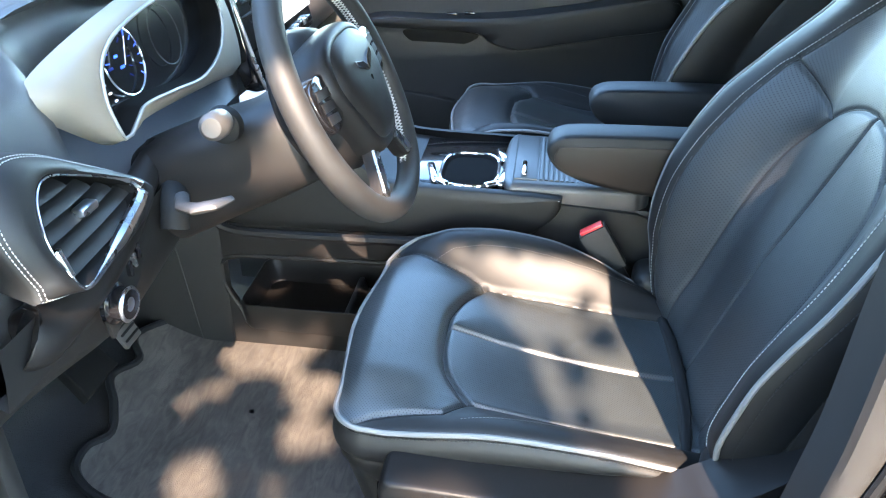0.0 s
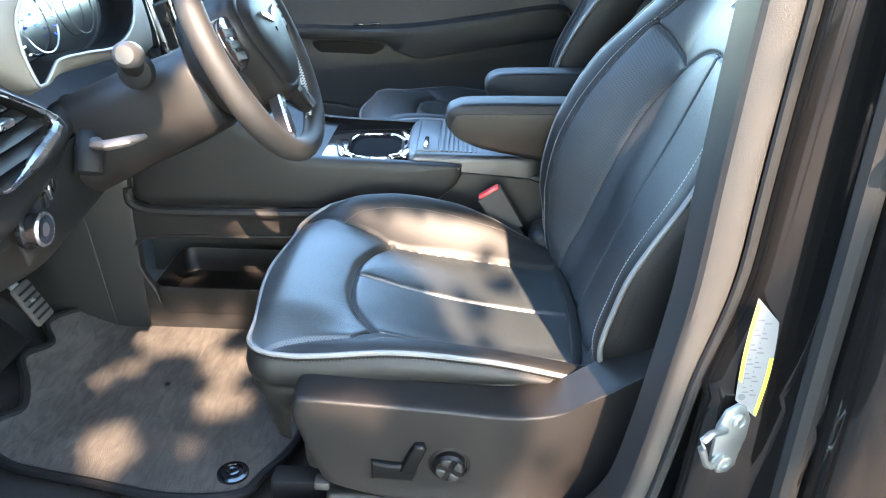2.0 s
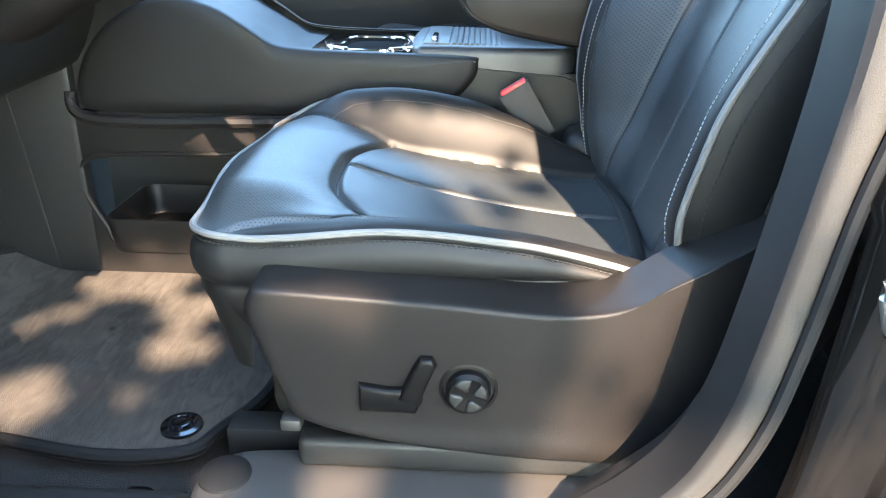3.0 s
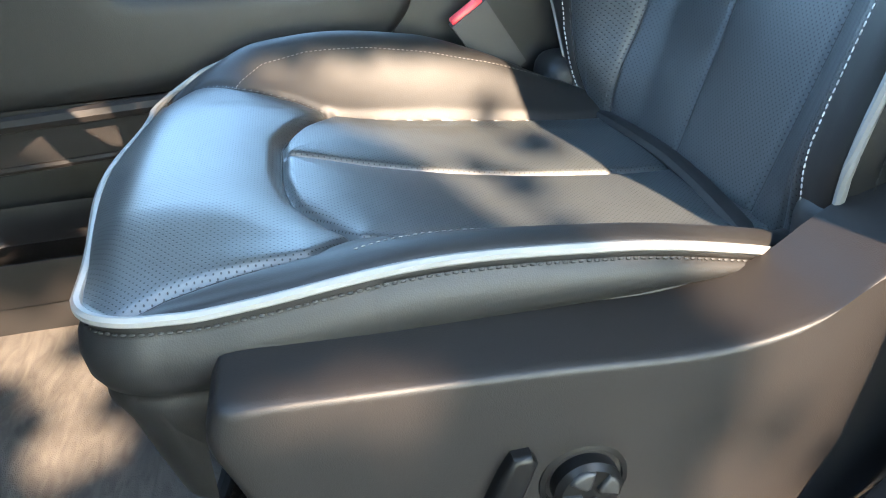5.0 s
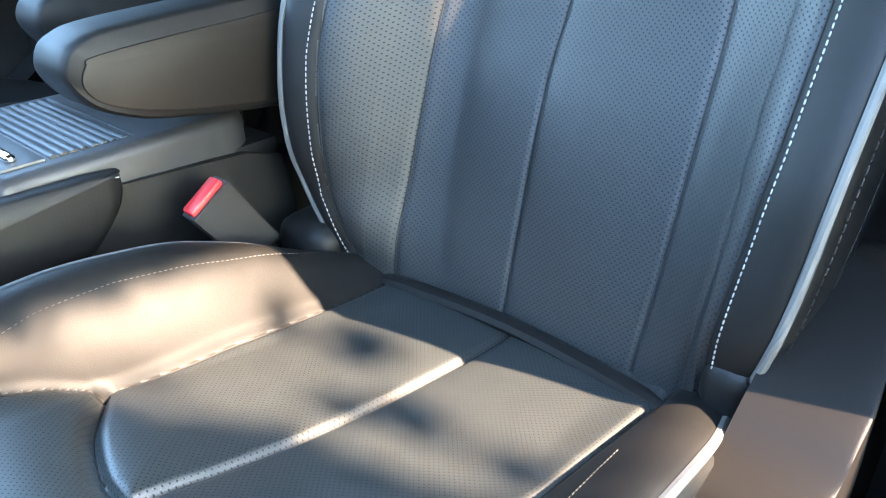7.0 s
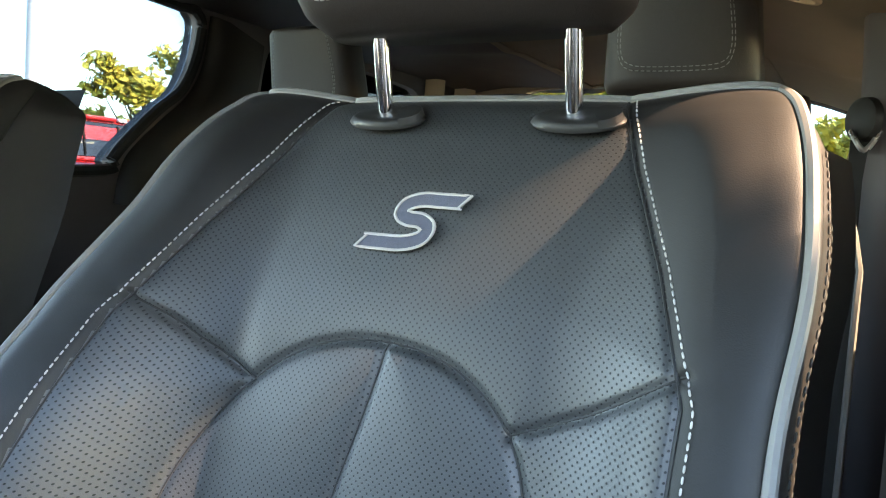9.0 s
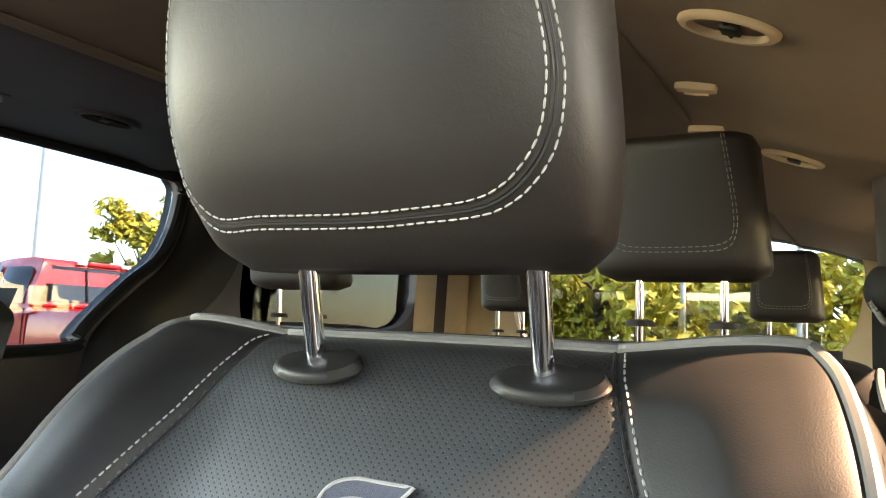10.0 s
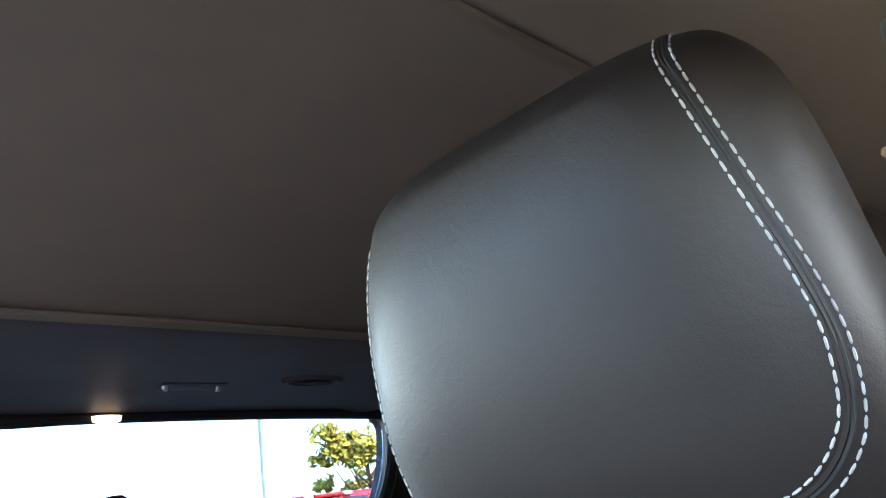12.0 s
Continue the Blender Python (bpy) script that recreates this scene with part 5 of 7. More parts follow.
POD = polar_ring([(-0.425, 1.050, 0), (-0.436, 1.11, 0), (-0.424, 1.150, 0), (-0.39, 1.170, 0), (-0.33, 1.155, 0), (-0.25, 1.108, 0), (-0.17, 1.058, 0), (-0.135, 1.032, 0), (-0.16, 1.012, 0), (-0.25, 1.010, 0), (-0.36, 1.022, 0), (-0.425, 1.038, 0)], (-0.30, 1.075), 72)
OPEN = polar_ring([(-0.385, 1.050, 0), (-0.392, 1.085, 0), (-0.375, 1.122, 0), (-0.345, 1.135, 0), (-0.30, 1.118, 0), (-0.235, 1.085, 0), (-0.195, 1.060, 0), (-0.20, 1.045, 0), (-0.25, 1.036, 0), (-0.33, 1.028, 0), (-0.375, 1.028, 0)], (-0.3, 1.075), 72)
vent = part("air_vent", Geo().grid([[pod(-0.30 + (y + 0.30) * 0.86, 1.075 + (z - 1.075) * 0.92, -0.07) for y, z in POD], [pod(y, z, -0.012) for y, z in POD]] + [[pod(POD[i][0] + (OPEN[i][0] - POD[i][0]) * k, POD[i][1] + (OPEN[i][1] - POD[i][1]) * k, -0.012 + 0.026 * math.sin(k * 2.2)) for i in range(72)] for k in (0.08, 0.25, 0.5, 0.75, 0.92)], closed_v=True), LEATHER, dash, "stitched leather pod round an air vent", angle=70)
part("vent_ring", Geo().tube([pod(y, z, 0.010) for y, z in OPEN], [0.0012 + 0.0075 * float(smooth01(1.085, 1.045, z)) * float(smooth01(-0.35, -0.27, y)) for y, z in OPEN], 8, closed=True), BRUSHED, vent, "satin silver vent ring")
part("throat", Geo().grid([[pod(y, z, 0.008) for y, z in OPEN], [pod(y * 0.96 - 0.012, z * 0.96 + 0.043, -0.06) for y, z in OPEN]], closed_v=True).cap([pod(y * 0.96 - 0.012, z * 0.96 + 0.043, -0.06) for y, z in OPEN]), RUBBER, vent)
for i in range(5):
    z = 1.045 + 0.019 * i
    y0, y1 = -0.382, float(np.interp(z, (1.03, 1.06, 1.09, 1.135), (-0.205, -0.205, -0.25, -0.34)))
    part("louvre", Geo().tube([pod(y0, z, -0.004), pod((y0 + y1) / 2, z - 0.003, -0.002), pod(y1, z - 0.006, -0.004)], 0.010, 6, flat=0.18, up=(0.5, 0, 1)), PLASTIC, vent)
part("vent_slider", Geo().box(pod(-0.305, 1.082, 0.006), (0.016, 0.030, 0.010), 0.003), BRUSHED, vent, "silver louvre slider")
part("vent_wheel", Geo().tube([pod(-0.384, 1.045, 0.006), pod(-0.384, 1.075, 0.006)], 0.006, 10), BRUSHED, vent)
th = Geo()
for k in (0.10, 0.17):
    line = [pod(POD[i][0] + (OPEN[i][0] - POD[i][0]) * k, POD[i][1] + (OPEN[i][1] - POD[i][1]) * k, -0.012 + 0.026 * math.sin(k * 2.2) + 0.0012) for i in [j % 72 for j in range(78, 36, -1)]]
    stitches(th, line, 0.0048, 0.0034, 0.0006)
part("stitching", th, THREAD, vent, "grey double stitching", kind="stuff")
# lower edge moulding below the pod and light switches
edge = curve_pts([(-0.40, -0.40, 0.975), (-0.395, -0.385, 0.972), (-0.392, -0.30, 0.978), (-0.400, -0.20, 0.99), (-0.42, -0.10, 1.005), (-0.44, 0.0, 1.02)], 30)
part("lower_moulding", Geo().tube(edge, [0.02] + list(np.linspace(0.036, 0.018, len(edge) - 1)), 14), SOFT, dash, "rounded lower dash edge")
rows = []
for z, dx in ((1.0, 0.0), (0.96, -0.004), (0.92, -0.012), (0.88, -0.026), (0.84, -0.045), (0.815, -0.062), (0.800, -0.085), (0.800, -0.16), (0.82, -0.30)):
    rows.append([(-0.385 + dx - 0.05 * float(smooth01(-0.25, 0.3, y)), y, z + 0.05 * float(smooth01(-0.10, -0.44, y)) * (z < 0.9)) for y in np.linspace(-0.455, 0.31, 22)])
part("knee_panel", Geo().grid(rows), PLASTIC, dash, "dark plastic knee panel")
switch = part("light_switch", Geo().slab([(-0.070, -0.022), (0.02, -0.030), (0.075, -0.005), (0.072, 0.020), (0.0, 0.026), (-0.06, 0.012)], 0.006, 0.002, 2, Matrix.Translation((-0.386, -0.235, 0.945)) @ Matrix(((0, 0.0, 1, 0), (0.85, -0.52, 0, 0), (0.52, 0.85, 0, 0), (0, 0, 0, 1)))), PLASTIC, dash, "headlamp switch panel")
part("rotary_knob", Geo().lathe([(0.026, 0.0), (0.026, 0.006), (0.021, 0.008), (0.021, 0.022), (0.018, 0.025), (0.0, 0.024)], 28, Matrix.Translation((-0.380, -0.275, 0.938)) @ Matrix.Rotation(math.pi / 2, 4, "Y")), PIANO, switch)
part("knob_ring", Geo().lathe([(0.0215, 0.021), (0.0225, 0.023), (0.0205, 0.0255), (0.018, 0.0245)], 28, Matrix.Translation((-0.380, -0.275, 0.938)) @ Matrix.Rotation(math.pi / 2, 4, "Y")), BRUSHED, switch)
for i in range(3):
    part("dimmer", Geo().box((-0.378, -0.228 + 0.012 * i, 0.958 + 0.006 * i), (0.010, 0.006, 0.022), 0.002), BRUSHED if i == 1 else PIANO, switch)
# centre stack: vent and screen
cvent = part("centre_vent", Geo().slab([(q.x, q.y) for q in curve_pts([(-0.055, -0.10, 0), (-0.055, 0.08, 0), (-0.03, 0.105, 0), (0.045, 0.10, 0), (0.055, 0.06, 0), (0.05, -0.12, 0), (0.02, -0.14, 0), (-0.03, -0.13, 0)], 40, True)], 0.03, 0.006, 2, Matrix.Translation((-0.49, 0.46, 1.09)) @ Matrix(((0, -0.25, 0.97, 0), (0.97, 0.1, 0, 0), (-0.1, 0.97, 0.25, 0), (0, 0, 0, 1)))), PIANO, dash, "gloss black centre vent")
for i in range(6):
    part("louvre", Geo().box((-0.462, 0.46, 1.02 + 0.028 * i), (0.012, 0.075, 0.004), 0.001), PLASTIC, cvent)
part("vent_ring", Geo().tube([(-0.455 - 0.25 * (z - 1.09), y, z) for y, z in [(q.x, q.y) for q in curve_pts([(0.415, 1.0, 0), (0.41, 1.14, 0), (0.43, 1.17, 0), (0.50, 1.165, 0), (0.508, 1.14, 0), (0.505, 0.99, 0), (0.48, 0.965, 0), (0.43, 0.97, 0)], 40, True)]], 0.004, 8, closed=True), BRUSHED, cvent, "silver vent ring")
stack = part("touch_screen", Geo().box((-0.47, 0.66, 1.10), (0.03, 0.27, 0.20), 0.012, Matrix.Rotation(radians(-14), 4, "Y")), PIANO, dash, "gloss black centre display")
part("display", Geo().box((-0.452, 0.66, 1.12), (0.004, 0.225, 0.13), 0.001, Matrix.Rotation(radians(-14), 4, "Y")), SCREEN, stack, "bright lit display")
for i in range(8):
    part("button", Geo().box((-0.436, 0.555 + 0.028 * i, 1.030), (0.010, 0.022, 0.014), 0.003), PIANO if i % 2 else BRUSHED, stack)

# ---- steering column and wheel ----
WN = Vector((0.898, 0, 0.440)).normalized()
WU = Vector((-0.440, 0, 0.898)).normalized()
WC = Vector((-0.149, 0.0, 1.1265))


def wpt(a, b, c=0.0):
    """A point of the wheel: a towards the console, b up, c towards the driver."""
    return WC + Vector((0, a, 0)) + WU * b + WN * c


column = thing("steering_column", (-0.42, 0, 0.95), "dark plastic steering column cover with stalks", "steering column")
rows = []
for c, w, h, dz in ((-0.32, 0.075, 0.075, -0.028), (-0.22, 0.072, 0.072, -0.028), (-0.14, 0.070, 0.068, -0.032), (-0.085, 0.072, 0.066, -0.030), (-0.076, 0.066, 0.060, -0.028)):
    rows.append([tuple(wpt(w * math.copysign(abs(math.cos(t)) ** 0.6, math.cos(t)), dz + h * math.copysign(abs(math.sin(t)) ** 0.7, math.sin(t)), c)) for t in np.linspace(0, 2 * math.pi, 36, endpoint=False)])
part("shroud", Geo().grid(rows, closed_v=True).cap(rows[-1]), SOFT, column, angle=50)
rows = []
for c, w, h in ((-0.072, 0.086, 0.086), (-0.060, 0.096, 0.098), (-0.030, 0.098, 0.102), (-0.012, 0.088, 0.094), (0.0, 0.070, 0.075)):
    rows.append([tuple(wpt(w * math.cos(t), -0.004 + h * math.sin(t), c)) for t in np.linspace(0, 2 * math.pi, 40, endpoint=False)])
part("wheel_housing", Geo().grid(rows, closed_v=True).cap(rows[0]), SOFT, column, "soft black wheel housing", angle=50)
sb = Vector((-0.300, -0.075, 1.100))
stalk = part("indicator_stalk", Geo().tube([sb, sb + Vector((0.02, -0.06, 0.015)), Vector((-0.255, -0.180, 1.138)), Vector((-0.250, -0.195, 1.142))], [0.016, 0.012, 0.014, 0.012], 14), SOFT, column, "black indicator stalk")
part("stalk_tip", Geo().tube([Vector((-0.257, -0.172, 1.136)), Vector((-0.251, -0.192, 1.141)), Vector((-0.247, -0.214, 1.146)), Vector((-0.246, -0.220, 1.147))], [0.0155, 0.0165, 0.0160, 0.011], 16), TIPGREY, stalk, "grey end cap of the stalk")
part("stalk_mount", Geo().lathe([(0.026, 0), (0.024, 0.012), (0.017, 0.016)], 20, Matrix.Translation((-0.298, -0.068, 1.092)) @ Matrix.Rotation(math.pi / 2, 4, "X")), RUBBER, column)
part("tilt_lever", Geo().tube([(-0.36, -0.10, 0.998), (-0.335, -0.150, 1.008), (-0.31, -0.165, 1.014), (-0.285, -0.160, 1.019), (-0.270, -0.14, 1.020)], [0.009, 0.010, 0.012, 0.011, 0.006], 10, flat=0.6), TIPGREY, column, "sunlit grey tilt lever")
part("lever_boot", Geo().tube(curve_pts([(-0.40, -0.04, 0.99), (-0.372, -0.10, 0.98), (-0.368, -0.12, 0.955)], 10), 0.020, 10), RUBBER, column)

wheel = thing("steering_wheel", tuple(wpt(0, -0.19)), "black leather steering wheel with silver spoke trim", "steering wheel")
R0 = 0.1745
loop = [tuple(wpt(R0 * math.sin(t), R0 * math.cos(t) * (1 if math.cos(t) > -0.8 else 1 - 0.10 * (-math.cos(t) - 0.8)))) for t in np.linspace(0, 2 * math.pi, 96, endpoint=False)]
part("rim", Geo().tube(loop, [0.0175 + 0.0015 * math.exp(-(((t % math.pi) - 1.1) / 0.4) ** 2) for t in np.linspace(0, 2 * math.pi, 96, endpoint=False)], 18, closed=True, up=tuple(WN)), RIMLEATHER, wheel, "thick leather rim", angle=80)
th = Geo()
for t0, t1 in ((0.35, 1.35), (1.62, 2.75), (3.55, 4.66), (4.93, 5.95)):
    ts = np.linspace(t0, t1, 34)
    for j, t in enumerate(ts[:-1]):
        for q in (0, 1):
            e = 0.0055 if (j + q) % 2 else -0.0055
            a = wpt((R0 - 0.0183) * math.sin(t), (R0 - 0.0183) * math.cos(t), e)
            b = wpt((R0 - 0.0183) * math.sin(ts[j + 1]), (R0 - 0.0183) * math.cos(ts[j + 1]), -e)
            th.tube([a, b], 0.00095, 4, caps=False)
part("stitching", th, THREAD, wheel, "pale cross stitching round the inside of the rim", kind="stuff")
hubo = [(q.x, q.y) for q in curve_pts([(-0.075, 0.045, 0), (-0.045, 0.062, 0), (0, 0.066, 0), (0.045, 0.062, 0), (0.075, 0.045, 0), (0.082, 0.010, 0), (0.060, -0.035, 0), (0.040, -0.068, 0), (0, -0.078, 0), (-0.040, -0.068, 0), (-0.060, -0.035, 0), (-0.082, 0.010, 0)], 60, True)]
rows = []
for k, c in ((1.20, -0.03), (1.24, 0.0), (1.22, 0.014), (1.16, 0.023), (1.06, 0.027), (1.02, 0.026), (0.98, 0.030), (0.8, 0.036), (0.5, 0.039), (0.05, 0.040)):
    rows.append([tuple(wpt(a * k, b * k, c)) for a, b in hubo])
hub = part("airbag_cover", Geo().grid(rows, closed_v=True), SOFT, wheel, "grained black airbag cover", angle=60)
for s in (-1, 1):
    part("badge", Geo().slab([(s * 0.002, 0.002), (s * 0.012, 0.010), (s * 0.037, 0.016), (s * 0.034, 0.008), (s * 0.012, -0.002), (s * 0.002, -0.006)], 0.003, 0.001, 1, Matrix.Translation(wpt(0, 0.016, 0.0395)) @ Matrix((( 0, WU.x, WN.x, 0), (1, 0, 0, 0), (0, WU.z, WN.z, 0), (0, 0, 0, 1)))), CHROME, hub, "plain silver wing badge")
WM = Matrix(((0, WU.x, WN.x, 0), (1, 0, 0, 0), (0, WU.z, WN.z, 0), (0, 0, 0, 1)))
for s in (-1, 1):
    pad = part("switch_pad", Geo().slab([(q.x, q.y) for q in curve_pts([(s * 0.080, 0.040, 0), (s * 0.120, 0.050, 0), (s * 0.150, 0.040, 0), (s * 0.155, 0.010, 0), (s * 0.140, -0.018, 0), (s * 0.105, -0.020, 0), (s * 0.082, -0.002, 0)], 36, True)], 0.022, 0.005, 2, Matrix.Translation(wpt(0, 0, -0.006)) @ WM), PIANO, wheel, "gloss black switch pad")
    for i in range(3):
        part("button", Geo().slab([(s * (0.098 + 0.004 * i), 0.030 - 0.016 * i), (s * 0.140, 0.036 - 0.016 * i), (s * 0.142, 0.024 - 0.016 * i), (s * (0.100 + 0.004 * i), 0.019 - 0.016 * i)], 0.0015, 0.0005, 1, Matrix.Translation(wpt(0, 0, 0.0155)) @ WM), SOFT, pad)
    spoke = part("spoke", Geo().slab([(s * 0.020, -0.070), (s * 0.044, -0.062), (s * 0.075, -0.112), (s * 0.098, -0.132), (s * 0.080, -0.146), (s * 0.052, -0.128)], 0.016, 0.004, 2, Matrix.Translation(wpt(0, 0, -0.006)) @ WM), SOFT, wheel)
    part("spoke_trim", Geo().slab([(s * 0.030, -0.074), (s * 0.047, -0.068), (s * 0.088, -0.128), (s * 0.084, -0.138), (s * 0.070, -0.136)], 0.004, 0.0015, 2, Matrix.Translation(wpt(0, 0, 0.0095)) @ WM), BRUSHED, spoke, "satin silver spoke trim")
    part("paddle", Geo().slab([(q.x, q.y) for q in curve_pts([(s * 0.055, 0.055, 0), (s * 0.075, 0.070, 0), (s * 0.098, 0.055, 0), (s * 0.098, -0.02, 0), (s * 0.080, -0.050, 0), (s * 0.062, -0.03, 0)], 30, True)], 0.008, 0.003, 2, Matrix.Translation(wpt(0, 0, -0.034)) @ WM), BRUSHED if s < 0 else PIANO, wheel, "shift paddle behind the wheel")

# ---- centre console ----
solo("wall_footwell", Geo().box((-0.70, -0.425, 0.66), (0.50, 0.03, 0.56), 0.01), PLASTIC, "dark plastic kick panel beside the footwell", kind="structure")
cons = thing("centre_console", (-0.05, YC, 0.42), "dark padded centre console with cup holders and ribbed lid", "console")
CY0, CY1 = 0.315, 0.585
UP = [(-0.60, 0.70), (-0.56, 0.86), (-0.46, 0.93), (-0.36, 0.925), (-0.27, 0.895), (-0.215, 0.862), (-0.165, 0.832), (-0.08, 0.822), (0.16, 0.815), (0.30, 0.805), (0.345, 0.79), (0.355, 0.74), (0.355, 0.645), (-0.10, 0.645), (-0.50, 0.655), (-0.56, 0.655)]
rows = [[(x, y, z) for x, z in UP] for y in (CY0, CY1)]
part("body", Geo().grid(rows, closed_v=True).cap(rows[0]).cap(rows[1]), PLASTIC, cons, angle=30)
part("rear_block", Geo().box((0.14, YC, 0.53), (0.44, 0.27, 0.25), 0.02), PLASTIC, cons)
part("footwell_side", Geo().box((-0.745, 0.312, 0.67), (0.47, 0.03, 0.54), 0.012), PLASTIC, cons, "dark plastic panel between console and footwell")
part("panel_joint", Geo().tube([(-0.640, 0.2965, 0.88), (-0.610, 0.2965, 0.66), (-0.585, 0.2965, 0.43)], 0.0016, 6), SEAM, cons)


def tray_ring(k, z):
    """Rounded outline of the open tray at height z; k narrows it towards the bottom."""
    out = []
    for sx, sy in ((1, 1), (-1, 1), (-1, -1), (1, -1)):
        for q in range(7):
            t = math.atan2(sy, sx) - math.pi / 4 + math.pi / 2 * q / 6
            out.append((-0.335 + sx * (0.160 * k - 0.028) + 0.028 * math.cos(t), 0.392 + sy * (0.100 * k - 0.028) + 0.028 * math.sin(t), z))
    return out


tray = part("storage_tray", Geo().grid([tray_ring(0.95, 0.478), tray_ring(0.98, 0.490), tray_ring(1.0, 0.536), tray_ring(0.995, 0.541), tray_ring(0.975, 0.542), tray_ring(0.96, 0.538), tray_ring(0.94, 0.495), tray_ring(0.91, 0.484)], closed_v=True).cap(tray_ring(0.91, 0.484)).cap(tray_ring(0.95, 0.478)), SOFT, cons, "open black storage tray", angle=50)
part("tray_divider", Geo().box((-0.262, 0.39, 0.500), (0.014, 0.168, 0.040), 0.005, Matrix.Rotation(radians(-14), 4, "Y"), seg=3), LIDGREY, tray)
part("tray_plinth", Geo().box((-0.335, 0.415, 0.440), (0.30, 0.15, 0.085), 0.02, seg=3), CARPET, cons)
part("pocket_back", Geo().box((-0.32, 0.53, 0.56), (0.52, 0.02, 0.20), 0.004), PLASTIC, cons)
bm = bmesh.new()
POCKET = [(q.x, q.y) for q in curve_pts([(-0.455, 0.486, 0), (-0.492, 0.53, 0), (-0.522, 0.60, 0), (-0.514, 0.640, 0), (-0.47, 0.656, 0), (-0.30, 0.662, 0), (-0.06, 0.667, 0), (0.02, 0.64, 0), (0.03, 0.52, 0), (-0.02, 0.488, 0), (-0.25, 0.484, 0)], 66, True)]
edges = []
for ring_ in ([(-0.60, 0.415), (0.10, 0.415), (0.10, 0.732), (-0.60, 0.732)], POCKET):
    vs = [bm.verts.new((u, v, 0)) for u, v in ring_]
    edges += [bm.edges.new((vs[i], vs[(i + 1) % len(vs)])) for i in range(len(vs))]
bmesh.ops.triangle_fill(bm, use_beauty=True, edges=edges)
r = bmesh.ops.extrude_face_region(bm, geom=list(bm.faces))
bmesh.ops.translate(bm, vec=(0, 0, 0.016), verts=[e for e in r["geom"] if isinstance(e, bmesh.types.BMVert)])
part("pocket_panel", Geo().frombm(bm, Matrix(((1, 0, 0, 0), (0, 0, 1, 0.302), (0, 1, 0, 0), (0, 0, 0, 1)))), SOFT, cons, "dark side panel with an open pocket", angle=30)
part("pocket_rim", Geo().tube([(x, 0.3035, z) for x, z in POCKET], 0.0055, 8, closed=True), SOFT, cons, "rounded rim of the pocket")
SIDE = [(q.x, q.z) for q in curve_pts([(-0.505, 0, 0.750), (-0.495, 0, 0.80), (-0.460, 0, 0.855), (-0.40, 0, 0.900), (-0.33, 0, 0.918), (-0.266, 0, 0.905), (-0.218, 0, 0.878), (-0.172, 0, 0.849), (-0.12, 0, 0.842), (-0.066, 0, 0.840), (0.04, 0, 0.838), (0.150, 0, 0.834), (0.161, 0, 0.826), (0.156, 0, 0.800), (0.128, 0, 0.768), (0.09, 0, 0.745), (0.0, 0, 0.735), (-0.20, 0, 0.733), (-0.40, 0, 0.730), (-0.485, 0, 0.733)], 100, True)]
for y, s in ((0.317, -1), (0.583, 1)):
    rows = []
    for k, d in ((1.0, 0.0), (1.0, 0.008), (0.985, 0.014), (0.95, 0.017), (0.6, 0.020), (0.05, 0.020)):
        rows.append([(-0.17 + (x + 0.17) * k, y + s * d, 0.79 + (z - 0.79) * k) for x, z in SIDE])
    pad = part("side_pad", Geo().grid(rows, closed_v=True).cap(rows[-1]), LEATHER, cons, "stitched padded console side", angle=50)
    th = Geo()
    stitches(th, [(x, y + s * 0.0145, z - 0.005) for x, z in SIDE[24:57]], 0.0055, 0.004, 0.0006)
    part("stitching", th, THREAD, pad, "pale stitching along the top edge", kind="stuff")
part("ledge_moulding", Geo().tube(curve_pts([(-0.512, 0.298, 0.765), (-0.510, 0.294, 0.738), (-0.48, 0.292, 0.722), (-0.40, 0.292, 0.718), (-0.20, 0.294, 0.722), (0.08, 0.298, 0.730)], 30), 0.010, 8), SOFT, cons, "rounded ledge moulding")
part("top_tray", Geo().box((-0.03, YC, 0.825), (0.19, 0.235, 0.014), 0.004), PIANO, cons, "gloss black cup holder tray")
def cup_ring(k, z):
    return [(-0.018 + 0.056 * k * math.copysign(abs(math.cos(t)) ** 0.55, math.cos(t)), 0.400 + 0.078 * k * math.copysign(abs(math.sin(t)) ** 0.7, math.sin(t)), z) for t in np.linspace(0, 2 * math.pi, 48, endpoint=False)]


# The tray is solid, so a black cap stands for the cup's shade.
cup = part("cup_holder", Geo().grid([cup_ring(1.0, 0.834), cup_ring(0.96, 0.8365), cup_ring(0.90, 0.836), cup_ring(0.84, 0.833)], closed_v=True).cap(cup_ring(0.86, 0.8335)), HOLE, cons, "shallow cup holder, its depth drawn as black shade")
part("cup_ring", Geo().tube(cup_ring(1.0, 0.838), 0.0036, 8, closed=True), CHROME, cup, "chrome cup ring")
for x, y, a, ln in ((-0.088, 0.372, 0.25, 0.085), (0.050, 0.375, -0.15, 0.09), (-0.070, 0.335, 0.9, 0.045), (0.032, 0.338, -0.9, 0.04), (0.040, 0.475, 0.3, 0.06)):
    part("cup_finger", Geo().box((x, y, 0.838), (0.016, ln, 0.012), 0.005, Matrix.Rotation(a, 4, "Z"), seg=3), CHROME, cons, "chrome cup gripper")
lid = part("bin_frame", Geo().slab([(q.x, q.y) for q in curve_pts([(0.055, 0.330, 0), (0.10, 0.322, 0), (0.25, 0.325, 0), (0.318, 0.340, 0), (0.325, 0.45, 0), (0.318, 0.56, 0), (0.25, 0.575, 0), (0.10, 0.578, 0), (0.055, 0.57, 0), (0.045, 0.45, 0)], 60, True)], 0.050, 0.012, 3, Matrix.Translation((0, 0, 0.798))), LIDGREY, cons, "soft grey-black bin surround", angle=50)
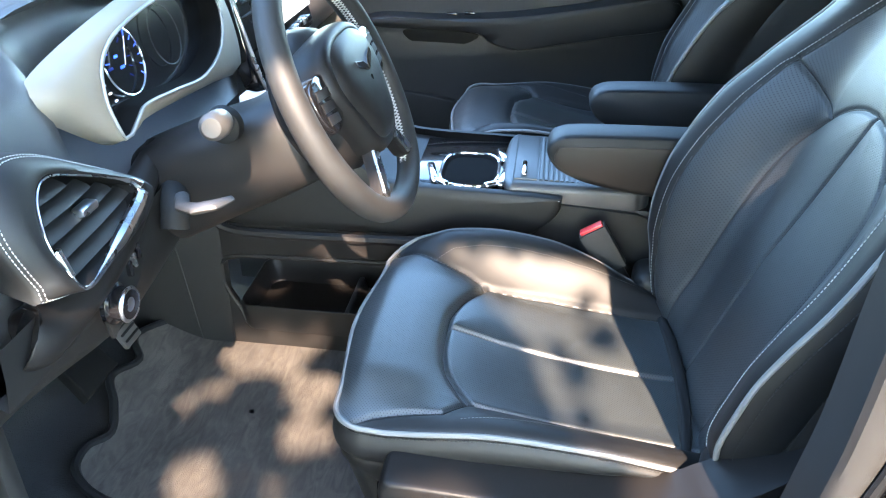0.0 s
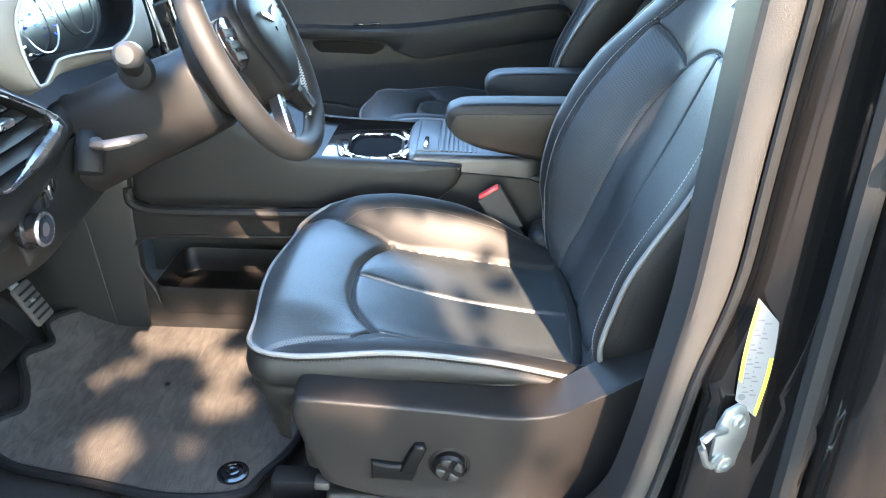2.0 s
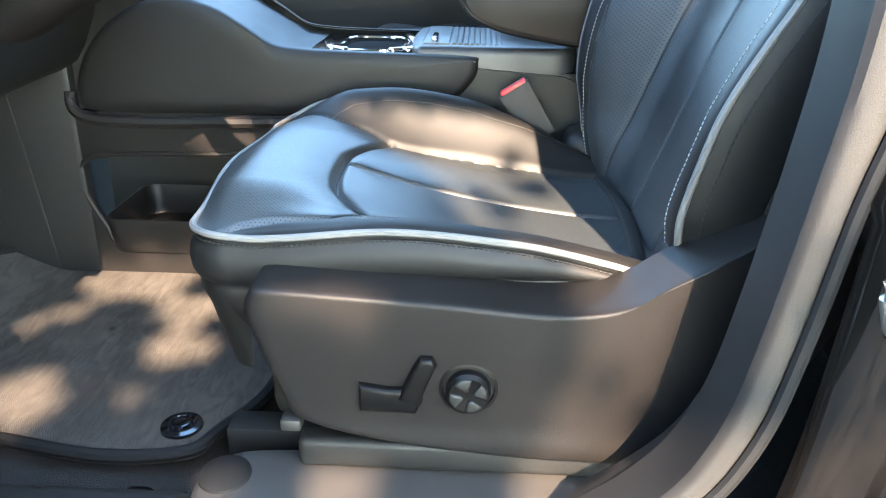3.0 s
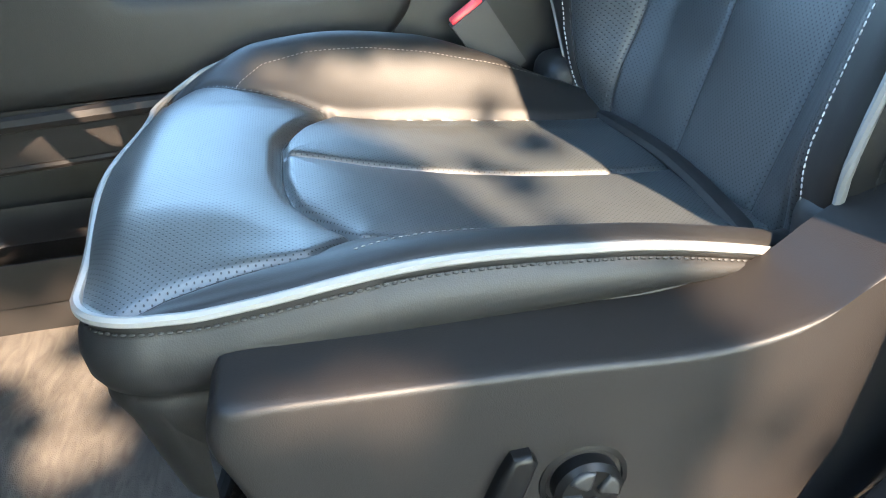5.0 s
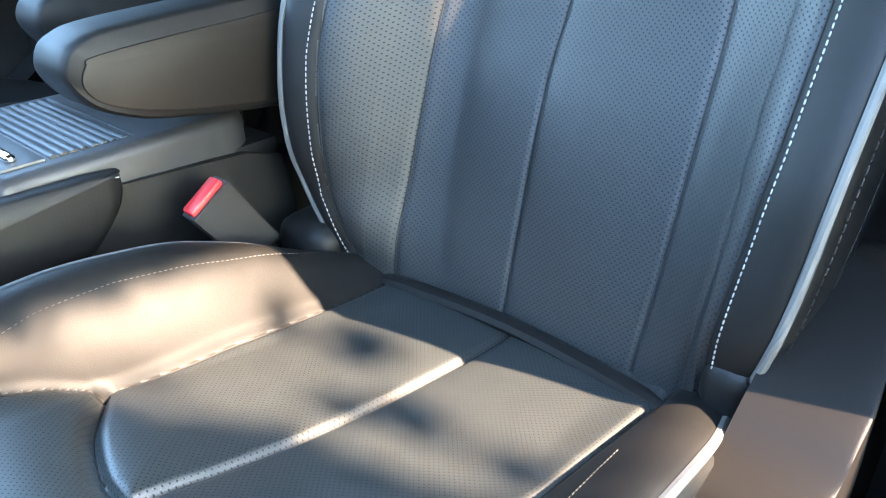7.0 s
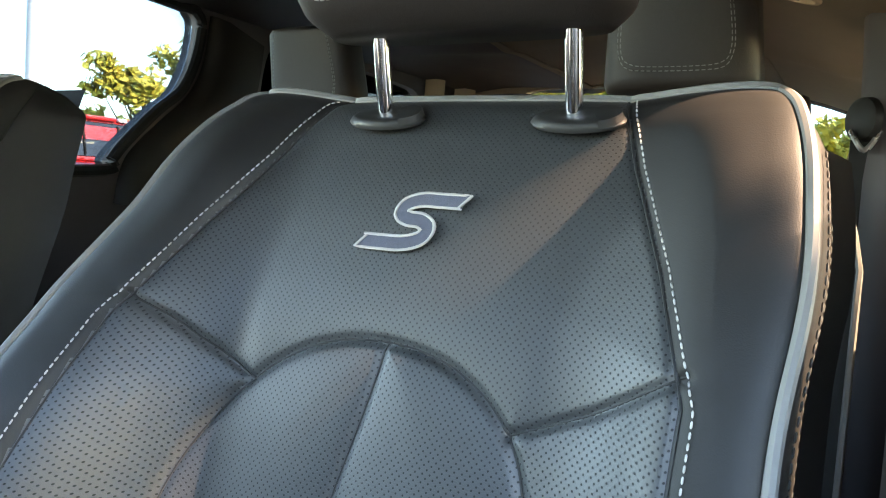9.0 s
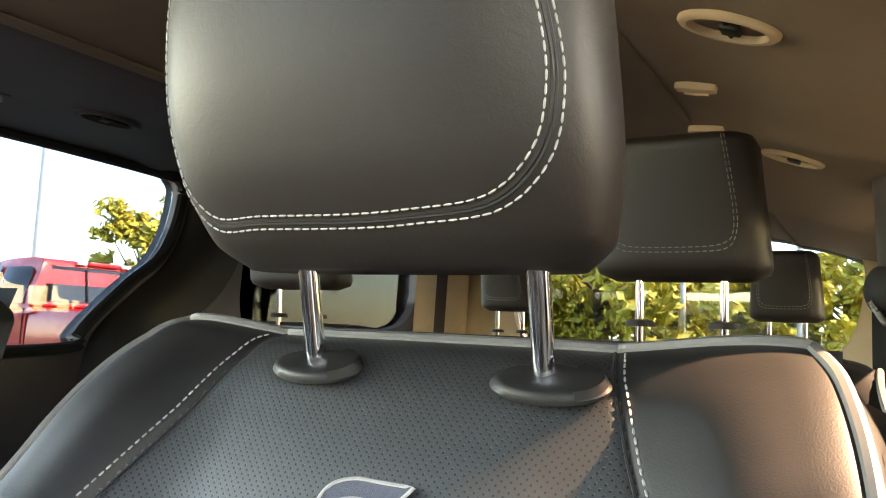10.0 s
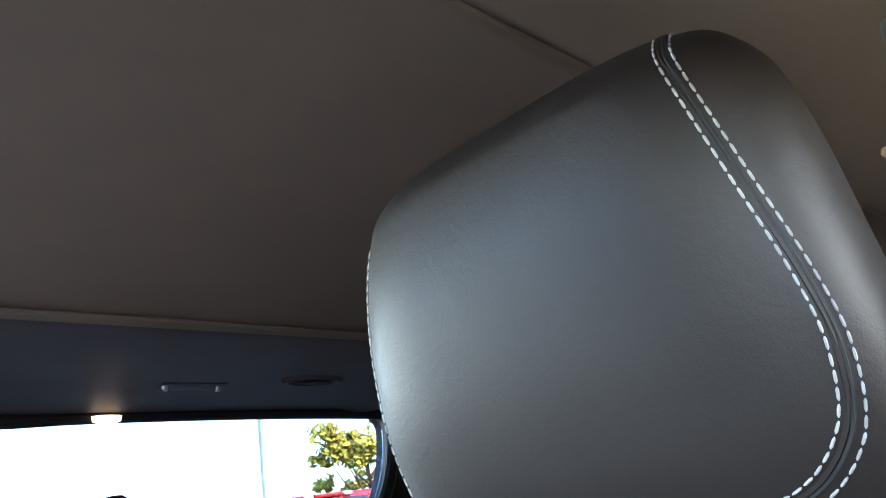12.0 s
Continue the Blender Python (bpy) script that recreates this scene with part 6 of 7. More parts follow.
part("lid_plate", Geo().slab([(0.070, 0.345), (0.113, 0.345), (0.113, 0.555), (0.070, 0.555)], 0.006, 0.002, 2, Matrix.Translation((0, 0, 0.845))), LIDGREY, lid)
part("lid_handle", Geo().box((0.088, 0.385, 0.854), (0.011, 0.060, 0.009), 0.004, seg=3), CHROME, lid, "chrome lid handle")
slat = mesh_of("slat", Geo().tube([(0, -0.104, 0), (0, 0.104, 0)], 0.0046, 8, flat=0.8), LIDGREY)
for i in range(19):
    s = new("slat", slat)
    s.parent, s.location = lid, (0.121 + 0.0098 * i, YC, 0.8475 - 0.00004 * i * i)
part("rear_tray", Geo().box((0.30, YC, 0.80), (0.10, 0.25, 0.02), 0.006), PLASTIC, cons)
# buckle
bk = thing("seat_belt_buckle", (0.26, 0.262, 0.72), "black seat belt buckle with red button beside the console", "seat belt buckle")
BM = Matrix.Translation((0.240, 0.266, 0.762)) @ Matrix.Rotation(radians(-33), 4, "Y")
part("housing", Geo().slab([(-0.023, -0.05), (0.023, -0.05), (0.025, 0.040), (-0.025, 0.040)], 0.026, 0.004, 2, BM @ Matrix(((1, 0, 0, 0), (0, 0, 1, -0.013), (0, 1, 0, 0), (0, 0, 0, 1)))), DOORTRIM, bk, angle=35)
part("release_button", Geo().box(BM @ Vector((0, -0.0005, 0.041)), (0.044, 0.018, 0.010), 0.003, BM), RED, bk, "red release button")
part("stalk", Geo().box(BM @ Vector((0, 0, -0.075)), (0.030, 0.008, 0.07), 0.003, BM), PLASTIC, bk)

# ---- footwell ----
mat = thing("floor_mat", (-0.4, 0.1, 0.40), "dusty dark grey carpet floor mat in the footwell", "floor mat")
MO = [(q.x, q.y) for q in curve_pts([(-0.700, 0.235, 0), (-0.64, 0.345, 0), (-0.575, 0.385, 0), (-0.40, 0.392, 0), (-0.20, 0.365, 0), (-0.13, 0.25, 0), (-0.105, 0.08, 0), (-0.112, -0.03, 0), (-0.126, -0.09, 0), (-0.155, -0.15, 0), (-0.175, -0.188, 0), (-0.24, -0.203, 0), (-0.33, -0.203, 0), (-0.43, -0.182, 0), (-0.52, -0.165, 0), (-0.60, -0.145, 0), (-0.640, -0.115, 0), (-0.648, -0.065, 0), (-0.628, -0.02, 0), (-0.650, 0.04, 0), (-0.685, 0.10, 0), (-0.665, 0.17, 0)], 130, True)]


def mat_z(x, y):
    return 0.436 + 0.0025 * math.sin(23 * x + 4) * math.sin(19 * y) + 0.05 * float(smooth01(-0.56, -0.72, x)) + 0.003 * noise.noise((x * 9, y * 9, 0))


rows = []
for k in np.concatenate([[1.0], np.linspace(0.985, 0.02, 26)]):
    rows.append([(-0.40 + (x + 0.40) * k, 0.09 + (y - 0.09) * k, mat_z(-0.40 + (x + 0.40) * k, 0.09 + (y - 0.09) * k)) for x, y in MO])
rows = [[(x, y, z - 0.016) for x, y, z in rows[0]]] + rows
part("carpet_top", Geo().grid(rows, closed_v=True), MAT, mat, "worn dusty carpet pile", angle=80)
part("binding", Geo().tube([(x, y, mat_z(x, y) - 0.003) for x, y in MO], 0.0085, 8, closed=True), RUBBER, mat, "black sewn binding")
for x, y, z, par in ((-0.203, -0.148, 0.438, mat),):
    gm = part("grommet", Geo().lathe([(0.027, 0.0), (0.026, 0.004), (0.019, 0.005), (0.016, 0.002), (0.014, 0.002), (0.012, 0.008), (0.006, 0.009), (0.0, 0.007)], 28, Matrix.Translation((x, y, mat_z(x, y)))), PIANO, par, "black round mat grommet")
gr = thing("mat_fixing", (-0.227, -0.251, 0.40), "black round fixing clip on the carpet", "clip")
part("base", Geo().lathe([(0.028, 0.0), (0.026, 0.004), (0.014, 0.006), (0.012, 0.016), (0.006, 0.018), (0.0, 0.017)], 24, Matrix.Translation((-0.227, -0.251, 0.400))), PIANO, gr)
pedal = thing("brake_pedal", (-0.66, 0.13, 0.52), "ribbed brake pedal hanging above the mat", "pedal")
PM = Matrix.Translation((-0.655, 0.125, 0.590)) @ Matrix.Rotation(radians(62), 4, "Y")
part("pad", Geo().box(PM.translation, (0.085, 0.055, 0.012), 0.005, PM), TIPGREY, pedal, "grey ribbed pad")
for k in range(5):
    part("rib", Geo().box(PM @ Vector((-0.028 + 0.014 * k, 0, 0.007)), (0.005, 0.047, 0.004), 0.0015, PM), RUBBER, pedal)
part("arm", Geo().tube([PM.translation, PM.translation + Vector((-0.05, 0.0, 0.06)), PM.translation + Vector((-0.08, 0, 0.22))], 0.010, 8), BRUSHED, pedal)
fr = solo("foot_rest", Geo().slab([(-0.055, -0.045), (0.055, -0.045), (0.045, 0.055), (-0.042, 0.055)], 0.02, 0.009, 3, Matrix.Translation((-0.69, 0.03, 0.555)) @ Matrix.Rotation(radians(50), 4, "Y") @ Matrix.Rotation(radians(90), 4, "Z")), HOLE, "dark rubber foot rest", "foot rest")

# ---- passenger door ----
pd = thing("passenger_door", (0.0, 1.26, 0.45), "closed dark passenger door with stitched armrest and pull pocket", "car door")
rows = []
for z, y in ((0.42, 1.285), (0.60, 1.275), (0.75, 1.262), (0.83, 1.255), (0.845, 1.25), (0.90, 1.262), (0.97, 1.27), (1.05, 1.262), (1.12, 1.262), (1.20, 1.29), (1.25, 1.32)):
    rows.append([(x, y + 0.01 * math.sin(3 * x), z + 0.10 * (x - 0.1) * (z > 0.5)) for x in np.linspace(-0.75, 0.52, 30)])
part("panel", Geo().grid(rows), DOORTRIM, pd, angle=60)
ARM = [(-0.42, 0.915), (-0.36, 0.932), (-0.2, 0.932), (0.0, 0.945), (0.2, 0.975), (0.40, 1.01), (0.46, 1.0), (0.45, 0.93), (0.30, 0.90), (0.10, 0.862), (0.02, 0.850), (-0.05, 0.868), (-0.10, 0.895), (-0.25, 0.90), (-0.38, 0.90)]
al = [(q.x, q.z) for q in curve_pts([(x, 0, z) for x, z in ARM], 80, True)]
rows = []
for k, y in ((1.0, 1.265), (1.0, 1.215), (0.98, 1.200), (0.93, 1.192), (0.6, 1.188), (0.05, 1.188)):
    rows.append([(0.05 + (x - 0.05) * k, y, 0.925 + (z - 0.925) * k) for x, z in al])
arm = part("armrest", Geo().grid(rows, closed_v=True).cap(rows[-1]), LEATHER, pd, "padded stitched armrest", angle=50)
th = Geo()
stitches(th, [(x, 1.1955, z - 0.012) for x, z in al[4:32]], 0.006, 0.0045, 0.0007)
part("stitching", th, DARKTHREAD, arm, kind="stuff")
part("pull_pocket", Geo().slab([(q.x, q.y) for q in curve_pts([(-0.30, 0.885, 0), (-0.10, 0.88, 0), (-0.12, 0.85, 0), (-0.20, 0.825, 0), (-0.28, 0.845, 0)], 36, True)], 0.01, 0.003, 2, Matrix(((1, 0, 0, 0), (0, 0, -1, 1.262), (0, 1, 0, 0), (0, 0, 0, 1)))), RUBBER, pd, "dark pull pocket")
part("door_handle", Geo().tube(curve_pts([(-0.26, 1.245, 1.045), (-0.24, 1.225, 1.06), (-0.17, 1.22, 1.068), (-0.12, 1.24, 1.060)], 14), 0.009, 8, flat=0.7), BRUSHED, pd, "silver door handle")
part("handle_cup", Geo().slab([(q.x, q.y) for q in curve_pts([(-0.30, 1.03, 0), (-0.12, 1.045, 0), (-0.09, 1.075, 0), (-0.14, 1.09, 0), (-0.28, 1.08, 0)], 30, True)], 0.006, 0.002, 1, Matrix(((1, 0, 0, 0), (0, 0, -1, 1.258), (0, 1, 0, 0), (0, 0, 0, 1)))), PIANO, pd)
for i in range(2):
    part("window_switch", Geo().box((-0.16 + 0.05 * i, 1.205, 0.945 + 0.004 * i), (0.03, 0.012, 0.008), 0.003), PIANO, pd)
part("map_pocket", Geo().slab([(q.x, q.y) for q in curve_pts([(-0.60, 0.50, 0), (-0.60, 0.66, 0), (-0.30, 0.70, 0), (0.10, 0.62, 0), (0.38, 0.60, 0), (0.40, 0.47, 0)], 40, True)], 0.03, 0.01, 2, Matrix(((1, 0, 0, 0), (0, 0, -1, 1.27), (0, 1, 0, 0), (0, 0, 0, 1)))), PLASTIC, pd)
part("glass", Geo().grid([[(x, 1.33 - 0.12 * (z - 1.25), z) for x in np.linspace(-0.7, 0.5, 6)] for z in (1.24, 1.4, 1.56)]), CLEAR, pd, "clear door glass").visible_shadow = False
solo("pillar_trim", Geo().grid([[(x + 0.04 * (z - 0.9), y, z) for x, y in ((0.42, 1.30), (0.44, 1.26), (0.47, 1.245), (0.55, 1.245), (0.60, 1.27), (0.62, 1.30))] for z in np.linspace(0.42, 1.62, 8)]), PLASTIC, "dark passenger side pillar trim", kind="structure")


# ---- rear cabin ----
def rear_seat(name, label, at, w, top, group, row):
    """A captain's chair or bench place; at = (x of the backrest's top front, y of its middle)."""
    x0, y0 = at
    root = thing(name, (x0 - 0.25, y0, 0.42), label, "car seat", group)
    rows = []
    for x, z in ((-0.58, 0.60), (-0.60, 0.68), (-0.57, 0.72), (-0.40, 0.725), (-0.22, 0.70), (-0.16, 0.68)):
        rows.append([(x0 + x, y0 + w * v, z + 0.03 * abs(v) ** 3 - 0.02 * (abs(v) > 0.98)) for v in np.linspace(-1, 1, 17)])
    part("cushion", Geo().grid(rows).box((x0 - 0.38, y0, 0.60), (0.44, 2 * w - 0.02, 0.17), 0.03), LEATHER, root, angle=60)
    part("seat_base", Geo().box((x0 - 0.34, y0, 0.47), (0.40, 2 * w - 0.10, 0.16), 0.02), PLASTIC, root)
    prof = [(-0.17, 0.66), (-0.15, 0.80), (-0.11, 0.95), (-0.07, 1.10), (-0.03, top - 0.07), (0.0, top - 0.02), (0.03, top), (0.07, top + 0.002), (0.11, top - 0.02), (0.12, top - 0.10), (0.08, 0.9), (0.03, 0.62)]
    rows = []
    for x, z in [(q.x, q.z) for q in curve_pts([(x, 0, z) for x, z in prof], 60)]:
        k = 1 - 0.10 * float(smooth01(top - 0.12, top, z))
        rows.append([(x0 + x - (0.03 * float(smooth01(0.6, 1.0, abs(v))) if x < 0.02 else 0), y0 + w * k * v, z - 0.02 * abs(v) ** 6) for v in np.linspace(-1, 1, 25)])
    g = Geo().grid(rows)
    g.cap([r[0] for r in rows]).cap([r[-1] for r in rows])
    back = part("backrest", g, LEATHER, root, "black leather backrest", angle=50)
    for s in (-1, 1):
        part("piping", Geo().tube([(r[-1 if s > 0 else 0][0] - 0.002, r[-1 if s > 0 else 0][1] + s * 0.002, r[-1 if s > 0 else 0][2]) for r in rows[4:38:2]], 0.0045, 6), PIPING, back, "pale edge piping")
        line = [(x - 0.001, y + 0, z + 0.0006) for x, y, z in [r[12 + s * 7] for r in rows[2:40]]]
        th = Geo()
        stitches(th, line, 0.008, 0.006, 0.0008)
        part("stitching", th, THREAD, back, "pale stitched seam", kind="stuff")
    return root, back


def rear_headrest(root, x0, y0, zb, w, h, post):
    """A padded rear headrest: bottom height zb, half width w, height h, on chrome posts."""
    rows = []
    for t in np.linspace(0, 1, 22):
        e = min(t, 1 - t)
        k = float(np.sqrt(max(0.0, 1 - (1 - min(1, e / 0.11)) ** 2)))
        z = zb + h * t
        a = w * (0.78 + 0.22 * k) * (1 - 0.13 * t)
        b = 0.020 + 0.035 * k
        xm = x0 + 0.03 - 0.045 * t + 0.02
        rows.append([(xm + b * math.copysign(abs(math.sin(q)) ** 0.6, math.sin(q)), y0 + a * math.copysign(abs(math.cos(q)) ** 0.58, math.cos(q)), z) for q in np.linspace(0, 2 * math.pi, 40, endpoint=False)])
    g = Geo().grid(rows, closed_v=True)
    g.cap(rows[0]).cap(rows[-1])
    head = part("headrest", g, SUEDE, root, "black leather headrest with pale stitched seam", angle=50)
    th = Geo()
    for off in (0.0, 0.006):
        ctrl = []
        for a, t in ((-0.60, 0.92), (-0.64, 0.75), (-0.70, 0.45), (-0.69, 0.30), (-0.60, 0.205), (-0.35, 0.18), (0.35, 0.18), (0.60, 0.205), (0.69, 0.30), (0.70, 0.45), (0.64, 0.75), (0.60, 0.92)):
            z = zb + h * t
            ctrl.append((x0 + 0.05 - 0.045 * t - 0.0562, y0 + a * w * (1 - off / w), z + (off if t < 0.28 else 0)))
        stitches(th, curve_pts(ctrl, 80), 0.0085, 0.0062, 0.0007)
    part("stitching", th, DARKTHREAD, head, "grey double stitching", kind="stuff")
    for s in (-1, 1):
        part("headrest_post", Geo().tube([(x0 + 0.045, y0 + s * post, zb - 0.10), (x0 + 0.04, y0 + s * post, zb + 0.02)], 0.006, 12), CHROME, root, "chrome post")
        part("post_guide", Geo().lathe([(0.020, 0.0), (0.018, 0.008), (0.009, 0.010), (0.0, 0.010)], 18, Matrix.Translation((x0 + 0.045, y0 + s * post, zb - 0.062))), PLASTIC, root)


r1, b1 = rear_seat("second_row_seat", "black leather second row seat behind the driver", (1.275, -0.015), 0.26, 1.30, "second row seats", 2)
rear_headrest(r1, 1.215, -0.022, 1.390, 0.115, 0.186, 0.055)
r2, b2 = rear_seat("second_row_seat", "black leather second row seat slid further back", (1.52, 0.88), 0.26, 1.31, "second row seats", 2)
rear_headrest(r2, 1.47, 0.85, 1.385, 0.125, 0.200, 0.055)
for y, zb in ((-0.05, 1.365), (0.69, 1.372)):
    r3, b3 = rear_seat("third_row_seat", "black leather third row seat at the back", (2.25, y), 0.20, 1.28, "third row seats", 3)
    rear_headrest(r3, 2.22, y, zb, 0.085, 0.17, 0.04)


# ---- things on the ceiling ----
def ceiling_at(x, y, lift=0.0):
    """A frame on the headliner: origin on it, local z out of it, downwards."""
    e = 0.01
    dzx = float(roof_z(x + e, y) - roof_z(x - e, y)) / (2 * e)
    dzy = float(roof_z(x, y + e) - roof_z(x, y - e)) / (2 * e)
    n = Vector((dzx, dzy, -1)).normalized()
    u = Vector((1, 0, dzx)).normalized()
    v = n.cross(u)
    return Matrix(((u.x, v.x, n.x, x), (u.y, v.y, n.y, y), (u.z, v.z, n.z, float(roof_z(x, y)) + lift), (0, 0, 0, 1)))


def air_outlet(x, y, mat, label, a, b):
    m = ceiling_at(x, y)
    ob = thing("ceiling_vent", tuple(m.translation), label, "air vent", "ceiling vents")
    E = lambda k, h: [tuple(m @ Vector((a * k * math.cos(t), b * k * math.sin(t), h))) for t in np.linspace(0, 2 * math.pi, 44, endpoint=False)]
    part("ring", Geo().grid([E(1.0, -0.002), E(1.0, 0.005), E(0.94, 0.008), E(0.80, 0.008), E(0.74, 0.002), E(0.72, -0.012)], closed_v=True), mat, ob, angle=60)
    part("throat", Geo().cap(E(0.69, -0.010)), RUBBER, ob)
    part("vane", Geo().box(m @ Vector((0, 0, 0.001)), (a * 1.3, 0.004, 0.012), 0.001, m), PLASTIC, ob)
    part("vane_tab", Geo().box(m @ Vector((-a * 0.1, 0.004, 0.006)), (0.022, 0.020, 0.008), 0.002, m), PLASTIC, ob)
    return ob


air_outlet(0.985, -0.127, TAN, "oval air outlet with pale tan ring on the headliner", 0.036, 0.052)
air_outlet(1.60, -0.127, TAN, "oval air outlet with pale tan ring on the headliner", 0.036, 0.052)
air_outlet(1.17, 1.075, RAILTRIM, "oval air outlet with dark ring above the window", 0.072, 0.036)
air_outlet(1.95, 1.075, RAILTRIM, "oval air outlet with dark ring above the window", 0.072, 0.036)


def dome_lamp(x, y):
    m = ceiling_at(x, y) @ Matrix.Diagonal((0.74, 0.74, 0.5, 1))
    ob = thing("dome_lamp", tuple(m.translation), "lit reading lamp in a grey bezel on the headliner", "lamp")
    O = lambda k, h: [tuple(m @ Vector((0.044 * k * math.copysign(abs(math.cos(t)) ** 0.62, math.cos(t)), 0.034 * k * math.copysign(abs(math.sin(t)) ** 0.5, math.sin(t)), h))) for t in np.linspace(0, 2 * math.pi, 40, endpoint=False)]
    part("bezel", Geo().grid([O(1.0, -0.002), O(1.0, 0.008), O(0.92, 0.014), O(0.70, 0.013), O(0.62, 0.006), O(0.60, 0.002)], closed_v=True), TIPGREY, ob, "grey rounded bezel", angle=60)
    part("lens", Geo().slab([(-0.010, -0.019), (0.020, -0.019), (0.020, 0.018), (-0.010, 0.018)], 0.006, 0.002, 2, m @ Matrix.Translation((0, 0, 0.003))), BULB, ob, "lit warm lens")
    part("switch", Geo().slab([(-0.026, -0.019), (-0.012, -0.019), (-0.012, 0.018), (-0.026, 0.018)], 0.009, 0.002, 2, m @ Matrix.Translation((0, 0, 0.003))), RUBBER, ob)
    return ob


dome_lamp(0.710, -0.178)


def coat_hook(x, y, lit):
    m = ceiling_at(x, y)
    ob = thing("coat_hook", tuple(m.translation), "small pale folding coat hook on the headliner" if not lit else "small pale lit lamp on the headliner ridge", "hook" if not lit else "lamp")
    part("base", Geo().slab([(q.x, q.y) for q in curve_pts([(-0.010, -0.022, 0), (-0.010, 0.022, 0), (0.0, 0.026, 0), (0.010, 0.022, 0), (0.010, -0.022, 0), (0.0, -0.026, 0)], 30, True)], 0.010, 0.003, 2, m), TAN, ob)
    part("lip", Geo().tube([m @ Vector((0.008, -0.016, 0.010)), m @ Vector((0.009, 0.0, 0.0105)), m @ Vector((0.008, 0.016, 0.010))], 0.0025, 8), BULB if lit else TAN, ob)
    return ob


coat_hook(1.23, -0.045, False)
coat_hook(1.43, -0.02, True)
# overhead switches and lamp above the passenger side window
sw = thing("rail_switch_panel", (0.96, 1.2, 1.62), "dark switch panel with two bright buttons above the window", "switch panel")
m = ceiling_at(0.93, 1.13)
part("panel", Geo().slab([(-0.065, -0.02), (0.065, -0.02), (0.065, 0.02), (-0.065, 0.02)], 0.003, 0.001, 2, m), RAILTRIM, sw)
for x in (-0.055, 0.052):
    part("button", Geo().lathe([(0.006, 0.0), (0.005, 0.009), (0.0, 0.010)], 14, m @ Matrix.Translation((x, 0.004, 0.003))), BRUSHED, sw)
wl_ = thing("rail_lamp", (0.83, 1.27, 1.63), "small lit lamp above the sliding door window", "lamp")
part("lens", Geo().lathe([(0.024, 0.0), (0.022, 0.010), (0.012, 0.014), (0.0, 0.015)], 20, Matrix.Translation((0.825, 1.262, 1.668)) @ Matrix.Rotation(math.pi, 4, "X") @ Matrix.Diagonal((1.2, 0.6, 1, 1))), BULB, wl_)

# ---- shoulder belt and pillar behind the driver ----
g = Geo().grid([[(x + 0.10 * (z - 1.0), y, z) for x, y in ((0.63, -0.395), (0.645, -0.360), (0.68, -0.345), (0.74, -0.345), (0.78, -0.36), (0.80, -0.395))] for z in np.linspace(0.45, 1.56, 10)])
solo("pillar_trim", g, RAILTRIM, "dark pillar trim behind the driver", kind="structure")
g = Geo().grid([[(x + 0.05 * (z - 1.4), y + d, z) for x, y in ((1.60, -0.40), (1.605, -0.30), (1.625, -0.262), (1.665, -0.250), (1.76, -0.250), (1.80, -0.29), (1.81, -0.40))] for z, d in ((0.45, -0.04), (0.9, -0.02), (1.2, -0.004), (1.4, 0.0), (1.55, 0.006), (1.66, 0.014))])
solo("pillar_trim", g, RAILTRIM, "dark moulded pillar trim beside the second row", kind="structure", angle=60)
belt = thing("seat_belt", (1.66, -0.26, 0.6), "black seat belt with round height adjuster on the pillar", "seat belt")
part("adjuster", Geo().lathe([(0.040, 0.0), (0.038, 0.014), (0.028, 0.022), (0.0, 0.023)], 26, Matrix.Translation((1.628, -0.262, 1.405)) @ Matrix.Rotation(-math.pi / 2, 4, "X") @ Matrix.Rotation(radians(-40), 4, "Y")), PLASTIC, belt)
part("strap", Geo().box((1.622, -0.262, 1.07), (0.004, 0.046, 0.60), 0.001), RUBBER, belt)
part("loop", Geo().tube(curve_pts([(1.61, -0.285, 1.385), (1.600, -0.262, 1.350), (1.61, -0.238, 1.385)], 12), 0.005, 8), BRUSHED, belt, "steel belt loop")


# ---- outside: lot, truck, trees, poles ----
verge = solo("verge", Geo().grid([[(x, y, 0.05) for x in np.linspace(16, 26, 6)] for y in np.linspace(-60, 90, 16)]).grid([[(x, y, 0.05) for x in np.linspace(-10, 16, 6)] for y in np.linspace(26, 34, 4)]), GRASS, "strip of sunlit grass at the lot's edge", kind="structure")


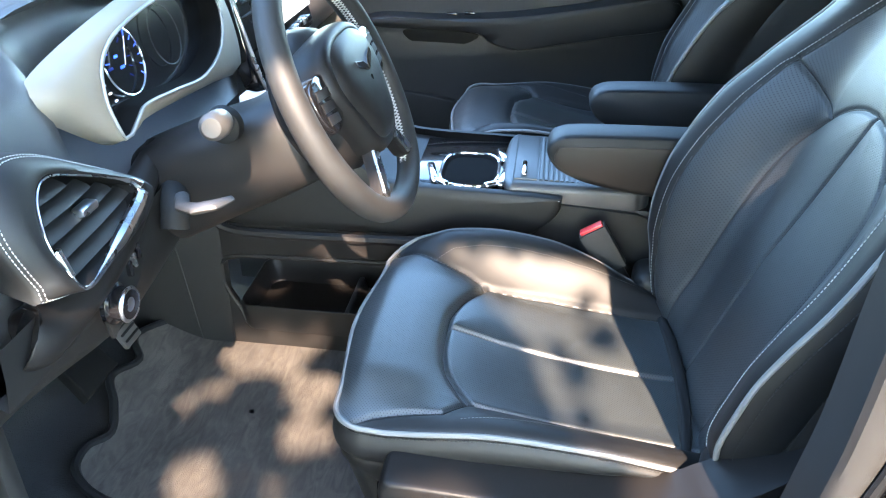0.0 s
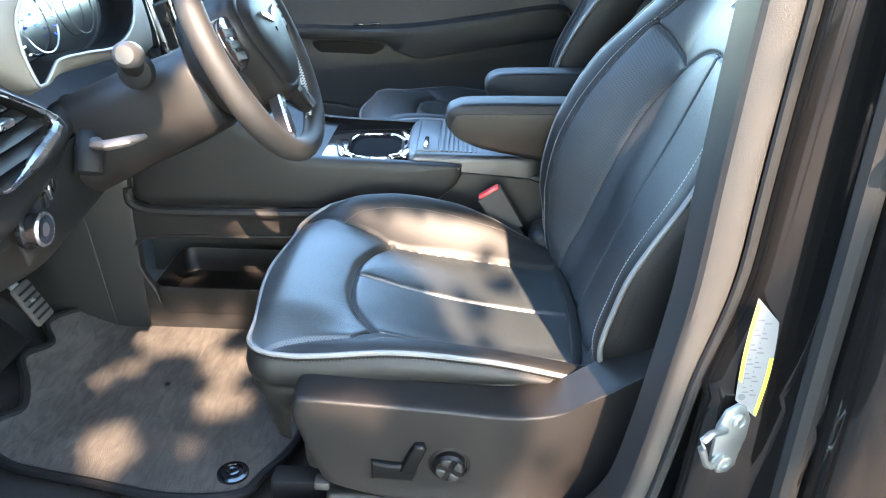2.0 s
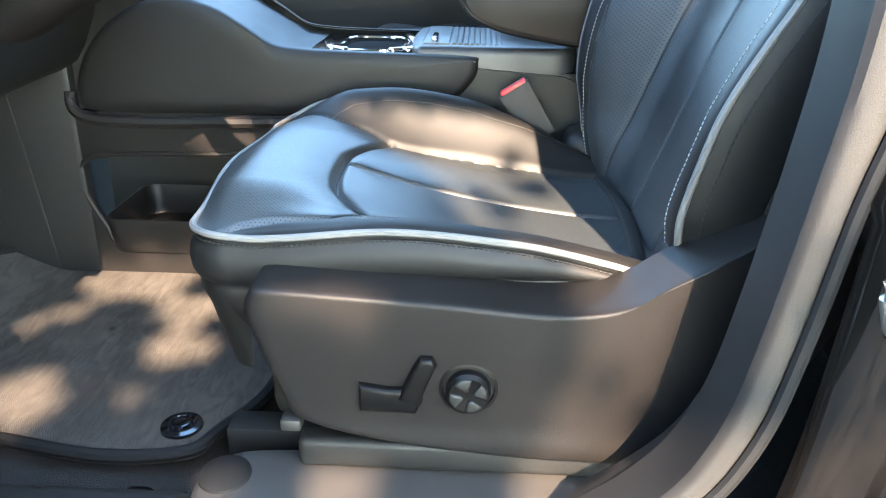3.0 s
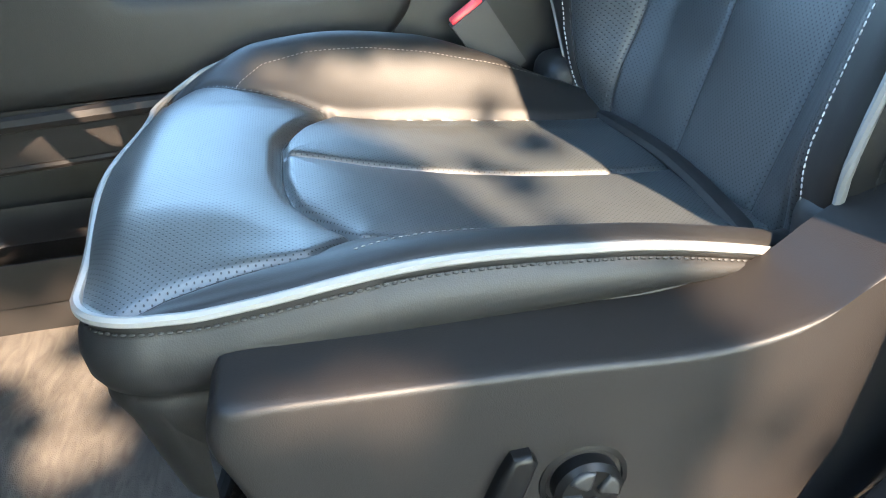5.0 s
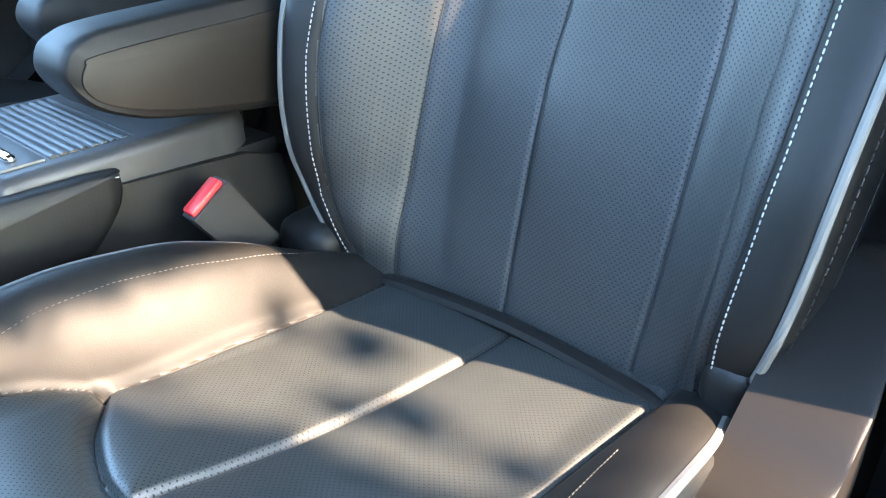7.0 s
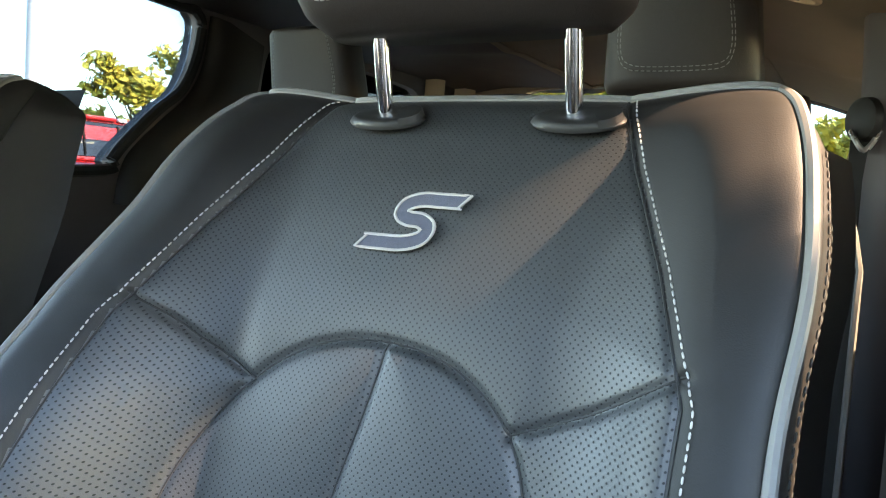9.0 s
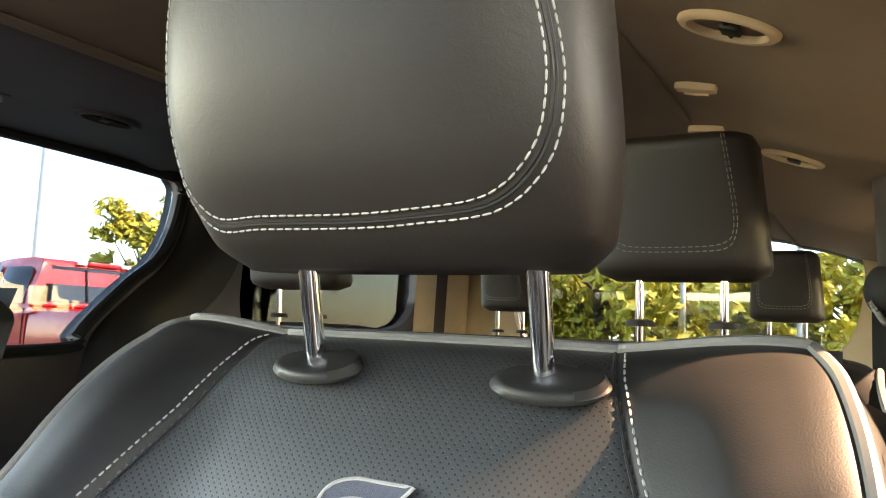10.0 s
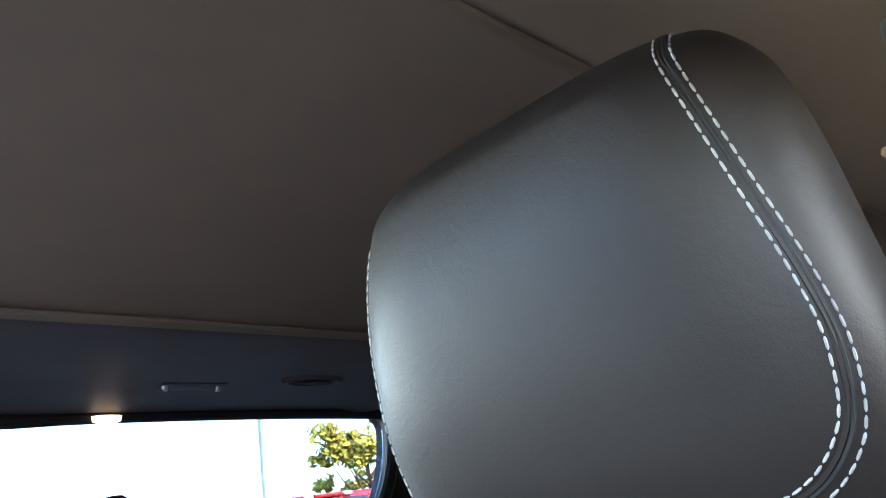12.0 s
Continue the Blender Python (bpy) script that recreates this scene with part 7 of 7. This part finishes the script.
def pickup(at, turn):
    """A crew cab pickup in local coordinates: x to its nose, y to its left, on wheels at z 0."""
    m = Matrix.Translation(at) @ Matrix.Rotation(turn, 4, "Z")
    W = lambda pts: [tuple(m @ Vector(p)) for p in pts]
    root = thing("pickup_truck", at, "red pickup truck parked in the lot", "truck")
    half = lambda z: 0.98 * (1 - 0.03 * float(smooth01(0.9, 0.5, z)) - 0.24 * float(smooth01(1.25, 2.05, z)))

    def hull(side, ks=(-1.0, -0.985, -0.93, -0.5, 0.0, 0.5, 0.93, 0.985, 1.0), n=90):
        sl = [(q.x, q.z) for q in curve_pts([(x, 0, z) for x, z in side], n, True)]
        zc = sum(z for x, z in sl) / len(sl)
        rows = [W([(x, k * half(z), zc + (z - zc) * (0.965 if abs(k) > 0.99 else 1.0)) for x, z in sl]) for k in ks]
        return Geo().grid(rows, closed_v=True).cap(rows[0]).cap(rows[-1])

    body = part("body", hull([(3.10, 0.55), (3.20, 0.90), (3.12, 1.15), (2.2, 1.28), (1.2, 1.34), (-0.20, 1.36), (-0.26, 1.34), (-0.26, 0.62), (-0.26, 0.50), (1.5, 0.46)]), REDPAINT, root, angle=40)
    cab = part("cab", hull([(1.75, 1.27), (1.55, 1.42), (0.95, 1.84), (0.72, 1.925), (0.2, 1.955), (-0.05, 1.94), (-0.16, 1.88), (-0.25, 1.42), (-0.26, 1.27)]), REDPAINT, root, "red crew cab", angle=40)
    part("rear_window", Geo().slab([(q.x, q.y) for q in curve_pts([(-0.66, 1.43, 0), (0.66, 1.43, 0), (0.70, 1.47, 0), (0.62, 1.82, 0), (0.56, 1.86, 0), (-0.56, 1.86, 0), (-0.62, 1.82, 0), (-0.70, 1.47, 0)], 48, True)], 0.02, 0.006, 1, m @ Matrix(((0, 0.20, -1, -0.236 - 0.20 * 1.43), (-1, 0, 0, 0), (0, 1, 0, 0), (0, 0, 0, 1)))), PIANO, cab, "dark rear cab window")
    for y in (-0.24, 0.24):
        part("window_bar", Geo().box(m @ Vector((-0.215, y, 1.64)), (0.03, 0.025, 0.40), 0.006, m @ Matrix.Rotation(radians(11), 4, "Y")), RUBBER, cab)
    part("high_brake_lamp", Geo().box(m @ Vector((-0.17, 0.0, 1.915)), (0.06, 0.42, 0.05), 0.015, m), RED, cab)
    for y in (-0.30, 0.30):
        part("cargo_lamp", Geo().box(m @ Vector((-0.175, y, 1.915)), (0.05, 0.13, 0.05), 0.015, m), WHITEPAINT, cab)
    part("floor", Geo().box(m @ Vector((-1.42, 0, 0.72)), (2.30, 1.70, 0.08), 0.02, m), RUBBER, root, "bed floor")
    part("tailgate", Geo().box(m @ Vector((-2.58, 0, 1.00)), (0.07, 1.80, 0.56), 0.02, m), REDPAINT, root)
    part("rear_bumper", Geo().box(m @ Vector((-2.68, 0, 0.62)), (0.14, 1.86, 0.20), 0.04, m), CHROME, root)
    for s in (-1, 1):
        rows = []
        for z, d in ((0.50, 0.0), (0.75, 0.02), (1.0, 0.03), (1.20, 0.02), (1.30, 0.0), (1.335, -0.02), (1.335, -0.09), (1.28, -0.10), (0.75, -0.10)):
            rows.append(W([(x, s * (0.95 + d), z) for x in np.linspace(-2.62, -0.29, 14)]))
        part("bed_side", Geo().grid(rows), REDPAINT, root, angle=40)
        for ol in ([(0.62, 1.38), (1.50, 1.38), (1.46, 1.45), (0.92, 1.80), (0.62, 1.84)], [(-0.14, 1.40), (0.52, 1.38), (0.52, 1.84), (0.02, 1.84), (-0.08, 1.78)]):
            part("window", Geo().slab(ol, 0.014, 0.004, 1, m @ Matrix(((1, 0, 0, 0), (0, -0.34 * s, s, s * (half(1.40) - 0.002 + 0.34 * 1.40)), (0, 1, 0, 0), (0, 0, 0, 1)))), PIANO, cab, "dark side window")
        for x in (0.57, -0.20):
            part("door_line", Geo().tube(W([(x, s * (half(z) + 0.001), z) for z in np.linspace(0.55, 1.34, 8)]), 0.007, 5), RUBBER, body)
        for x in (2.25, -1.42):
            wm = m @ Matrix.Translation((x, s * 0.86, 0.40)) @ Matrix.Rotation(-s * math.pi / 2, 4, "X")
            wh = part("wheel", Geo().lathe([(0.40, -0.12), (0.40, 0.09), (0.36, 0.125), (0.26, 0.13), (0.24, 0.10)], 32, wm), RUBBER, root, "black tyre")
            part("rim", Geo().lathe([(0.25, 0.10), (0.21, 0.12), (0.08, 0.09), (0.0, 0.10)], 24, wm), BRUSHED, wh)
            part("arch", Geo().tube(W([(x + 0.50 * math.cos(t), s * 0.975, 0.42 + 0.50 * math.sin(t)) for t in np.linspace(-0.2, math.pi + 0.2, 20)]), 0.035, 6), RUBBER, root)
        part("tail_lamp", Geo().box(m @ Vector((-2.60, s * 0.88, 1.08)), (0.08, 0.16, 0.40), 0.03, m), RED, root)
        part("mirror", Geo().box(m @ Vector((1.45, s * 1.08, 1.40)), (0.10, 0.22, 0.20), 0.04, m, seg=3), RUBBER, cab)
    return root


def leaf_tree(name, at, height, spread, label, mat, seed, leaves=2600, low=0.28, leaf=0.30):
    """Tapered trunk with limbs and a crown of many small leaves in uneven clumps."""
    rnd = random.Random(seed)
    root = thing(name, at, label, "tree", "trees")
    x0, y0, z0 = at
    limbs = Geo().tube([(x0, y0, z0), (x0 + 0.1, y0, z0 + height * 0.35), (x0 - 0.1, y0 + 0.15, z0 + height * 0.8)], [height * 0.030, height * 0.022, height * 0.006], 9)
    tips = []
    for i in range(11 if low > 0.2 else 18):
        a, h = rnd.uniform(0, 6.28), rnd.uniform(low, 0.75) * height
        r = spread * rnd.uniform(0.5, 0.95) * (1.1 - 0.5 * h / height)
        p = Vector((x0 + r * math.cos(a), y0 + r * math.sin(a), z0 + h + rnd.uniform(0.1, 0.3) * height * min(1.0, low / 0.28)))
        limbs.tube([(x0, y0, z0 + h * 0.8), ((x0 + p.x) / 2, (y0 + p.y) / 2, z0 + h * 0.95), p], [height * 0.010, height * 0.006, height * 0.002], 6)
        tips.append(p)
    part("trunk", limbs, BARK, root)
    g = Geo()
    clumps = [(t + Vector((rnd.gauss(0, 1), rnd.gauss(0, 1), rnd.gauss(0, 0.7))) * spread * 0.22, spread * rnd.uniform(0.14, 0.30)) for t in tips for _ in range(3)]
    for i in range(leaves):
        c, r = clumps[i % len(clumps)]
        d = Vector((rnd.gauss(0, 1), rnd.gauss(0, 1), rnd.gauss(0, 0.8)))
        p = c + d.normalized() * r * rnd.random() ** 0.4
        u = Vector((rnd.gauss(0, 1), rnd.gauss(0, 1), rnd.gauss(0, 1))).normalized()
        v = u.orthogonal().normalized()
        s = leaf * rnd.uniform(0.6, 1.3)
        o = len(g.v)
        g.v += [tuple(p - u * s * 0.5), tuple(p + v * s * 0.28 + u * s * 0.05), tuple(p + u * s * 0.5), tuple(p - v * s * 0.28 + u * s * 0.05)]
        g.f.append((o, o + 1, o + 2, o + 3))
        g.m.append(0)
    me = bpy.data.meshes.new("crown")
    me.from_pydata(g.v, [], g.f)
    me.materials.append(mat)
    ob = new("crown", me)
    ob.parent = root
    ob.matrix_parent_inverse = BASES[root.name].inverted()
    tagged(ob, "leafy crown", kind="stuff")
    return root


def lamp_post(at, h):
    root = thing("street_lamp", at, "pale painted lot lamp post", "lamp post", "lot lamp posts")
    x, y, z = at
    part("pole", Geo().tube([(x, y, z), (x, y, z + h * 0.5), (x, y, z + h)], [0.11, 0.10, 0.08], 12), POLE, root)
    part("base", Geo().lathe([(0.32, 0.0), (0.30, 0.7), (0.0, 0.72)], 20, Matrix.Translation(at)), ASPHALT, root, "round concrete base")
    part("lamp_head", Geo().box((x - 0.3, y, z + h), (0.8, 0.3, 0.12), 0.04), POLE, root)
    return root


def white_van(at, turn):
    m = Matrix.Translation(at) @ Matrix.Rotation(turn, 4, "Z")
    W = lambda pts: [tuple(m @ Vector(p)) for p in pts]
    root = thing("parked_van", at, "white van parked far across the lot", "van")
    side = [(2.4, 0.5), (2.4, 1.0), (1.6, 1.25), (1.1, 1.95), (-2.3, 2.05), (-2.45, 1.2), (-2.4, 0.5)]
    rows = [W([(x, y * (1 - 0.10 * float(smooth01(1.2, 2.0, z))), z) for x, z in side]) for y in (-0.95, 0, 0.95)]
    body = part("body", Geo().grid(rows, closed_v=True).cap(rows[0]).cap(rows[-1]), WHITEPAINT, root, angle=30)
    for s in (-1, 1):
        for x0, x1 in ((0.2, 1.2), (-0.9, 0.1), (-2.1, -1.0)):
            part("window", Geo().box(m @ Vector(((x0 + x1) / 2, s * 0.90, 1.55)), (x1 - x0, 0.03, 0.45), 0.01, m), PIANO, body)
        for x in (1.5, -1.5):
            part("wheel", Geo().lathe([(0.36, -0.1), (0.36, 0.1), (0.2, 0.12), (0.0, 0.1)], 20, m @ Matrix.Translation((x, s * 0.88, 0.36)) @ Matrix.Rotation(-s * math.pi / 2, 4, "X")), RUBBER, root)
    return root


def polar(az, d):
    return (0.23 + d * math.cos(radians(az)), -0.23 + d * math.sin(radians(az)), 0.0)


# unseen trees added along the driver's side, as dark reflections for the door jamb
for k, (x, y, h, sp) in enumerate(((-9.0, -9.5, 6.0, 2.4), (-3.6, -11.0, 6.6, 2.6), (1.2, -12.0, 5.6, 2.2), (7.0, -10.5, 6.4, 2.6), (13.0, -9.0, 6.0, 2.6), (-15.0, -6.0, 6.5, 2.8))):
    leaf_tree("tree", (x, y, 0.0), h, sp, "unseen green tree added for dark reflections", LEAFDARK, 51 + k, 2200, leaf=0.40)
pickup((6.46, 8.39, 0.0), radians(87))
white_van(polar(2.6, 48), radians(80))
white_van(polar(8.5, 55), radians(75))
lamp_post(polar(57.7, 15), 8.0)
lamp_post(polar(4.9, 30), 9.0)
lamp_post(polar(12.5, 26), 9.0)
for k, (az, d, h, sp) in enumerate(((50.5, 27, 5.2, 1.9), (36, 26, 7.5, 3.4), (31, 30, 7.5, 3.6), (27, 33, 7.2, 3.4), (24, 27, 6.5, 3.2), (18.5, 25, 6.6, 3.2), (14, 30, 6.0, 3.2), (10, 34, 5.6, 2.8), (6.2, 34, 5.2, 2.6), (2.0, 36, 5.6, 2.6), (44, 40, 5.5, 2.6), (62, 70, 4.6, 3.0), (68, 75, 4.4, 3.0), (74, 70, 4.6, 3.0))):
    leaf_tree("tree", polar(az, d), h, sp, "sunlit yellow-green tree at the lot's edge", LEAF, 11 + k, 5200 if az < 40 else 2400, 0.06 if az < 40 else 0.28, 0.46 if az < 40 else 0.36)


def shade_tree():
    """Unseen broad tree on the sunny side of the car. Its crown is dense towards the car's nose, thins out to the rear,
    and has holes placed to set the sun patches.
    """
    rnd = random.Random(5)
    s = SUN_TO / SUN_TO.z
    base = s * 3.1
    root = thing("tree", (base.x - 0.9, base.y - 0.2, 0.0), "unseen broad green tree shading the parked car", "tree", "trees")
    x0, y0 = base.x - 0.9, base.y - 0.2
    limbs = Geo().tube([(x0, y0, 0), (x0 + 0.05, y0, 2.2), (x0 - 0.1, y0 + 0.1, 3.2), (x0, y0, 4.3)], [0.20, 0.15, 0.08, 0.02], 10)
    for i in range(12):
        a, h = 0.53 * i * 3.7, 2.1 + 0.14 * i
        r = rnd.uniform(0.9, 1.7)
        limbs.tube([(x0, y0, h), (x0 + 0.5 * r * math.cos(a), y0 + 0.5 * r * math.sin(a), h + 0.5), (x0 + r * math.cos(a), y0 + r * math.sin(a), h + 0.8)], [0.05, 0.03, 0.01], 6)
    part("trunk", limbs, BARK, root)
    # Each hole is aimed along the sun's rays at one sun patch.
    holes = ((-0.324, 0.377, 0.058), (-0.290, 0.330, 0.056), (-0.255, 0.285, 0.056), (-0.215, 0.255, 0.052), (-0.175, 0.262, 0.045), (-0.354, 0.296, 0.034), (-0.410, 0.208, 0.040), (-0.388, 0.312, 0.030),
             (-0.300, -0.050, 0.068), (-0.214, -0.137, 0.068), (-0.188, -0.262, 0.066), (-0.375, -0.075, 0.062), (-0.350, 0.015, 0.060), (-0.425, 0.000, 0.050), (-0.255, 0.035, 0.045),
             (-0.405, -0.165, 0.045), (-0.440, -0.230, 0.035), (-0.365, -0.385, 0.060), (-0.325, -0.445, 0.050), (-0.217, -0.393, 0.035), (0.039, -0.290, 0.045), (-0.022, -0.300, 0.034),
             (-0.60, 0.33, 0.060), (-0.22, 0.39, 0.030), (-0.20, 0.30, 0.028), (-0.48, -0.02, 0.030), (0.10, -0.56, 0.06), (-0.04, -0.56, 0.04))
    sprigs = ((0.240, 0.074, 0.014), (0.190, -0.022, 0.012), (0.208, -0.122, 0.012))
    g = Geo()
    n = 0
    while n < 24000:
        u, v = rnd.uniform(-1.7, 0.9), rnd.uniform(-1.3, 1.35)
        rim = 0.60 if v > 0.56 else 0.385 if v > 0.30 else float(np.interp(v, (-0.32, -0.25, -0.213, -0.177, -0.142, -0.073, 0.017, 0.084, 0.193, 0.233, 0.278, 0.30), (0.29, 0.27, 0.262, 0.205, 0.187, 0.155, 0.122, 0.070, 0.025, -0.030, -0.065, -0.08)))
        if v < -0.32:
            rim = 0.29
        if ((u + 0.4) / 1.3) ** 2 + (v / 1.3) ** 2 > 1:
            continue
        # Leaves are kept here to shade the label on the jamb.
        shaded = 0.385 < u < 0.47 and -0.45 < v < -0.08
        if u > rim - 0.022 and not shaded and not any(math.hypot(u - a, v - b) < c for a, b, c in sprigs) and rnd.random() > 0.006:
            continue
        if any(math.hypot(u - a, v - b) < c for a, b, c in holes):
            continue
        n += 1
        p = Vector((u, v, 0.7)) + s * rnd.gauss(2.7, 0.16)
        d = Vector((rnd.gauss(0, 1), rnd.gauss(0, 1), rnd.gauss(0, 1))).normalized()
        e = d.orthogonal().normalized()
        k = rnd.uniform(0.045, 0.09)
        o = len(g.v)
        g.v += [tuple(p - d * k * 0.5), tuple(p + e * k * 0.3), tuple(p + d * k * 0.5), tuple(p - e * k * 0.3)]
        g.f.append((o, o + 1, o + 2, o + 3))
        g.m.append(0)
    # Outer leaves added to block sky light from the driver's side.
    while n < 27000:
        u, v = rnd.uniform(-4.5, 4.5), rnd.uniform(-4.2, 3.2)
        if ((u + 0.4) / 1.25) ** 2 + (v / 1.25) ** 2 < 1 or (0.2 < u < 1.6 and -1.2 < v < 1.3) or (u / 4.5) ** 2 + ((v + 0.5) / 3.7) ** 2 > 1:
            continue
        n += 1
        p = Vector((u, v, 0.7)) + s * rnd.uniform(2.3, 4.2)
        d = Vector((rnd.gauss(0, 1), rnd.gauss(0, 1), rnd.gauss(0, 1))).normalized()
        e = d.orthogonal().normalized()
        k = rnd.uniform(0.10, 0.20)
        o = len(g.v)
        g.v += [tuple(p - d * k * 0.5), tuple(p + e * k * 0.3), tuple(p + d * k * 0.5), tuple(p - e * k * 0.3)]
        g.f.append((o, o + 1, o + 2, o + 3))
        g.m.append(0)
    me = bpy.data.meshes.new("crown")
    me.from_pydata(g.v, [], g.f)
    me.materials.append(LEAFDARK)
    ob = new("crown", me)
    ob.parent = root
    ob.matrix_parent_inverse = BASES[root.name].inverted()
    tagged(ob, "leafy crown with gaps placed for the sun patches", kind="stuff")


shade_tree()
